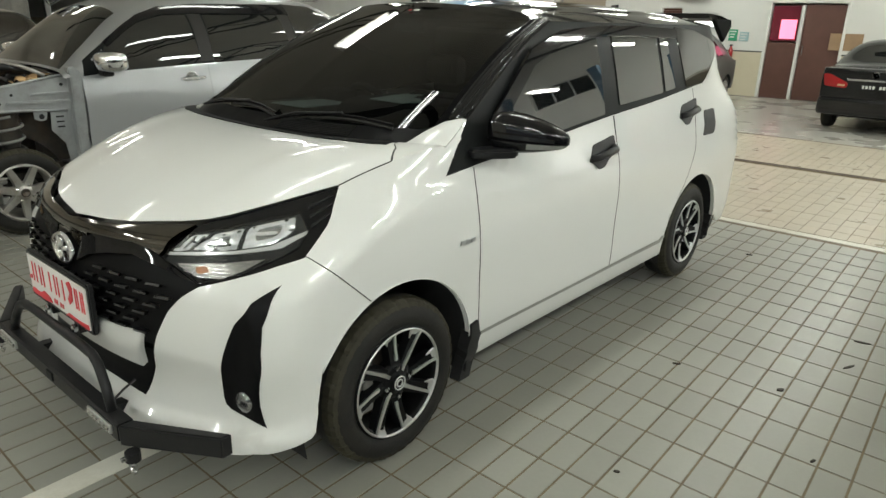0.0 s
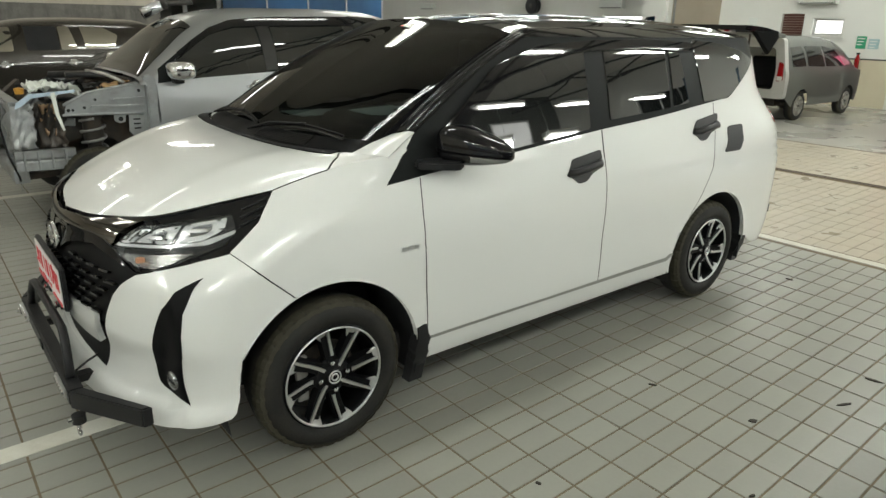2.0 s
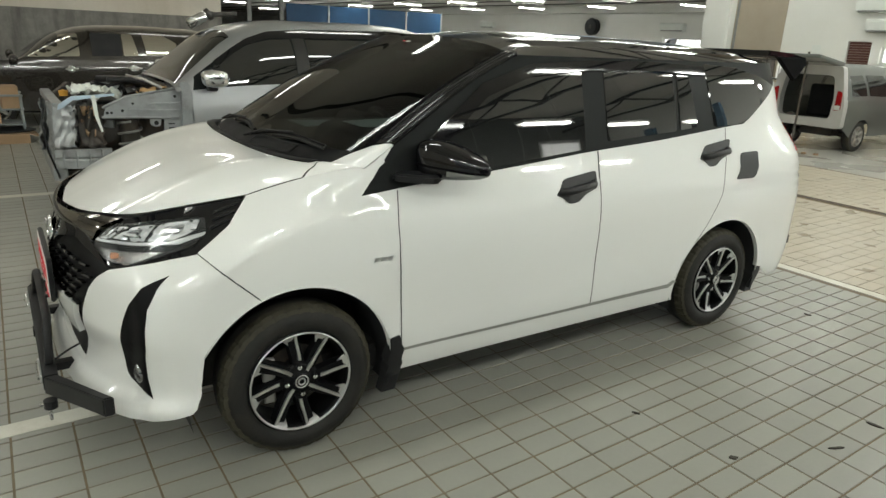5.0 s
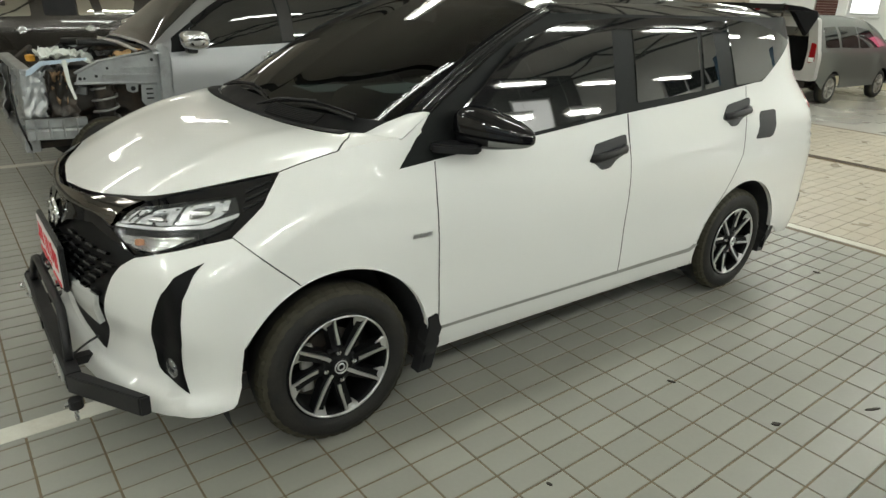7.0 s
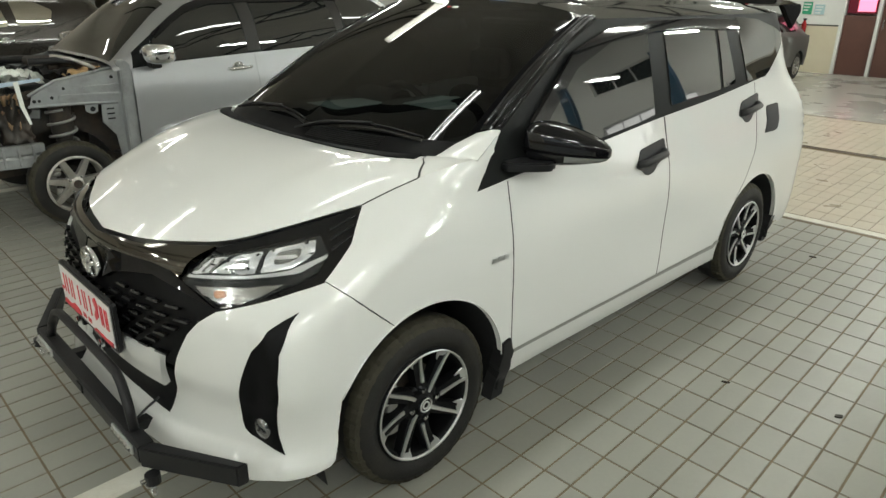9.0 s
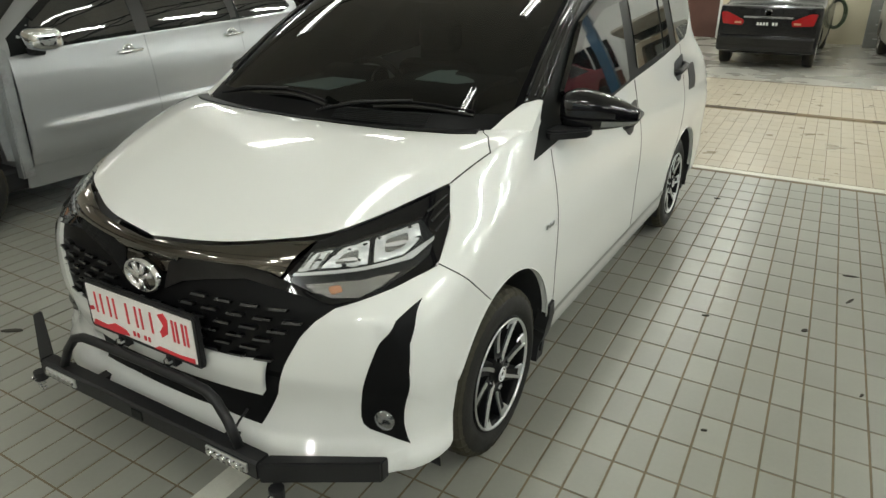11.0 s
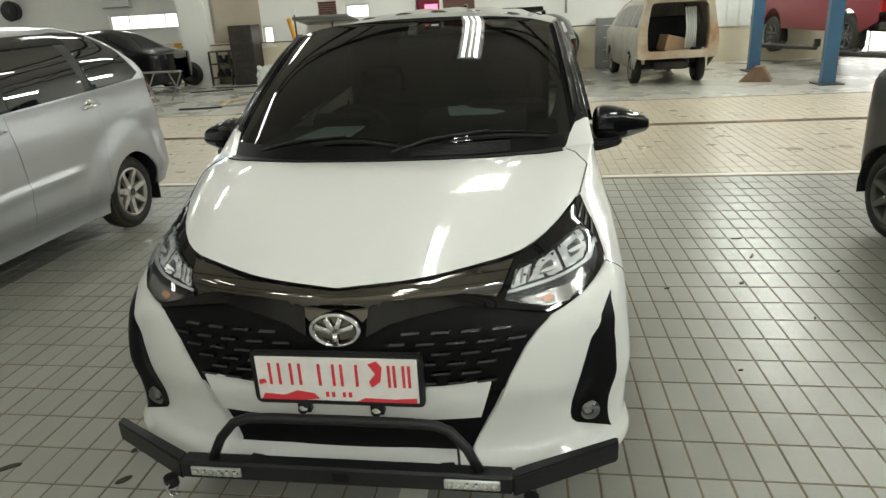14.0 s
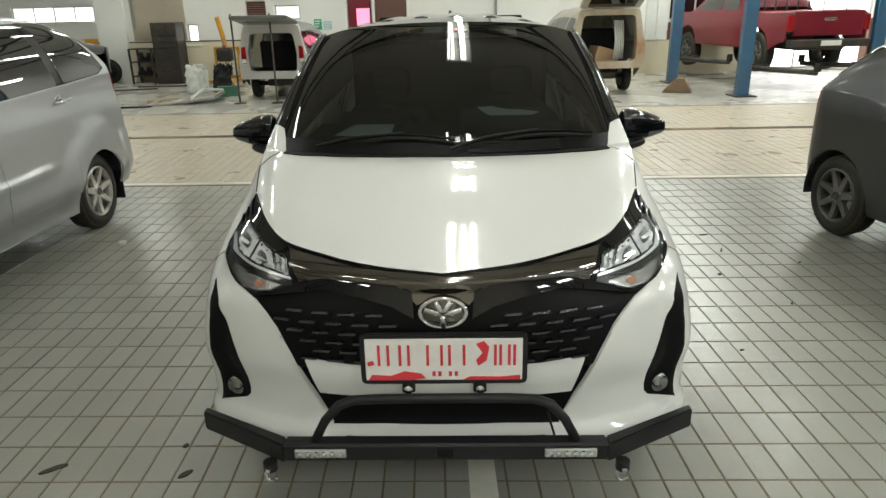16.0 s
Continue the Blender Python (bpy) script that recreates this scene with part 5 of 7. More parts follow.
# bolt-on guard bar in front of the bumper
guard = part("guard_bar", prism([(-0.078, 0.318), (-0.078, 0.366), (-0.070, 0.372), (-0.03, 0.372), (-0.03, 0.318)], "x", -0.50, 0.50, 0.004), SATIN_BLACK, car, "black steel guard bar on the bumper")
for sg in (-1, 1):
    bm = bmesh.new()
    pts = [(0.50, -0.078), (0.80, 0.075), (0.80, 0.110), (0.50, -0.03)]
    vs = [bm.verts.new((sg * x, y, z + (0.022 if x > 0.6 else 0))) for z in (0.305, 0.372) for x, y in pts]
    for f in ((0, 1, 2, 3), (7, 6, 5, 4), (0, 4, 5, 1), (1, 5, 6, 2), (2, 6, 7, 3), (3, 7, 4, 0)):
        bm.faces.new([vs[i] for i in f])
    bmesh.ops.recalc_face_normals(bm, faces=bm.faces)
    bmesh.ops.bevel(bm, geom=list(bm.edges), offset=0.005, segments=2, affect="EDGES")
    part("wing", bm, SATIN_BLACK, guard)
    ho = part("tow_shackle", lathe([(0.0, 0.0), (0.0, 0.022), (-0.03, 0.022), (-0.034, 0.0)], (sg * 0.55, -0.065, 0.305), "z", 14, 1), SATIN_BLACK, guard)
    part("hook", tube([(sg * 0.55 + 0.018 * math.cos(a), -0.068, 0.255 + 0.022 * math.sin(a)) for a in span(0.3, 2 * math.pi - 0.3, 14)], 0.006, 6), CHROME, ho, "", True)
    part("bolt", lathe([(0, 0.008), (-0.03, 0.008), (-0.032, 0.0)], (sg * 0.55, -0.068, 0.29), "y", 10, 1), CHROME, ho)
    led = part("light_bar", box(sg * 0.385 - 0.08, sg * 0.385 + 0.08, -0.086, -0.076, 0.330, 0.360, 0.004), MACHINED, guard, "slim clear lamp bar")
    for k in range(6):
        part("led", lathe([(0, 0.011), (-0.006, 0.010), (-0.009, 0.0)], (sg * 0.385 - 0.062 + k * 0.025, -0.086, 0.345), "y", 10, 1), CHROME, led)
    part("stay", box(sg * 0.30 - 0.02, sg * 0.30 + 0.02, -0.04, 0.14, 0.30, 0.33), SATIN_BLACK, guard)
loop = [(x, y, z + 0.028 * ease(0.37, 0.45, z)) for x, y, z in ((-0.405, -0.05, 0.37), (-0.37, -0.045, 0.42), (-0.325, -0.04, 0.462), (-0.28, -0.036, 0.478), (-0.2, -0.036, 0.482), (0, -0.036, 0.483), (0.2, -0.036, 0.482), (0.28, -0.036, 0.478), (0.325, -0.04, 0.462), (0.37, -0.045, 0.42), (0.405, -0.05, 0.37))]
part("loop", tube(loop, 0.015, 12), SATIN_BLACK, guard, "", True)
part("wire", tube([(0.33, 0.06, 0.40), (0.335, 0.02, 0.385), (0.345, -0.03, 0.36)], 0.004, 6), SATIN_BLACK, guard)
part("logo_plate", box(-0.025, 0.025, -0.083, -0.077, 0.328, 0.360, 0.003), PILLAR, guard)

# inside the white car, seen through the tinted screen
part("dashboard", prism(rounded([(1.0, 0.80), (1.02, 1.05), (1.14, 1.095), (1.60, 1.10), (1.70, 1.0), (1.66, 0.75)], 0.04, 3), "x", -0.64, 0.64, 0.01), CABIN_BLACK, car)
part("dashboard_bulge", prism(rounded([(1.10, 1.07), (1.14, 1.16), (1.22, 1.18), (1.50, 1.18), (1.58, 1.07)], 0.03, 3), "x", 0.06, 0.50, 0.012), CABIN_BLACK, car)
part("instrument_hood", prism(rounded([(1.46, 1.07), (1.50, 1.15), (1.60, 1.16), (1.64, 1.05)], 0.03, 3), "x", -0.52, -0.22, 0.01), CABIN_BLACK, car)
for sg in (-1, 1):
    st = part("front_seat", box(sg * 0.36 - 0.24, sg * 0.36 + 0.24, 2.2, 2.36, 0.5, 1.10, 0.06), CABIN_BLACK, car)
    part("headrest", box(sg * 0.36 - 0.13, sg * 0.36 + 0.13, 2.26, 2.37, 1.14, 1.31, 0.05), CABIN_BLACK, st)
# added board, no seat: hides the bright white shell behind the front seats
part("cabin_blind", box(-0.60, 0.60, 2.46, 2.56, 0.45, 1.46, 0.03), CABIN_BLACK, car)
part("inner_mirror", box(-0.10, 0.10, 1.62, 1.65, 1.44, 1.49, 0.012), SATIN_BLACK, car)
sk_ = part("screen_sticker", patch_strip(0.085, 0.90, 0.016, 0.006), PAPER, car, "small white and red sticker on the screen")
part("red_end", patch_strip(0.047, 0.90, 0.007, 0.006), PLATE_RED, sk_)
part("steering_wheel", tube([(-0.36 + 0.17 * math.cos(a), 1.72 - 0.06 * math.sin(a), 1.02 + 0.15 * math.sin(a)) for a in span(0, 2 * math.pi, 30)], 0.016, 8), SATIN_BLACK, car, "", True)
tagged(finish("card", prism([(-0.50, 1.20), (-0.44, 1.56), (-0.26, 1.62), (-0.255, 1.20)], "z", 1.1015, 1.106), TEAL_CARD), "pale teal card lying on the dashboard", "card")
tagged(finish("card", prism([(0.145, 1.47), (0.18, 1.46), (0.20, 1.495), (0.225, 1.49), (0.235, 1.44), (0.28, 1.37), (0.33, 1.36), (0.40, 1.30), (0.415, 1.27), (0.377, 1.20), (0.19, 1.205), (0.16, 1.35)], "z", 1.1805, 1.184), TEAL_CARD), "torn pale teal card lying on the dashboard", "card")



# ---- the other cars: one way of building, different outlines ----
class Shape:
    """A car's skin: width by height, rounded nose and tail, and a top line along its length."""

    def __init__(self, half, length, belt, top, nose=0.0, cap=0.45, tail_cap=0.4, lean=0.22, k=3.4, tail_lean=0.12):
        self.half, self.length, self.belt, self.top = half, length, belt, top
        self.nose, self.cap, self.tail_cap, self.lean, self.k, self.tail_lean = nose, cap, tail_cap, lean, k, tail_lean

    def width(self, z):
        h = self.half
        return h * (0.955 + 0.045 * ease(0.2, 0.5, z) - 0.05 * ease(0.8, 1.15, z))

    def side(self, y, z):
        b, t = self.belt(y), self.top(y)
        w = self.width(min(z, b))
        if z > b:
            r = min((z - b) / max(t - b, 0.02), 1.0)
            w = (w - self.lean * max(z - b, 0)) * max(1 - r ** self.k, 0.0) ** (1 / self.k)
        end = self.length - self.tail_lean * max(z - 0.9, 0)
        if y < self.nose + self.cap:
            r = min((self.nose + self.cap - y) / self.cap, 1.0)
            w *= max(1 - r ** 2.4, 0) ** (1 / 2.4)
        if y > end - self.tail_cap:
            r = min((y - end + self.tail_cap) / self.tail_cap, 1.0)
            w *= max(1 - r ** 3.2, 0) ** (1 / 3.2)
        return (w, y, z)

    def over(self, u, y):
        """From one edge of the upper body (u -1) over the top to the other."""
        b, t = self.belt(y), self.top(y)
        a = (1 - abs(u)) * math.pi / 2
        z = b + (t - b) * math.sin(a) ** (2 / self.k)
        w = self.side(y, b)[0] - self.lean * (z - b) * (1 if self.side(y, b)[0] > 0.2 else 0)
        return (math.copysign(max(w, 0) * math.cos(a) ** (2 / self.k), u) if abs(u) > 1e-6 else 0.0, y, z)


def lower_body(sh, parent, paint, y0, y1, axles, r=0.34, bottom=0.24, name="body", mirror=(False, True)):
    poly = [(y0, 0.36), (y0, 0.55)] + [(y, sh.belt(y)) for y in span(y0, y1, 24)] + [(y1, 0.5), (y1 - 0.03, 0.33)]
    for a in sorted(axles, reverse=True):
        if y0 < a - r and a + r < y1:
            poly += [(a + r + 0.02, bottom)] + arc(a, 0.29, r, -5, 185, 16) + [(a - r - 0.02, bottom)]
        elif y0 < a + r < y1:
            poly += [(a + r + 0.02, bottom)] + [p for p in arc(a, 0.29, r, -5, 185, 24) if p[0] > y0 + 0.002]
            poly = [p for p in poly if not (p[0] == y0 and p[1] < 0.6)]
    return [patch(name, dense(poly, 0.06), sh.side, paint, parent, depth=0.03, step=0.09, inside=(0, (y0 + y1) / 2, 0.7), mirror=m) for m in mirror]


def upper_body(sh, parent, paint, y0, y1, n=40, name="roof"):
    ys = [y0 + (y1 - y0) * (0.5 - 0.5 * math.cos(math.pi * i / n)) for i in range(n + 1)]
    us = [-1 + i / 14 for i in range(29)]
    return grid_mesh(name, sh.over, us, ys, paint, parent)


def side_patches(sh, parent, table, material, off=0.004, mirror=(False, True), rad=0.03, names=None):
    for name, poly in table:
        for m in mirror:
            patch(name, rounded(dense(poly, 0.25), rad, 3), sh.side, material, parent, off=off, depth=0.012, step=0.09, mirror=m)


def top_patch(sh, parent, name, y0, y1, edge0, edge1, material, off=0.004):
    poly = dense([(-edge0, y0), (edge0, y0), (edge1, y1), (-edge1, y1)], 0.08)
    patch(name, poly, lambda u, y: sh.over(u, y), material, parent, off=off, depth=0.01, step=0.08, inside=(0, (y0 + y1) / 2, 0.6))


def small_handle(parent, sh, y, z, sg, material):
    x = sg * (sh.side(y, z)[0])
    c = part("handle_cup", lathe([(0.001, 0.0), (0.001, 0.045), (0.005, 0.05), (0.0, 0.054)], (x, y - 0.01, z), "x", 20, sg, False), material, parent, "", True)
    part("handle", tube([(x, y - 0.10, z), (x + sg * 0.022, y - 0.085, z), (x + sg * 0.024, y, z + 0.004), (x + sg * 0.022, y + 0.085, z + 0.008), (x, y + 0.10, z + 0.008)], 0.014, 8), material, c, "", True)


# silver MPV with its front end taken off
class FlaredShape(Shape):
    """Adds a flared rear arch, a crease along the doors and a tucked sill."""

    def side(self, y, z):
        w, y, z = Shape.side(self, y, z)
        d = math.hypot(y - 3.39, z - 0.30)
        flare = 0.028 * ease(0.62, 0.40, d) * (1 - ease(0.95, 1.1, z)) if d < 0.62 else 0.0
        line = 0.600 + 0.035 * (y - 1.3) / 1.5
        crease = 0.016 * math.exp(-((z - line) / (0.024 if z > line else 0.05)) ** 2) * ease(1.3, 1.5, y) * (1 - ease(2.6, 2.95, y))
        tuck = 0.035 * (1 - ease(0.24, 0.46, z))
        waist = 0.005 * math.exp(-((z - 0.80) / 0.12) ** 2)
        bumper = 0.018 * ease(3.72, 3.80, y) * math.exp(-((z - 0.55) / 0.16) ** 4)
        return (max(w + flare + crease - tuck - waist + bumper, 0.0) if w > 0.3 else w, y, z)


sil = FlaredShape(0.83, 4.02, curve([0.4, 1.25, 2.15, 2.76, 3.69, 4.02], [1.03, 1.06, 1.115, 1.14, 1.185, 1.19]),
            curve([0.75, 1.1, 1.3, 1.62, 2.05, 2.6, 3.2, 3.6, 3.84, 4.02], [1.03, 1.10, 1.28, 1.53, 1.635, 1.655, 1.655, 1.605, 1.43, 1.17]), lean=0.20, tail_cap=0.17, tail_lean=0.10)
silver = thing("parked_car", "silver MPV with its bonnet, bumper and wings taken off", "car", at=pose(-3.63, 0.02, 0))
SIL_R = 0.345
sd = [(1.235, 0.375), (1.24, 0.7), (1.25, 1.06)] + [(y, sil.belt(y)) for y in span(1.3, 2.22, 6)] + [(2.24, 0.7), (2.235, 0.375)]
sr = [(2.243, 0.375), (2.25, 0.7)] + [(y, sil.belt(y)) for y in span(2.23, 3.15, 6)] + [(3.155, 0.9), (3.065, 0.66), (3.040, 0.5), (3.048, 0.375)]
sq = [(3.16, 1.16)] + [(y, sil.belt(y)) for y in span(3.2, 3.97, 7)] + [(3.995, 1.0), (4.015, 0.7), (4.0, 0.45), (3.93, 0.3), (3.75, 0.28)] + arc(3.39, 0.29, SIL_R, 0, 165, 22) + [(3.046, 0.5), (3.071, 0.66), (3.161, 0.9)]
for m in (False, True):
    patch("front_door", dense(sd, 0.04), sil.side, SILVER, silver, mirror=m, step=0.02)
    patch("rear_door", dense(sr, 0.04), sil.side, SILVER, silver, mirror=m, step=0.02)
    patch("quarter_panel", dense(sq, 0.04), sil.side, SILVER, silver, mirror=m, step=0.025)
    patch("sill", dense([(1.2, 0.22), (1.2, 0.36), (1.24, 0.368), (3.035, 0.368), (3.045, 0.22)], 0.1), sil.side, SILVER, silver, off=0.0, mirror=m, step=0.08)
    sg = -1 if m else 1
    for y, z in ((2.08, 1.012), (3.07, 1.05)):
        small_handle(silver, sil, y, z, sg, CHROME)
    bm = bmesh.new()
    bmesh.ops.create_uvsphere(bm, u_segments=24, v_segments=14, radius=1)
    for v in bm.verts:
        x, y, z = v.co
        v.co = Vector((sg * (0.925 + 0.105 * math.copysign(abs(x) ** 0.55, x)), 1.40 + 0.105 * y, 1.165 + 0.070 * math.copysign(abs(z) ** 0.5, z)))
    bmesh.ops.recalc_face_normals(bm, faces=bm.faces)
    mm = part("door_mirror", bm, CHROME, silver, "chrome capped door mirror", True)
    part("mirror_foot", box(sg * 0.83 - 0.05, sg * 0.83 + 0.05, 1.36, 1.44, 1.06, 1.12, 0.015), SATIN_BLACK, mm)
    patch("tail_lamp", dense([(3.87, 1.18), (3.965, 1.18), (3.985, 1.0), (3.995, 0.83), (3.955, 0.83), (3.925, 1.0)], 0.05), sil.side, RED_LENS, silver, off=0.006, depth=0.01, mirror=m, step=0.05)
    crown = [(1.255, 1.064), (1.275, 1.165), (1.443, 1.280), (1.608, 1.388), (1.756, 1.470), (1.943, 1.530), (2.25, 1.560), (3.0, 1.575)]
    patch("window_surround", dense(crown + [(3.43, 1.578), (3.64, 1.44), (3.785, 1.235), (3.69, 1.193), (3.15, 1.163), (2.76, 1.147), (2.15, 1.122), (1.6, 1.095)], 0.06), sil.side, PILLAR, silver, off=0.004, depth=0.008, mirror=m, step=0.06, label="black window frames")
    patch("rain_visor", dense([(1.45, 1.282)] + crown[3:] + [(3.12, 1.576), (3.12, 1.50), (2.9, 1.505), (2.2, 1.492), (1.95, 1.480), (1.74, 1.425), (1.60, 1.345), (1.47, 1.255)], 0.06), sil.side, PILLAR_GLOSS, silver, off=0.018, depth=0.010, mirror=m, step=0.05, label="smoked plastic rain visor")
upper_body(sil, silver, SILVER, 1.12, 4.0)
side_patches(sil, silver, [("front_door_window", [(1.42, 1.092), (1.435, 1.245), (1.62, 1.375), (1.80, 1.475), (2.13, 1.535), (2.17, 1.128)]), ("rear_door_window", [(2.28, 1.545), (2.98, 1.555), (3.07, 1.16), (2.28, 1.13)]),
                           ("quarter_window", [(3.10, 1.59), (3.42, 1.575), (3.62, 1.43), (3.76, 1.24), (3.68, 1.20), (3.16, 1.172)])], TINT, off=0.010)
for y, foot in ((2.215, 1.137), (3.06, 1.172)):
    for m in (False, True):
        patch("pillar_trim", dense([(y - 0.045, foot), (y - 0.06, 1.552), (y + 0.045, 1.558), (y + 0.07, foot + 0.008)], 0.1), sil.side, PILLAR_GREY, silver, off=0.007, depth=0.006, mirror=m, step=0.05)
top_patch(sil, silver, "windscreen", 1.14, 1.64, 0.57, 0.40, TINT)
for m in (-1, 1):
    part("wheel_housing", box(m * 0.36 - 0.22, m * 0.36 + 0.22, 3.00, 3.80, 0.22, 0.74), DARK_INSIDE, silver)
    part("arch_liner", box(m * 0.67 - 0.11, m * 0.67 + 0.11, 3.02, 3.745, 0.64, 0.72), DARK_INSIDE, silver)
    part("bumper_liner", box(m * 0.65 - 0.14, m * 0.65 + 0.14, 3.742, 3.775, 0.38, 0.70), DARK_INSIDE, silver)
    part("mud_flap", box(m * 0.72 - 0.08, m * 0.72 + 0.08, 3.735, 3.75, 0.15, 0.40, 0.004), SATIN_BLACK, silver)
    for y in (0.77, 3.39):
        wheel(silver, m * 0.79, y, 0.30, m, 0.30, 0.19, 0.18, "seven", 0.2)
part("underbody", box(-0.70, 0.70, 1.0, 3.8, 0.20, 0.36, 0.03), DARK_INSIDE, silver)
part("floor_pan", box(-0.74, 0.74, 1.22, 3.85, 0.34, 0.42), DARK_INSIDE, silver)
part("firewall", box(-0.76, 0.76, 1.18, 1.22, 0.36, 1.06), BARE_METAL, silver)
part("tailgate", prism([(3.86, 0.35), (3.93, 1.2), (3.99, 1.0), (4.01, 0.5)], "x", -0.6, 0.6, 0.01), SILVER, silver)


def rail(points, w, h, material, name, parent, label=""):
    """A folded sheet member along points."""
    bm = bmesh.new()
    rows = []
    for p in points:
        x, y, z = p
        rows.append([bm.verts.new((x + a * w / 2, y, z + b * h / 2)) for a, b in ((-1, -1), (1, -1), (1, -0.2), (0.6, 0), (1, 0.2), (1, 1), (-1, 1))])
    for p, q in zip(rows, rows[1:]):
        for i in range(len(p)):
            j = (i + 1) % len(p)
            bm.faces.new((p[i], p[j], q[j], q[i]))
    bm.faces.new(rows[0])
    bm.faces.new(rows[-1])
    bmesh.ops.recalc_face_normals(bm, faces=bm.faces)
    return part(name, bm, material, parent, label)


rng = random.Random(11)
for sg in (-1, 1):
    part("apron_panel", prism([(0.60, 0.924), (0.75, 1.005), (1.13, 1.07), (1.21, 1.05), (1.20, 0.76), (1.135, 0.737), (1.14, 0.833), (0.58, 0.854)], "x", sg * 0.722, sg * 0.730, 0.003), BARE_METAL, silver, "bare metal apron sheet")
    for outline in ([(0.915, 0.944), (0.93, 0.960), (1.165, 0.964), (1.175, 0.946)], [(0.755, 0.892), (0.77, 0.915), (1.19, 0.902), (1.20, 0.876)]):
        part("pressing", prism(rounded(outline, 0.007, 3), "x", sg * 0.726, sg * 0.746, 0.004), BARE_METAL, silver)
    part("apron_edge", tube([(sg * 0.728, 0.58, 0.925), (sg * 0.728, 0.75, 1.008), (sg * 0.728, 1.13, 1.074)], 0.011, 8), BARE_METAL, silver, "", True)
    part("apron_edge", tube([(sg * 0.728, 0.57, 0.852), (sg * 0.728, 0.86, 0.846), (sg * 0.728, 1.14, 0.832)], 0.010, 8), BARE_METAL, silver, "", True)
    part("bracket", prism(rounded([(0.92, 0.785), (0.92, 0.845), (1.01, 0.845), (1.0, 0.775), (0.96, 0.765)], 0.012, 3), "x", sg * 0.715, sg * 0.722, 0.002), BARE_METAL, silver)
    lower = part("lower_apron", prism([(1.02, 0.70), (1.03, 0.838), (1.20, 0.832), (1.20, 0.40), (1.12, 0.42), (1.10, 0.60)], "x", sg * 0.712, sg * 0.720, 0.003), BARE_METAL, silver)
    for k in range(3):
        part("slot", box(sg * 0.722 - 0.004, sg * 0.722 + 0.004, 1.06, 1.11, 0.715 + k * 0.035, 0.725 + k * 0.035, 0.002), DARK_INSIDE, lower)
    for y, z, r in ((0.61, 0.885, 0.010), (0.64, 0.885, 0.008), (0.72, 0.90, 0.009), (0.965, 0.80, 0.016), (1.12, 1.01, 0.010), (0.80, 0.955, 0.008)):
        part("hole", lathe([(0, 0.0), (0, r), (0.002, r + 0.002)], (sg * 0.7305, y, z), "x", 12, sg), DARK_INSIDE, silver)
    part("inner_apron", prism([(0.62, 0.52), (0.50, 0.80), (0.48, 0.92), (1.2, 0.98), (1.2, 0.45), (1.12, 0.45)] + arc(0.77, 0.30, 0.36, 15, 130, 10), "x", sg * 0.52, sg * 0.54, 0.004), GREASY, silver)
    rail([(sg * 0.70, 0.22, 0.54), (sg * 0.715, 0.42, 0.535), (sg * 0.70, 0.62, 0.53)], 0.05, 0.15, BARE_METAL, "side_member", silver)
    for k in range(4):
        part("rib", box(sg * 0.735 - 0.008, sg * 0.735 + 0.008, 0.27 + k * 0.09, 0.285 + k * 0.09, 0.47, 0.605, 0.004), BARE_METAL, silver)
    rail([(sg * 0.50, 0.25, 0.42), (sg * 0.50, 0.7, 0.44), (sg * 0.48, 1.2, 0.36)], 0.09, 0.12, GREASY, "side_member", silver)
    st = part("strut", lathe([(0, 0.05), (0.16, 0.055), (0.2, 0.075), (0.36, 0.07), (0.4, 0.10), (0.42, 0.0)], (sg * 0.62, 0.78, 0.45), "z", 20, 1), GREASY, silver, "dark coil spring strut", True)
    coil = [(sg * 0.62 + 0.085 * math.cos(t), 0.78 + 0.085 * math.sin(t), 0.56 + 0.042 * t / math.pi) for t in span(0, 12 * math.pi / 2, 60)]
    part("coil_spring", tube(coil, 0.011, 6), CABINET_GREY, st, "", True)
    part("hinge_post", prism([(1.16, 0.3), (1.165, 1.05), (1.15, 1.10), (1.16, 1.125), (1.20, 1.13), (1.245, 1.09), (1.243, 0.3)], "x", sg * 0.715, sg * 0.795, 0.008), BARE_METAL, silver)
    rail([(sg * 0.62, 0.24, 0.32), (sg * 0.64, 0.25, 0.6), (sg * 0.66, 0.28, 0.93)], 0.05, 0.06, BARE_METAL, "radiator_side", silver)
part("crossmember", box(-0.66, 0.66, 0.20, 0.30, 0.36, 0.46, 0.012), BARE_METAL, silver)
part("crossmember", box(-0.66, 0.66, 0.24, 0.32, 0.90, 0.96, 0.012), BARE_METAL, silver)
part("lock_post", box(-0.04, 0.04, 0.24, 0.28, 0.46, 0.92, 0.006), BARE_METAL, silver)
rad = part("radiator", box(-0.48, 0.48, 0.30, 0.36, 0.48, 0.88, 0.01), GREASY, silver)
for k in range(12):
    part("fin", box(-0.46, 0.46, 0.292, 0.30, 0.50 + k * 0.031, 0.508 + k * 0.031), SATIN_BLACK, rad)
eng = part("engine", box(-0.28, 0.30, 0.50, 1.05, 0.45, 0.86, 0.05), GREASY, silver, "greasy engine block in the open bay")
part("cover", box(-0.20, 0.22, 0.55, 0.95, 0.86, 0.93, 0.03), SATIN_BLACK, eng)
for k in range(7):
    a = Vector((rng.uniform(-0.5, 0.5), rng.uniform(0.45, 1.1), rng.uniform(0.86, 1.0)))
    part("hose", tube([a, a + Vector((rng.uniform(-0.2, 0.2), rng.uniform(-0.1, 0.2), 0.08)), a + Vector((rng.uniform(-0.3, 0.3), rng.uniform(-0.2, 0.3), 0.04))], 0.018, 8), SATIN_BLACK, eng, "", True)


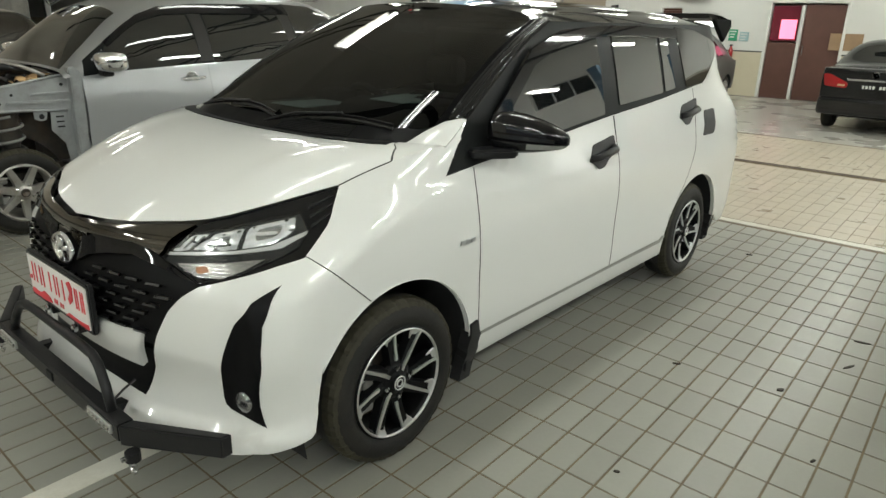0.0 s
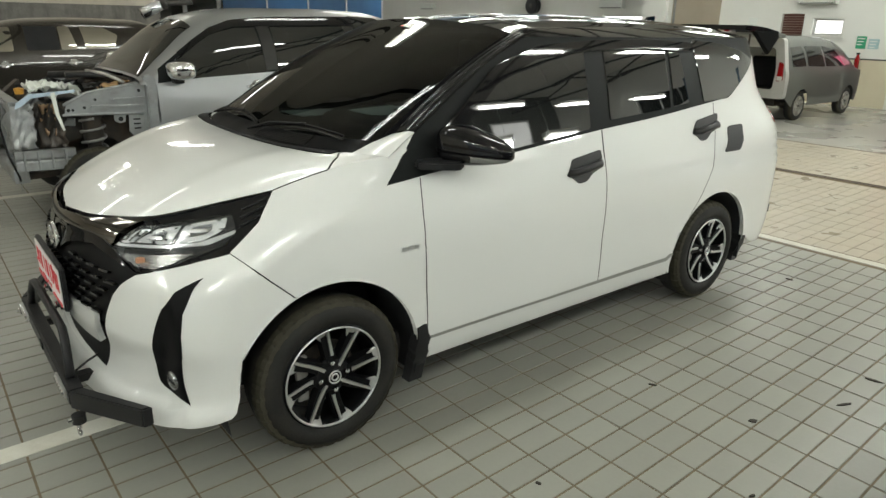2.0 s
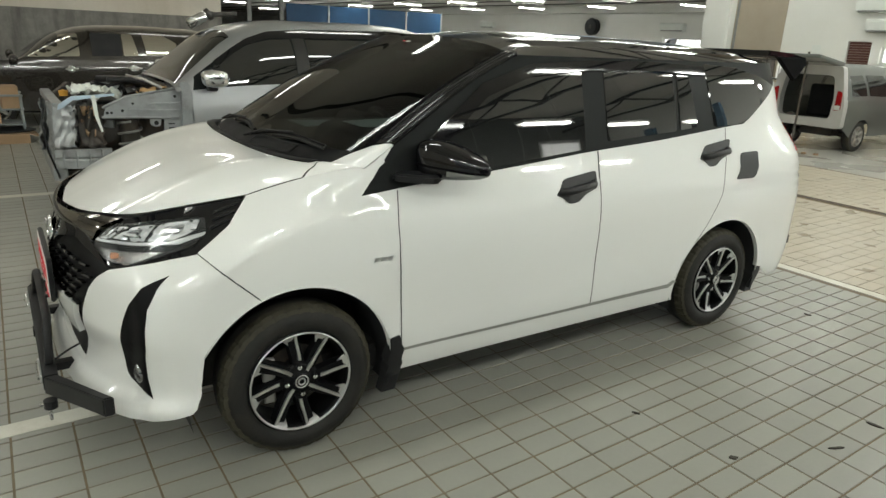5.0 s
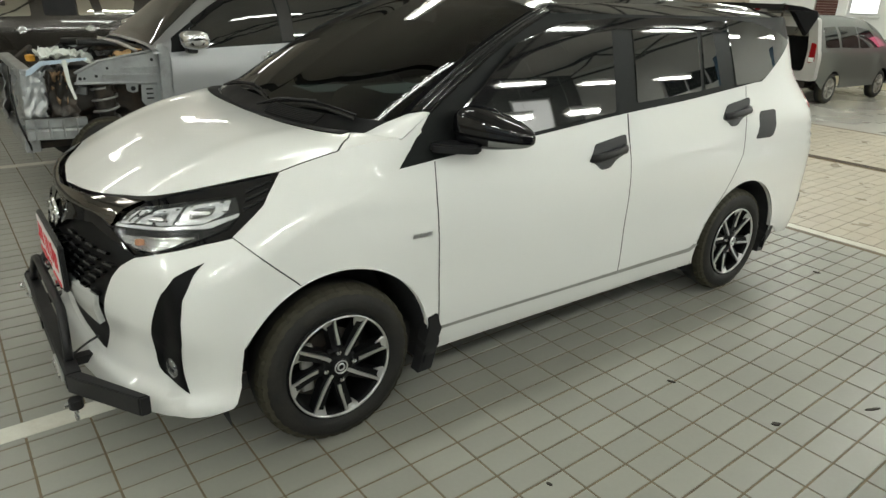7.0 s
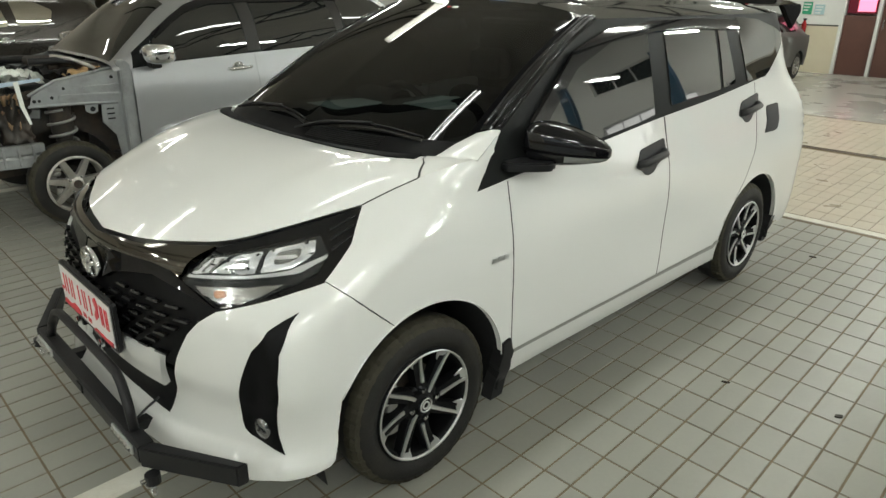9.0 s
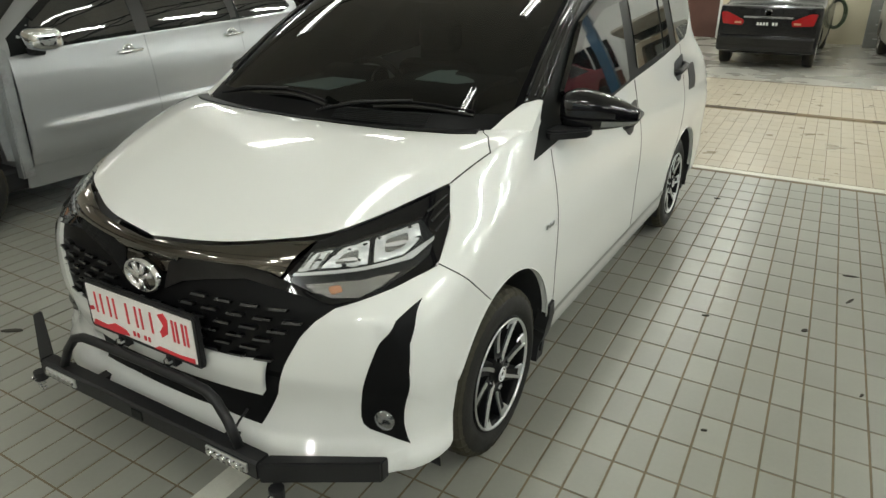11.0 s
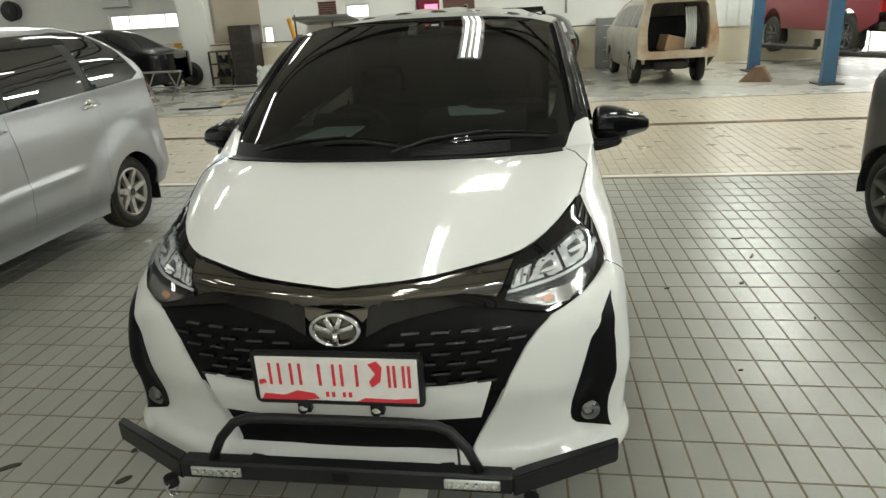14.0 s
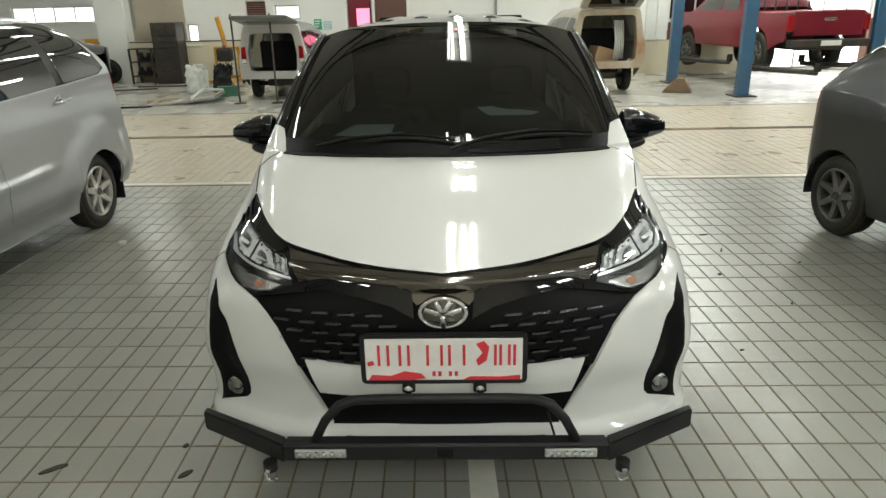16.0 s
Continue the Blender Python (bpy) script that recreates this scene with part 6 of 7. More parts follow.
def crumpled(name, cx, cy, cz, sx, sy, h, material, label, seed, parent=None):
    """A rumpled sheet or cloth."""
    r = random.Random(seed)
    ob = grid_mesh(name, lambda u, v: (cx + sx * u + 0.03 * noise.noise((u * 3 + seed, v * 3, 0)), cy + sy * v + 0.03 * noise.noise((u * 3, v * 3 + seed, 5)),
                   cz + h * noise.noise((u * 2.2 + seed, v * 2.2, seed)) + 0.4 * h * noise.noise((u * 6, v * 6, seed)) - 0.35 * h * (u * u + v * v)), span(-1, 1, 22), span(-1, 1, 22), material, parent)
    s = ob.modifiers.new("thick", "SOLIDIFY")
    s.thickness = 0.006
    return ob if parent else tagged(ob, label, "plastic sheet")


PLASTIC_BLUE = mat("pale_blue_plastic", (0.42, 0.52, 0.62), 0.35, 0, 0.2, 0.1)
crumpled("plastic_sheet", -3.12, 0.52, 1.075, 0.17, 0.11, 0.06, PAPER, "crumpled pale plastic sheet lying over the engine bay", 3)
crumpled("plastic_sheet", -3.30, 0.66, 1.03, 0.15, 0.12, 0.07, PAPER, "crumpled white paper wrapping over the engine bay", 8)
tagged(finish("plastic_strip", prism([(0.29, 0.915), (0.30, 0.955), (0.39, 1.015), (0.69, 1.035), (0.69, 1.018), (0.40, 0.985), (0.33, 0.93)], "x", -2.90, -2.885, 0.003), PLASTIC_BLUE), "pale blue plastic strip draped over the apron", "strip")
tagged(finish("masking_tape", prism([(0.525, 1.02), (0.555, 1.025), (0.565, 0.86), (0.59, 0.745), (0.575, 0.74), (0.54, 0.86)], "x", -2.884, -2.880), PAPER), "hanging strip of pale masking tape", "tape")
tagged(finish("bulb_holder", lathe([(0, 0.0), (0, 0.03), (0.04, 0.035), (0.05, 0.0)], (-3.10, 0.36, 1.0), "z", 12, 1), YELLOW), "small orange plastic lamp part in the bay", "part")
hn = thing("wiring_bundle", "dark wiper linkage, hoses and wiring heaped on the engine bay", "wiring")
for k, (x0, y0, x1, y1, r) in enumerate(((-2.98, 0.66, -3.05, 1.08, 0.022), (-3.10, 0.68, -3.02, 1.10, 0.028), (-3.25, 0.72, -3.10, 1.12, 0.024), (-3.42, 0.74, -3.20, 1.10, 0.03), (-3.65, 0.80, -3.40, 1.10, 0.026), (-3.05, 0.80, -3.30, 1.02, 0.02), (-3.9, 0.7, -3.6, 1.0, 0.03))):
    part("linkage", tube([(x0, y0, 1.135 - 0.01 * k), (x0 * 0.6 + x1 * 0.4 + 0.03, y0 * 0.6 + y1 * 0.4, 1.135 - 0.008 * k), (x1, y1, 1.075)], r, 8), GREASY if k % 2 else SATIN_BLACK, hn, "", True)
part("pipe", tube([(-3.0, 0.80, 1.165), (-2.97, 0.92, 1.14), (-2.93, 1.0, 1.10), (-2.92, 1.05, 1.07)], 0.013, 8), ALLOY, hn, "bent bare metal pipe", True)
part("cable", tube([(-2.92, 0.20, 0.93), (-2.90, 0.18, 0.80), (-2.91, 0.20, 0.60), (-2.93, 0.25, 0.42), (-3.0, 0.26, 0.36)], 0.008, 6), SATIN_BLACK, hn, "", True)
for k in range(18):
    a = Vector((-4.2 + rng.random() * 1.2, 0.30 + rng.random() * 0.7, 0.66 + rng.random() * 0.34))
    d = Vector((rng.uniform(-1, 1), rng.uniform(-1, 1), rng.uniform(-0.5, 0.5))).normalized() * rng.uniform(0.06, 0.14)
    part("bracket", box(-d.length, d.length, -0.018, 0.018, -0.03, 0.03, 0.005, Matrix.Translation(a) @ d.to_track_quat("X", "Z").to_matrix().to_4x4()), rng.choice([BARE_METAL, GREASY, GREASY, SATIN_BLACK]), hn)


def torn_sheet(name, corner, across, up, depth, material, seed, parent):
    """A dented, torn piece of body metal between a corner and two directions."""
    c, a, b = Vector(corner), Vector(across), Vector(up)
    n = a.cross(b).normalized()
    def at(u, v):
        fold = abs(noise.noise((u * 2.5 + seed, v * 2.5, 1))) + 0.6 * abs(noise.noise((u * 6, v * 6 + seed, 2)))
        return c + a * (u * (1 - 0.25 * abs(noise.noise((v * 5, seed, 0))))) + b * (v * (1 - 0.3 * abs(noise.noise((u * 5, seed, 3))))) + n * (0.7 * depth * (1.4 * fold - 0.4))
    ob = grid_mesh(name, at, span(0, 1, 16), span(0, 1, 16), material, parent)
    s = ob.modifiers.new("thick", "SOLIDIFY")
    s.thickness = 0.004
    return ob


for k, (corner, across, up, depth, m_) in enumerate((
        ((0.46, 0.20, 0.60), (0.27, 0.03, 0.0), (0.0, 0.05, 0.36), 0.07, BARE_METAL), ((0.73, 0.22, 0.62), (-0.02, 0.16, 0.0), (-0.02, 0.02, 0.33), 0.06, BARE_METAL),
        ((-0.70, 0.24, 0.45), (0.40, -0.06, 0.0), (0.0, 0.04, 0.45), 0.07, BARE_METAL), ((0.60, 0.40, 0.60), (0.06, 0.20, 0.0), (0.0, 0.02, 0.34), 0.10, GREASY),
        ((0.56, 0.44, 0.66), (0.02, 0.10, 0.0), (0.06, 0.0, 0.28), 0.09, CARDBOARD), ((0.20, 0.86, 1.02), (0.50, 0.02, 0.0), (0.0, 0.22, 0.06), 0.05, SATIN_BLACK),
        ((-0.45, 0.84, 1.02), (0.60, 0.0, 0.02), (0.0, 0.24, 0.06), 0.05, SATIN_BLACK), ((0.52, 0.86, 1.03), (0.18, 0.05, 0.0), (0.02, 0.16, 0.06), 0.05, FILLER))):
    torn_sheet("torn_panel", corner, across, up, depth, m_, 3.7 * k + 1.3, silver)


def simple_car(name, label, at, sh, paint, axles, windows, y0=0.02, y1=None, screen=None, rear=None, style="seven", wr=0.29, mirrors=None, handles=(), lamps=(), r=0.34, lower=None, glass=TINT):
    c = thing(name, label, "car", at=at)
    y1 = y1 or sh.length - 0.012
    lower_body(sh, c, paint, y0, y1, axles, r)
    upper_body(sh, c, paint, y0, y1)
    side_patches(sh, c, windows, glass)
    if screen:
        top_patch(sh, c, "windscreen", *screen, TINT)
    if rear:
        top_patch(sh, c, "rear_window", *rear, TINT)
    for sg in (-1, 1):
        for a in axles:
            wheel(c, sg * (sh.half - 0.03), a, wr, sg, wr, wr * 0.64, 0.18, style, 0.3)
            bm = bmesh.new()
            rows = [[bm.verts.new((sg * x, a + r * math.cos(radians(t)), 0.29 + r * math.sin(radians(t)))) for t in span(-10, 190, 14)] for x in (0.45, sh.half - 0.02)]
            for i in range(13):
                bm.faces.new((rows[0][i], rows[0][i + 1], rows[1][i + 1], rows[1][i]))
            bm.faces.new(rows[0])
            part("wheel_housing", bm, DARK_INSIDE, c)
        for y, z in handles:
            small_handle(c, sh, y, z, sg, CHROME if paint is BROWN_PAINT else SATIN_BLACK)
        if mirrors:
            y, z = mirrors
            bm = bmesh.new()
            bmesh.ops.create_uvsphere(bm, u_segments=16, v_segments=10, radius=1)
            for v in bm.verts:
                v.co = Vector((sg * (sh.half + 0.10 + 0.10 * v.co.x), y + 0.06 * v.co.y, z + 0.07 * v.co.z))
            part("door_mirror", bm, paint, c, "", True)
        for nm, poly, m_ in lamps:
            patch(nm, dense(poly, 0.05), sh.side, m_, c, off=0.006, depth=0.01, step=0.06, mirror=sg < 0)
    part("underbody", box(-sh.half + 0.12, sh.half - 0.12, axles[0] - 0.3, axles[1] + 0.3, 0.2, 0.36, 0.03), DARK_INSIDE, c)
    return c


# dark brown estate beyond the silver one
brn = Shape(0.86, 4.3, curve([0, 1.2, 4.3], [0.90, 0.985, 1.06]), curve([0, 0.3, 0.9, 1.15, 1.55, 1.95, 2.6, 3.4, 4.0, 4.3], [0.72, 0.88, 0.97, 1.0, 1.30, 1.47, 1.525, 1.52, 1.45, 1.1]))
brown = simple_car("parked_car", "dark brown estate car with chrome door handles", pose(-9.85, -0.89, 0), brn, BROWN_PAINT, (0.8, 3.45),
                   [("front_door_window", [(1.28, 1.03), (1.55, 1.23), (1.75, 1.355), (1.98, 1.385), (1.98, 1.05)]), ("rear_door_window", [(2.60, 1.398), (2.75, 1.40), (2.82, 1.075), (2.60, 1.068)]), ("quarter_window", [(2.90, 1.40), (3.22, 1.39), (3.42, 1.28), (3.35, 1.10), (2.94, 1.085)])],
                   screen=(1.18, 1.72, 0.85, 0.6), mirrors=(1.1, 1.0), handles=((1.85, 0.86), (2.75, 0.88)), glass=MIRROR_FILM)
side_patches(brn, brown, [("lowered_window", [(2.15, 1.395), (2.58, 1.40), (2.58, 1.068), (2.15, 1.06)])], DARK_INSIDE)

# dark grey hatchback on the other side of the free bay
hat = Shape(0.80, 3.66, curve([0, 1.0, 3.66], [0.86, 0.95, 1.03]), curve([0, 0.25, 0.7, 0.9, 1.2, 1.6, 2.2, 2.8, 3.15, 3.4, 3.66], [0.7, 0.85, 0.95, 0.98, 1.2, 1.42, 1.49, 1.475, 1.42, 1.18, 0.75]), tail_lean=0.0, tail_cap=0.35)
simple_car("parked_car", "dark grey hatchback with dusty wheels", pose(3.47, 3.62, 0) @ pose(0, 0, 0, 0, 0, 8) @ pose(0, -3.66, 0), hat, DARK_GREY_PAINT, (0.68, 3.14),
                       [("front_door_window", [(1.05, 1.0), (1.3, 1.2), (1.55, 1.34), (1.95, 1.38), (1.95, 1.02)]), ("rear_door_window", [(2.02, 1.38), (2.6, 1.37), (2.75, 1.25), (2.75, 1.06), (2.02, 1.03)])],
                       screen=(0.95, 1.5, 0.85, 0.6), rear=(3.0, 3.38, 0.55, 0.75), style="dull", wr=0.292, mirrors=(1.05, 1.0), handles=((1.85, 0.88), (2.65, 0.9)), r=0.335,
                       lamps=[("tail_lamp", [(3.56, 0.78), (3.50, 1.0), (3.55, 1.0), (3.62, 0.80)], RED_LENS)])

# black sedan, tail towards the bays
sed = Shape(0.76, 4.4, curve([0, 1.2, 4.4], [0.78, 0.88, 0.94]), curve([0, 0.3, 1.1, 1.4, 2.0, 2.6, 3.1, 3.7, 3.95, 4.3, 4.4], [0.62, 0.78, 0.9, 0.97, 1.28, 1.36, 1.34, 1.02, 0.965, 0.955, 0.9]), tail_lean=0.05, tail_cap=0.3)
sedan = simple_car("parked_car", "black sedan with red tail lamps and chrome boot strip", pose(0.34, 15.55, 0, 0, 0, 180), sed, BLACK_PAINT, (0.85, 3.75),
                   [("front_door_window", [(1.5, 0.92), (1.85, 1.15), (2.3, 1.24), (2.45, 1.24), (2.45, 0.93)]), ("rear_door_window", [(2.52, 0.93), (2.52, 1.24), (2.95, 1.22), (3.3, 1.0), (3.25, 0.94)])],
                   screen=(1.35, 1.95, 0.8, 0.6), rear=(3.15, 3.68, 0.6, 0.8))
part("boot_panel", prism(rounded([(-0.62, 0.30), (-0.70, 0.55), (-0.66, 0.92), (0.66, 0.92), (0.70, 0.55), (0.62, 0.30)], 0.06, 3), "y", 4.33, 4.40, 0.02), BLACK_PAINT, sedan)
part("boot_strip", box(-0.36, 0.36, 4.40, 4.412, 0.775, 0.805, 0.004), CHROME, sedan, "chrome boot strip")
bp = part("number_plate", box(-0.20, 0.20, 4.40, 4.408, 0.64, 0.745, 0.003), BLACK_PAINT, sedan)
for k in range(7):
    if k not in (2,):
        part("plate_mark", box(-0.15 + k * 0.045, -0.12 + k * 0.045, 4.408, 4.411, 0.67, 0.715), PAPER, bp)
for sg in (-1, 1):
    tl = part("tail_lamp", prism(rounded([(sg * 0.34, 0.74), (sg * 0.36, 0.66), (sg * 0.66, 0.68), (sg * 0.70, 0.86), (sg * 0.60, 0.86)], 0.03, 3), "y", 4.37, 4.412, 0.006), RED_LENS, sedan, "red tail lamp")
    part("reversing_lamp", box(sg * 0.43 - 0.05, sg * 0.43 + 0.05, 4.412, 4.416, 0.69, 0.72, 0.002), AMBER, tl)
part("bumper", box(-0.72, 0.72, 4.30, 4.45, 0.26, 0.52, 0.05), BLACK_PAINT, sedan)
part("emblem", lathe([(0, 0.0), (0, 0.04), (0.006, 0.045), (0.0, 0.05)], (0, 4.40, 0.86), "y", 20, 1), CHROME, sedan)


def open_back(name, label, at, half, height, paint, rim_paint, sill, width_open, z_open, gate_angle, extras=True):
    """A tall car seen from behind with its tailgate up and its hold empty."""
    c = thing(name, label, "car", at=at)
    t = height
    outer = rounded([(-half, sill), (-half, 0.9), (-half * 0.93, 1.1), (-half * 0.80, t - 0.03), (half * 0.80, t - 0.03), (half * 0.93, 1.1), (half, 0.9), (half, sill)], 0.07, 4)
    wo = width_open
    inner = rounded([(-wo, z_open[0]), (-wo - 0.02, 1.0), (-wo * 0.92, z_open[1]), (wo * 0.92, z_open[1]), (wo + 0.02, 1.0), (wo, z_open[0])], 0.09, 4)
    bm = bmesh.new()

    def ring(poly, y):
        return [bm.verts.new((x, y, z)) for x, z in poly]
    o0, o1 = ring(outer, 0.0), ring(outer, 0.14)
    es = []
    i0 = ring(inner, 0.0)
    i1 = ring(inner, 0.14)
    for a in (o0, i0):
        for k in range(len(a)):
            es.append(bm.edges.new((a[k], a[(k + 1) % len(a)])))
    bmesh.ops.triangle_fill(bm, use_beauty=True, edges=es)
    for p, q in ((o0, o1), (i0, i1)):
        for k in range(len(p)):
            j = (k + 1) % len(p)
            bm.faces.new((p[k], p[j], q[j], q[k]))
    bmesh.ops.recalc_face_normals(bm, faces=bm.faces)
    part("rear_frame", bm, rim_paint, c)
    # sides and roof run forward
    L = 3.7
    roofline = curve([0, 0.5, 2.0, 2.7, 3.2, 3.7], [t, t + 0.02, t, t - 0.12, 1.0, 0.8])
    sh = Shape(half, L, curve([0, L], [0.98, 0.92]), roofline, nose=-0.4, cap=0.3, tail_cap=0.5, lean=0.26)
    poly = [(0.13, sill)] + [(0.13, 1.02)] + [(y, sh.belt(y)) for y in span(0.2, L - 0.02, 12)] + [(L - 0.02, 0.4), (L - 0.1, 0.26)] + arc(L - 0.75, 0.29, 0.33, 0, 180, 12) + arc(0.80, 0.29, 0.33, 0, 180, 12)
    for m in (False, True):
        patch("side_panel", dense(poly, 0.08), sh.side, paint, c, mirror=m, step=0.12, inside=(0, 1.5, 0.7))
    upper_body(sh, c, paint, 0.12, L - 0.02)
    side_patches(sh, c, [("quarter_window", [(0.3, 1.05), (0.32, 1.40), (0.8, 1.42), (0.85, 1.05)]), ("rear_door_window", [(0.95, 1.05), (0.92, 1.42), (1.6, 1.42), (1.65, 1.03)]), ("front_door_window", [(1.72, 1.03), (1.68, 1.42), (2.2, 1.36), (2.6, 1.03)])], TINT)
    top_patch(sh, c, "windscreen", 2.35, 3.0, 0.6, 0.85, TINT)
    part("load_floor", box(-half + 0.06, half - 0.06, 0.10, 2.0, z_open[0] - 0.10, z_open[0] - 0.05), DARK_INSIDE, c)
    part("seat_back", box(-half + 0.16, half - 0.16, 1.1, 1.25, z_open[0] - 0.05, 1.2, 0.05), DARK_INSIDE, c)
    for sg in (-1, 1):
        for a in (0.80, L - 0.75):
            wheel(c, sg * (half - 0.03), a, 0.29, sg, 0.29, 0.185, 0.18, "seven", 0.5)
    part("axle", tube([(-half + 0.15, 0.80, 0.30), (half - 0.15, 0.80, 0.30)], 0.05, 10), GREASY, c, "", True)
    part("fuel_tank", box(-0.3, 0.35, 0.5, 1.3, 0.26, 0.42, 0.04), GREASY, c)
    g = part("tailgate", box(-half * 0.80, half * 0.80, -0.92, 0.0, -0.03, 0.04, 0.025, pose(0, 0.05, t + 0.0, -gate_angle, 0, 0)), paint, c, "raised tailgate")
    part("rear_window", box(-half * 0.62, half * 0.62, -0.45, -0.08, -0.036, 0.046, 0.0, pose(0, 0.05, t + 0.0, -gate_angle, 0, 0)), TINT, g)
    return c, sh


grey_car, gsh = open_back("parked_car", "grey MPV with raised tailgate and its rear bumper off", pose(-3.50, 11.55, 0) @ Matrix.Scale(0.90, 4), 0.73, 1.60, GREY_PAINT, ALU, 0.46, 0.50, (0.62, 1.40), 8)
for sg in (-1, 1):
    tl = part("tail_lamp", prism(rounded([(sg * 0.56, 0.78), (sg * 0.68, 0.80), (sg * 0.66, 1.12), (sg * 0.57, 1.15)], 0.03, 3), "y", -0.02, 0.05, 0.006), RED_LENS, grey_car, "red and white tail lamp")
    part("lower_lens", box(sg * 0.62 - 0.05, sg * 0.62 + 0.05, -0.025, -0.015, 0.80, 0.88, 0.003), PAPER, tl)
for x, y in ((-0.62, -0.55), (0.10, -0.55)):
    tagged(finish("prop_stand", tube([(-3.5 + x, 11.75 + y, 0.0), (-3.5 + x, 11.75 + y, 1.62)], 0.018, 8), GREASY), "thin dark steel pole propping the raised tailgate", "prop")
    tagged(finish("stand_foot", lathe([(0, 0.0), (0, 0.12), (0.015, 0.11), (0.03, 0.03), (0.03, 0.0)], (-3.5 + x, 11.75 + y, 0.0), "z", 16, 1), GREASY), "round iron foot of the pole", "stand")

wagon, wsh = open_back("parked_car", "cream primed station wagon stripped for body repair", pose(2.88, 11.45, 0, 0, 0, 5), 0.71, 1.60, PRIMER, PATCHED, 0.50, 0.53, (0.63, 1.46), 28)
part("carton", box(-0.22, 0.28, 0.25, 0.6, 0.58, 0.86, 0.01, pose(-0.06, 0, 0.02, 0, 14, 12)), CARDBOARD, wagon)
for k in range(5):
    part("lining", tube([(0.18 + k * 0.05, 0.2 + k * 0.03, 0.66), (0.20 + k * 0.045, 0.2 + k * 0.03, 1.0), (0.17 + k * 0.05, 0.25 + k * 0.03, 1.36)], 0.018, 7), PAPER, wagon, "", True)

# red pickup up on a two-post lift
pick = thing("pickup_truck", "dark red pickup truck raised on a blue lift", "truck", at=pose(6.76, 11.15, 0.42, 0, 0, 9))
ps = Shape(0.80, 4.7, curve([0, 4.7], [1.0, 1.02]), curve([0, 1.55, 1.62, 1.8, 3.0, 3.2, 3.7, 4.1, 4.6, 4.7], [1.06, 1.06, 1.25, 1.62, 1.66, 1.55, 1.08, 1.02, 0.9, 0.7]), nose=-0.5, cap=0.4, tail_cap=0.5, lean=0.2)
poly = [(0.04, 0.55)] + [(y, ps.belt(y)) for y in span(0.04, 4.66, 16)] + [(4.66, 0.5), (4.5, 0.4)] + arc(3.75, 0.36, 0.40, 0, 180, 14) + arc(0.95, 0.36, 0.40, 0, 180, 14)
for m in (False, True):
    patch("side_panel", dense(poly, 0.08), ps.side, RED_PAINT, pick, mirror=m, step=0.12, inside=(0, 2, 0.7))
    patch("bed_rail", dense([(0.04, 1.0), (0.04, 1.05), (1.55, 1.05), (1.55, 1.0)], 0.2), ps.side, RED_PAINT, pick, off=0.01, depth=0.05, mirror=m, step=0.2)
    sg = -1 if m else 1
    part("tail_lamp", box(sg * 0.74 - 0.06, sg * 0.74 + 0.06, -0.02, 0.06, 0.70, 0.98, 0.012), RED_LENS, pick, "red tail lamp")
    for a in (0.95, 3.75):
        wheel(pick, sg * 0.80, a, 0.22 if a > 2 else 0.30, sg, 0.37, 0.21, 0.22, "dull", 0.2)
upper_body(ps, pick, RED_PAINT, 1.58, 4.66)
side_patches(ps, pick, [("rear_door_window", [(1.75, 1.07), (1.85, 1.48), (2.35, 1.53), (2.35, 1.07)]), ("front_door_window", [(2.42, 1.07), (2.42, 1.53), (2.9, 1.5), (3.4, 1.07)])], TINT)
tg = part("tailgate", box(-0.68, 0.68, -0.02, 0.04, 0.62, 1.05, 0.015), RED_PAINT, pick)
part("handle", box(-0.12, 0.12, -0.035, -0.02, 0.88, 0.93, 0.008), CHROME, tg, "chrome handle")
bmp = part("bumper", box(-0.78, 0.78, -0.14, 0.02, 0.42, 0.56, 0.02), GREASY, pick, "dark step bumper")
part("number_plate", box(-0.2, 0.2, -0.148, -0.138, 0.45, 0.54, 0.003), PAPER, bmp)
part("chassis", box(-0.45, 0.45, 0.1, 4.4, 0.36, 0.50, 0.02), GREASY, pick)
part("bed_floor", box(-0.70, 0.70, 0.05, 1.55, 0.62, 0.66), DARK_INSIDE, pick)
hb = part("headboard", box(-0.68, 0.68, 1.48, 1.52, 1.55, 1.60, 0.01), GREASY, pick)
for k in range(6):
    part("bar", tube([(-0.6 + k * 0.24, 1.5, 1.0), (-0.6 + k * 0.24, 1.5, 1.57)], 0.016, 6), GREASY, hb)


def lift_post(x, y, material, label, h=3.4, brown=False):
    p = thing("lift_post", label, "car lift", "lift posts", Matrix.Translation((x, y, 0)))
    part("column", prism([(-0.11, -0.07), (-0.11, 0.07), (0.11, 0.07), (0.11, 0.045), (-0.07, 0.045), (-0.07, -0.045), (0.11, -0.045), (0.11, -0.07)], "z", 0.02, h), material, p)
    part("base_plate", box(-0.2, 0.2, -0.24, 0.24, 0.0, 0.02, 0.004), GREASY, p)
    part("carriage", box(-0.05, 0.12, -0.044, 0.044, 0.45, 0.95, 0.01), GREASY, p)
    for s in (-1, 1):
        a = part("arm", tube([(0.10, 0.0, 0.50), (0.55, s * 0.45, 0.48), (0.85, s * 0.95, 0.48)], 0.045, 8), GREASY, p, "", True)
        part("pad", lathe([(0, 0.0), (0, 0.06), (0.14, 0.055), (0.14, 0.0)], (0.85, s * 0.95, 0.50), "z", 14, 1), RUBBER, a)
    return p


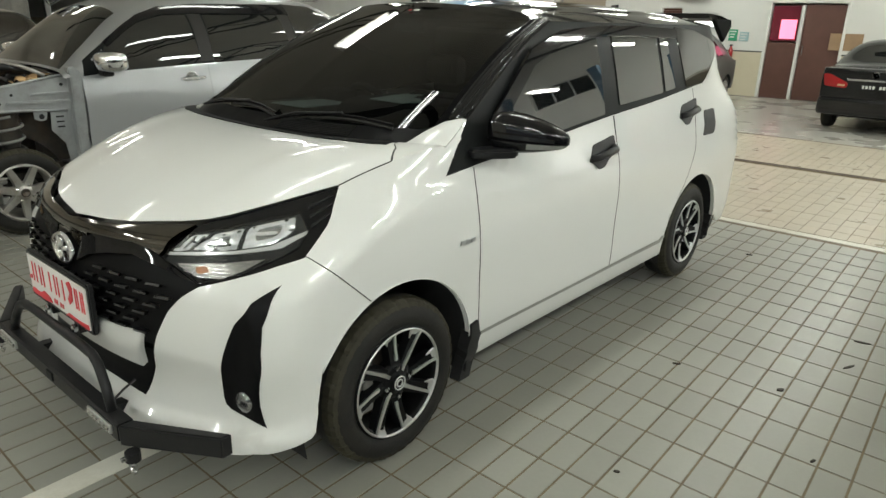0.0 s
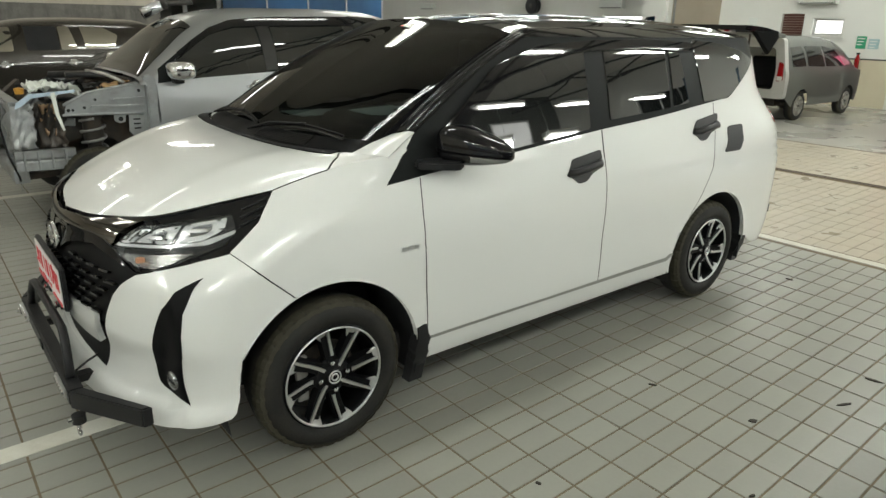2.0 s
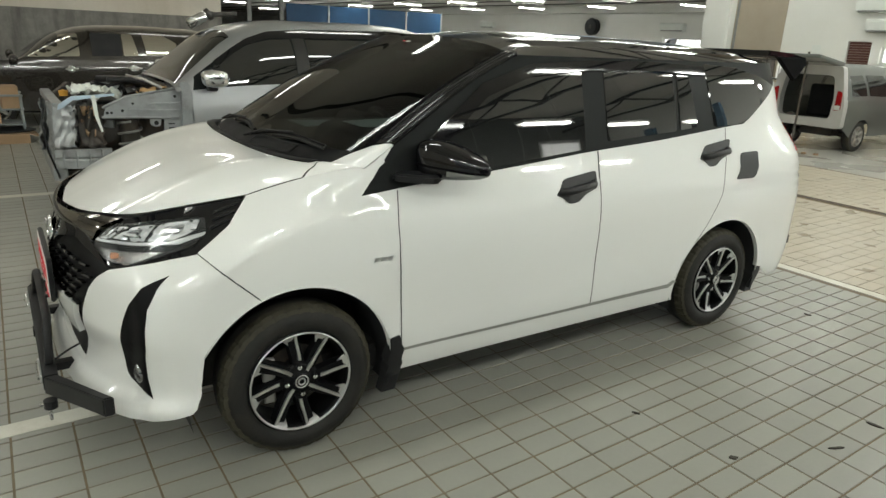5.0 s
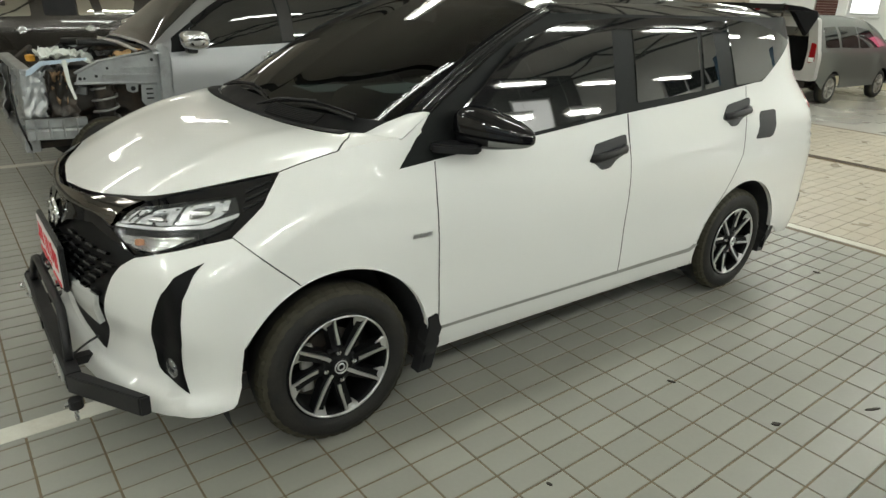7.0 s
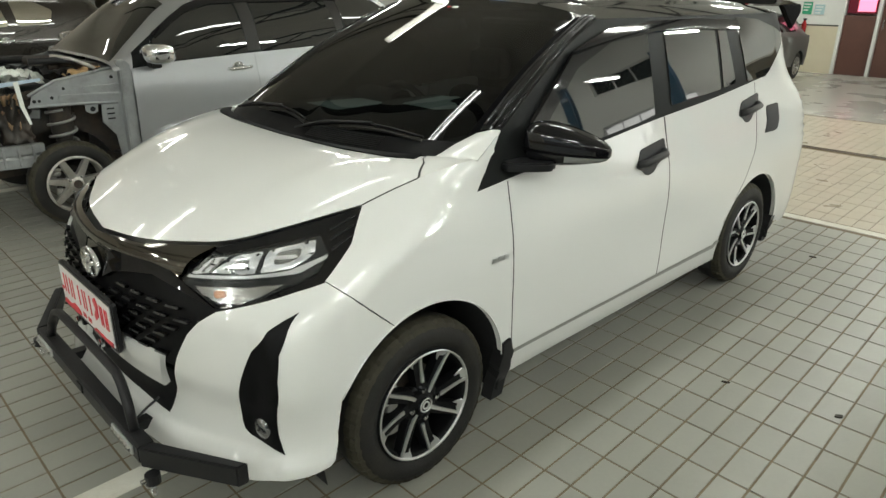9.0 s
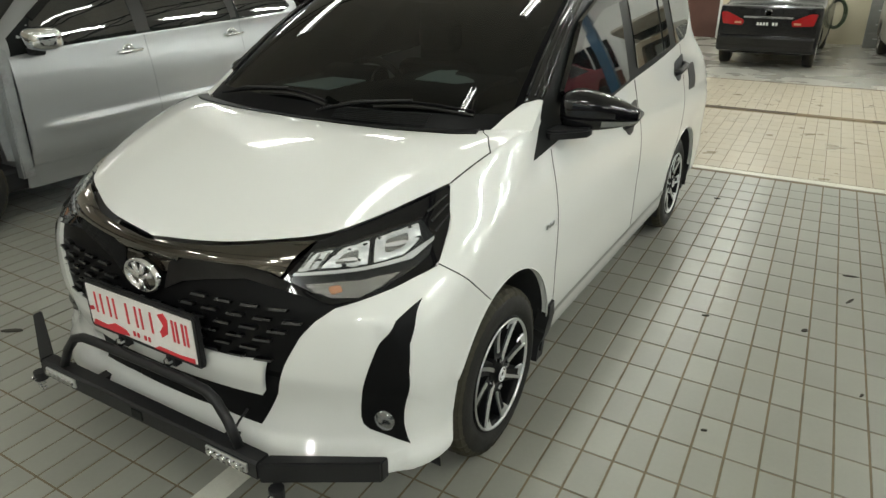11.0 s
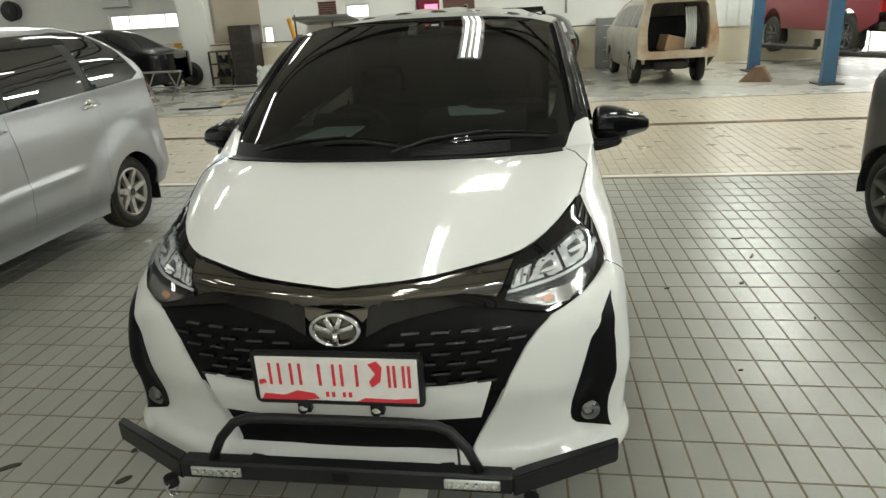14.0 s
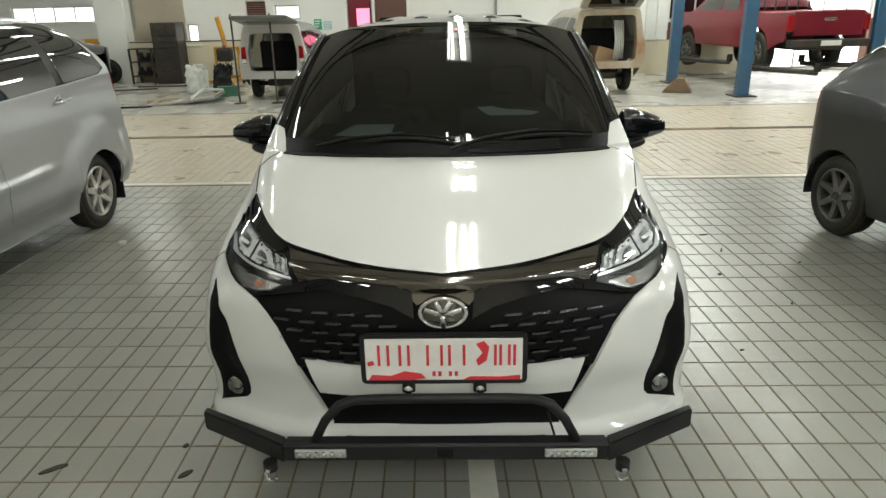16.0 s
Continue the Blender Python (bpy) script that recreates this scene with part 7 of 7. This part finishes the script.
lift_post(4.78, 13.6, LIFT_BLUE, "blue lift post with dark swing arms, paint worn")
lift_post(5.30, 11.05, LIFT_BLUE, "bright blue lift post with dark swing arms")
rp = lift_post(7.70, 11.2, LIFT_BLUE, "blue lift post beside the raised pickup")
rp.matrix_basis = pose(7.70, 11.2, 0, 0, 0, 180)
tagged(finish("wheel_chock", prism([(0, 0), (0.55, 0), (0.30, 0.26), (0.16, 0.26)], "x", -0.22, 0.22, 0.02), mat("worn_brown_timber", (0.16, 0.10, 0.055), 0.75, 0, 0, 0.25, 9, bump=0.2)), "worn brown wooden ramp block on the floor", "ramp").matrix_basis = pose(4.62, 11.75, 0, 0, 0, 70)

# black car standing crosswise near the wall
blk = Shape(0.82, 4.2, curve([0, 4.2], [0.92, 0.98]), curve([0, 0.25, 0.55, 0.75, 1.3, 1.75, 3.2, 3.9, 4.2], [0.78, 0.95, 1.03, 1.10, 1.42, 1.53, 1.53, 1.42, 1.0]))
simple_car("parked_car", "black hatchback parked crosswise by the wall", pose(-8.25, 14.3, 0, 0, 0, 90), blk, BLACK_PAINT, (0.8, 3.4),
           [("front_door_window", [(0.98, 1.02), (1.3, 1.24), (1.6, 1.39), (1.9, 1.41), (1.9, 1.04)]), ("rear_door_window", [(1.98, 1.41), (2.7, 1.41), (2.78, 1.06), (1.98, 1.04)])], screen=(0.72, 1.45, 0.85, 0.6), style="dull")



# ---- workshop things along the walls and on the floor ----
def cabinet(x0, x1, y0, y1, h, drawers, label, paint=CABINET_GREY):
    c = thing("steel_cabinet", label, "cabinet")
    part("body", box(x0, x1, y0 + 0.02, y1, 0.0, h, 0.008), paint, c)
    for k in range(drawers):
        d = part("drawer", box(x0 + 0.02, x1 - 0.02, y0, y0 + 0.02, 0.05 + k * (h - 0.08) / drawers, 0.02 + (k + 1) * (h - 0.08) / drawers, 0.004), paint, c)
        z = 0.035 + (k + 0.55) * (h - 0.08) / drawers
        part("handle", tube([(x0 + 0.15, y0 - 0.02, z), (x1 - 0.15, y0 - 0.02, z)], 0.008, 6), ALU if paint is CABINET_GREY else GREASY, d)
    return c


cabinet(1.70, 2.24, 15.30, 15.82, 1.15, 4, "grey steel drawer cabinet standing against the wall")
cabinet(-7.42, -6.80, 15.25, 15.82, 1.45, 5, "tall dark steel tool cabinet against the wall", GREASY)
rack = thing("parts_rack", "low dark rack with car parts on it", "rack")
for x in (-8.05, -7.50):
    for y in (15.3, 15.75):
        part("post", box(x - 0.02, x + 0.02, y - 0.02, y + 0.02, 0, 0.85), GREASY, rack)
for z in (0.18, 0.52, 0.83):
    part("shelf", box(-8.07, -7.48, 15.28, 15.77, z, z + 0.025, 0.003), GREASY, rack)
for k, (x, z) in enumerate(((-7.9, 0.205), (-7.7, 0.205), (-7.85, 0.545), (-7.65, 0.545))):
    tagged(finish("engine_part", lathe([(0, 0.0), (0, 0.09), (0.08, 0.10), (0.12, 0.06), (0.2, 0.05), (0.2, 0.0)], (x, 15.5, z), "z", 14, 1), SATIN_BLACK), "dark cast engine part lying on the rack", "part", "parts on the rack")

pump = thing("spare_wheel", "dark wheel with tyre leaning on the wall", "wheel", at=pose(-8.75, 15.55, 0.32, 0, -12, 90))
part("tyre", lathe([(-0.09, 0.2), (-0.1, 0.28), (0, 0.32), (0.1, 0.28), (0.09, 0.2)], (0, 0, 0), "x", 32, 1, False), RUBBER, pump, "", True)
part("rim", lathe([(-0.07, 0.2), (-0.02, 0.18), (0.0, 0.05), (0.02, 0.0)], (0, 0, 0), "x", 24, 1, False), GREASY, pump, "", True)
bench = thing("wheel_stand", "black steel stand beside the leaning wheel", "stand")
for x in (-9.25, -8.95):
    part("leg", box(x - 0.02, x + 0.02, 15.5, 15.54, 0, 0.72), GREASY, bench)
part("top", box(-9.3, -8.9, 15.4, 15.75, 0.72, 0.86, 0.02), SATIN_BLACK, bench)

hoist = thing("engine_hoist", "yellow engine hoist with raised boom, paint chipped", "hoist")
for x in (-5.75, -5.2):
    part("leg", box(x - 0.04, x + 0.04, 13.9, 15.1, 0.09, 0.17, 0.006), YELLOW, hoist)
    part("upright", box(x - 0.035, x + 0.035, 14.85, 14.92, 0.15, 0.86, 0.006), YELLOW, hoist)
    for y in (13.95, 15.05):
        part("castor", lathe([(-0.02, 0.0), (-0.02, 0.045), (0.02, 0.045), (0.02, 0.0)], (x, y, 0.045), "x", 14, 1), RUBBER, hoist)
part("crossbar", box(-5.78, -5.17, 14.85, 14.92, 0.80, 0.88, 0.006), YELLOW, hoist)
part("crossbar", box(-5.78, -5.17, 14.86, 14.91, 0.15, 0.22, 0.006), YELLOW, hoist)
part("boom", tube([(-5.50, 14.88, 0.86), (-5.52, 14.82, 1.15), (-5.56, 14.7, 1.55)], 0.06, 8), YELLOW, hoist)
part("ram", tube([(-5.47, 14.7, 0.25), (-5.5, 14.75, 1.0)], 0.03, 8), CHROME, hoist)
part("motor", box(-5.66, -5.30, 14.6, 14.84, 0.55, 0.86, 0.05), GREASY, hoist)
part("motor", box(-5.62, -5.36, 14.6, 14.84, 0.22, 0.46, 0.05), GREASY, hoist)

# loose body panels
cover = thing("body_panel", "creased cream plastic bumper cover stood on the workshop floor", "panel", at=pose(-5.62, 13.0, 0.0))
torn_sheet("skin", (-0.18, 0.0, 0.01), (0.46, 0.06, 0.0), (-0.04, 0.14, 0.60), 0.16, PAPER, 5.1, cover)
torn_sheet("return_edge", (-0.20, 0.0, 0.01), (0.06, 0.30, 0.0), (-0.02, 0.05, 0.48), 0.12, PAPER, 2.4, cover)
pb = thing("bonnet_panel", "bare silver bonnet panel lying on the workshop floor", "panel", at=pose(-5.3, 11.6, 0.03, 0, -6, 18))
part("skin", prism(rounded([(-0.75, -0.45), (0.55, -0.55), (0.75, 0.4), (-0.6, 0.5)], 0.12, 4), "z", 0.0, 0.02, 0.004), BARE_METAL, pb)
for a, b in (((-0.7, -0.4), (0.5, -0.5)), ((0.5, -0.5), (0.7, 0.36)), ((-0.7, -0.4), (-0.55, 0.46)), ((-0.3, -0.45), (0.2, 0.42))):
    part("stiffener", tube([(*a, 0.04), (*b, 0.04)], 0.03, 6), PRIMER, pb)
part("raised_edge", tube([(0.1, -0.5, 0.06), (0.35, 0.0, 0.16), (0.7, 0.3, 0.06)], 0.035, 6), PAPER, pb)
box_green = thing("tool_box", "small green metal tool box on the floor", "tool box", at=pose(-4.75, 12.5, 0, 0, 0, 15))
part("body", box(-0.22, 0.22, -0.12, 0.12, 0.0, 0.2, 0.012), mat("tool_green", (0.045, 0.16, 0.10), 0.45, 0, 0.2, 0.15), box_green)
part("handle", tube([(-0.12, 0, 0.2), (-0.1, 0, 0.25), (0.1, 0, 0.25), (0.12, 0, 0.2)], 0.01, 6), GREASY, box_green)
liner = thing("wheel_liner", "black plastic wheel arch liner propped on the floor", "liner", at=pose(-5.12, 13.1, 0.0))
torn_sheet("skin", (-0.18, 0.0, 0.01), (0.42, 0.05, 0.0), (0.06, 0.10, 0.62), 0.18, SATIN_BLACK, 8.3, liner)
for k, (x, y, a, l) in enumerate(((-6.1, 10.8, 8, 0.42), (-7.4, 13.9, 20, 0.5), (-5.9, 11.9, 40, 0.3), (-6.9, 14.6, 4, 0.7))):
    tagged(finish("trim_strip", box(-l, l, -0.05, 0.05, 0.002, 0.03, 0.01, pose(x, y, 0, 0, 0, a)), [SATIN_BLACK, GREASY, FILLER, GREASY][k]), "narrow dark plastic trim strip lying on the floor", "trim strip", "strips on the floor")
for x, y, z in ((-3.05, 11.0, 0.03), (-2.9, 11.1, 0.025), (-3.15, 10.95, 0.02)):
    tagged(finish("floor_litter", lathe([(0, 0.0), (0.005, 0.04), (0.03, 0.045), (0.04, 0.0)], (x, y, 0.0), "z", 8, 1), CARDBOARD), "small crumpled piece of packaging on the floor", "litter", "litter")

saw = thing("saw_horse", "grey steel folding trestle", "trestle", at=pose(-7.72, 12.33, 0))
for x in (-0.32, 0.32):
    for s in (-1, 1):
        part("leg", tube([(x - 0.15 * s, -0.03, 0.0), (x + 0.15 * s, 0.03, 0.60)], 0.016, 6), CABINET_GREY, saw)
part("top", box(-0.5, 0.5, -0.07, 0.07, 0.60, 0.635, 0.006), CABINET_GREY, saw)
part("brace", tube([(-0.32, 0, 0.30), (0.32, 0, 0.30)], 0.013, 6), CABINET_GREY, saw)

hose = thing("air_hose", "coiled green and black air hose hung on the wall", "hose")
for k in range(4):
    part("coil", tube([(1.12 + (0.13 + 0.02 * k) * math.cos(a), 15.78 - 0.02 * k, 0.60 + (0.25 + 0.012 * k) * math.sin(a)) for a in span(0, 2 * math.pi, 26)], 0.014, 6), [SATIN_BLACK, mat("hose_green", (0.06, 0.09, 0.04), 0.5)][k % 2], hose, "", True)
part("bracket", box(1.04, 1.20, 15.72, 15.83, 0.84, 0.90, 0.01), SATIN_BLACK, hose)


def split_ac(x, y, z, w=0.8):
    a = thing("air_conditioner", "white wall mounted air conditioner", "air conditioner", "wall air conditioners", Matrix.Translation((x, y, z)))
    part("case", prism(rounded([(0, -0.14), (-0.19, -0.10), (-0.21, 0.1), (-0.18, 0.14), (0, 0.14)], 0.03, 3), "x", -w / 2, w / 2, 0.01), PAPER, a)
    part("louvre", box(-w / 2 + 0.05, w / 2 - 0.05, -0.195, -0.15, -0.125, -0.09, 0.006), CABINET_GREY, a)


split_ac(-4.42, 15.84, 2.22)
split_ac(-4.70, 15.84, 2.62)
split_ac(-1.7, 15.84, 2.35)


def poster(x0, x1, z0, z1, material, label, bars=True, wall_y=WALL_Y):
    p = thing("wall_sign", label, "sign")
    part("board", box(x0, x1, wall_y - 0.015, wall_y - 0.002, z0, z1, 0.003), material, p)
    if bars:
        for k in range(3):
            part("bar", box(x0 + 0.02, x1 - 0.03 - 0.02 * k, wall_y - 0.018, wall_y - 0.014, z1 - 0.06 - k * 0.06, z1 - 0.035 - k * 0.06), PAPER, p)


poster(-3.52, -3.33, 1.20, 1.45, mat("sign_green", (0.03, 0.30, 0.15), 0.5), "small green sign with white lines on the wall")
poster(-3.28, -3.08, 1.20, 1.40, mat("sign_blue", (0.35, 0.5, 0.52), 0.5), "small pale blue notice on the wall")
poster(-8.80, -8.58, 1.04, 1.34, mat("poster_blue", (0.25, 0.42, 0.62), 0.5), "pale blue poster on the pillar")
poster(-5.98, -5.78, 1.55, 1.80, PAPER, "white printed notice on the wall", False)
poster(-11.60, -11.10, 0.68, 0.96, YELLOW, "yellow painted panel on the far wall", False, FAR_Y)
ext = thing("fire_extinguisher", "red fire extinguisher hung low on the wall", "extinguisher")
part("cylinder", lathe([(0, 0.0), (0, 0.05), (0.25, 0.05), (0.3, 0.03), (0.33, 0.02), (0.33, 0.0)], (-3.40, 15.75, 0.75), "z", 16, 1), RED_LENS, ext, "", True)
part("valve", box(-3.43, -3.37, 15.72, 15.78, 1.08, 1.12, 0.006), SATIN_BLACK, ext)
structure("trim_board", box(-1.42, -0.80, WALL_Y - 0.02, WALL_Y - 0.001, 1.08, 1.42, 0.004), CARDBOARD, "tan notice board on the white wall")
structure("column_1", box(-8.96, -8.25, WALL_Y - 0.10, WALL_Y - 0.001, 0, CEILING), WALL_WHITE, "white painted pillar of the long wall")
structure("column_2", box(-8.1, -6.75, WALL_Y - 0.02, WALL_Y - 0.001, 1.02, CEILING), WALL_TAN, "pale plaster bay above the cabinets")
for x in (-8.02, 1.0, 3.3):
    tagged(finish("wall_pipe", tube([(x, WALL_Y - 0.04, 1.3), (x, WALL_Y - 0.04, CEILING)], 0.03, 8), CABINET_GREY), "grey pipe running up the wall", "pipe", "wall pipes")
structure("trim_panel", box(5.25, 6.55, WALL_Y - 0.02, WALL_Y - 0.001, 0.80, 1.24, 0.004), BROWN_DOOR, "brown wooden panel under the window")

tagged(finish("machine_stand", box(9.45, 9.80, 14.55, 14.85, 0, 1.25, 0.012), mat("rust_brown_column", (0.20, 0.075, 0.035), 0.55, 0, 0, 0.15, 5)), "rust brown painted steel machine stand", "stand")
locker = thing("wall_shutter", "pale grey folding shutter on the wall", "shutter")
for k in range(3):
    part("leaf", box(4.42 + k * 0.27, 4.68 + k * 0.27, WALL_Y - 0.05, WALL_Y - 0.004, 0.80, 2.3, 0.008), PAPER, locker)

# the deep hall on the far side: blue partition, fans
blue = tagged(new("partition"), "blue panelled partition with white mullions in the deep hall", "", "", "structure")
for k in range(4):
    part("panel", box(-20.05, -20.0, 8.5 + k * 1.55, 10.0 + k * 1.55, 1.40, 2.46, 0.01), BLUE, blue)
    part("mullion", box(-20.06, -19.98, 10.0 + k * 1.55, 10.05 + k * 1.55, 0.0, 2.5), ALU, blue)
part("base", box(-20.05, -20.0, 8.5, 14.7, 0.0, 1.38, 0.01), WALL_STAINED, blue)
for x, y in ((-19.0, 6.9), (-18.6, 7.8)):
    tagged(finish("steel_post", box(x - 0.07, x + 0.07, y - 0.07, y + 0.07, 0, CEILING, 0.01), CABINET_GREY), "grey steel post carrying the roof", "post", "roof posts")
for x in (-17.1, -30.5):
    f = thing("wall_fan", "black wall fan at rest on the far wall", "fan", at=pose(x, FAR_Y - 0.18, 2.26) @ Matrix.Scale(0.82, 4))
    part("cage", lathe([(0.21, 0.1), (0.2, 0.36), (0, 0.38), (-0.06, 0.4), (-0.12, 0.36), (-0.14, 0.1)], (0, -0.02, 0), "y", 28, 1, False), SATIN_BLACK, f)
    part("motor", lathe([(0.05, 0.0), (0.05, 0.09), (-0.1, 0.09), (-0.12, 0.0)], (0, -0.05, 0), "y", 16, 1), GREASY, f)
for x in (-33.0, -24.0, -13.3):
    split_ac(x, FAR_Y - 0.01, 2.28, 1.0)
trolley = thing("parts_trolley", "low grey steel parts trolley holding cartons", "trolley")
for y in (-1.10, 0.20):
    for x in (-8.22, -7.68):
        part("leg", box(x - 0.015, x + 0.015, y - 0.015, y + 0.015, 0.0, 0.60, 0.003), TROLLEY_GREY, trolley)
for z in (0.205, 0.398):
    part("shelf", box(-8.24, -7.66, -1.12, 0.225, z, z + 0.016, 0.004), TROLLEY_GREY, trolley)
for x in (-8.22, -7.68):
    part("rail", box(x - 0.012, x + 0.012, -1.12, 0.225, 0.575, 0.602, 0.004), TROLLEY_GREY, trolley)


def carton(x0, x1, y0, y1, z0, z1, label):
    """A taped cardboard box with its lid edges showing."""
    c = thing("carton", label, "carton", "cartons", at=pose((x0 + x1) / 2, (y0 + y1) / 2, z0, 0, 0, 4))
    w, l, h = (x1 - x0) / 2, (y1 - y0) / 2, z1 - z0
    part("box", box(-w, w, -l, l, 0.0, h, 0.005), CARDBOARD, c)
    for sd_ in (-1, 1):
        part("flap", box(-w + 0.003, w - 0.003, min(sd_ * 0.003, sd_ * (l - 0.002)), max(sd_ * 0.003, sd_ * (l - 0.002)), h + 0.0005, h + 0.005, 0.001), CARDBOARD, c)
    return c


carton(-8.05, -7.74, -0.03, 0.17, 0.415, 0.70, "small brown cardboard carton on the trolley")
carton(-8.10, -7.72, -0.55, -0.06, 0.222, 0.345, "flat brown cardboard carton on the low shelf")
low = carton(-7.95, -7.35, -0.75, 0.22, 0.0, 0.12, "crushed brown cardboard carton lying on the floor")
part("torn_flap", prism([(0.48, 0.118), (0.49, 0.124), (0.62, 0.075), (0.61, 0.068)], "x", -0.28, 0.26), CARDBOARD, low)
sheet = finish("rubber_mat", prism(rounded([(-0.34, -0.6), (0.30, -0.6), (0.22, 0.35), (0.05, 0.46), (-0.30, 0.30)], 0.05, 3), "z", 0.0, 0.018, 0.003), SATIN_BLACK)
sheet.matrix_basis = pose(-7.68, -0.12, 0.128, 1.5, 0, 3)
tagged(sheet, "black rubber mat thrown over a crushed carton", "mat")
fr = thing("exhaust_pipe", "bright steel exhaust silencer lying across the roof of the parked car", "exhaust")
part("silencer", tube([(-4.15, 1.58, 1.58), (-4.15, 1.79, 1.69)], 0.052, 16), CHROME, fr, "", True)
part("clamp", tube([(-4.15, 1.76, 1.67), (-4.15, 1.79, 1.69)], 0.060, 16), GREASY, fr, "", True)
part("pipe", tube([(-4.15, 1.79, 1.69), (-4.15, 1.84, 1.68), (-4.15, 2.05, 1.70)], 0.025, 10), GREASY, fr, "", True)

# bits on the tiles
DRY = mat("dry_leaf", (0.035, 0.03, 0.022), 0.8)
for k, (x, y, a, l, w) in enumerate(((1.275, 2.125, 30, 0.022, 0.006), (1.707, 2.21, 60, 0.022, 0.010), (1.882, 2.661, 65, 0.045, 0.006), (0.985, 4.02, 10, 0.025, 0.008), (1.872, 3.0, 10, 0.04, 0.008), (-1.512, 0.292, 35, 0.06, 0.013), (-0.987, 0.262, 50, 0.035, 0.012), (-1.054, 0.437, 80, 0.015, 0.01), (1.45, 1.2, 20, 0.012, 0.006), (1.95, 1.75, 70, 0.014, 0.006), (2.3, 2.4, 40, 0.02, 0.005))):
    r = random.Random(k)
    pts = [(l * (1 - 0.2 * r.random()) * math.cos(t), w * (0.7 + 0.6 * r.random()) * math.sin(t)) for t in span(0, 2 * math.pi, 11)[:-1]]
    ob = finish("dry_leaf", prism(pts, "z", 0.0008, 0.006), DRY)
    ob.matrix_basis = pose(x, y, 0, 0, 0, a)
    tagged(ob, "small dark dry leaf scrap lying on the tiles", "leaf", "leaf scraps")
cr = finish("paper_scrap", lathe([(0, 0.0), (0.0, 0.03), (0.02, 0.035), (0.03, 0.01), (0.03, 0.0)], (-2.50, 2.95, 0.0), "z", 7, 1), PAPER)
tagged(cr, "crumpled white paper scrap on the tiles", "paper")



# ---- the floor tiles nearest the walk, one by one ----
kinds = [tile_mesh("floor_tile", [(0, 0)], TILE_PIECE, COL, ROW, 0.0, 0.009, random.Random(k)) for k in range(5)]
pick_rng = random.Random(21)
for x, y in near:
    t = new("floor_tile", pick_rng.choice(kinds))
    t.location = (x + SHEAR * y, y, 0)
    t.parent = floor
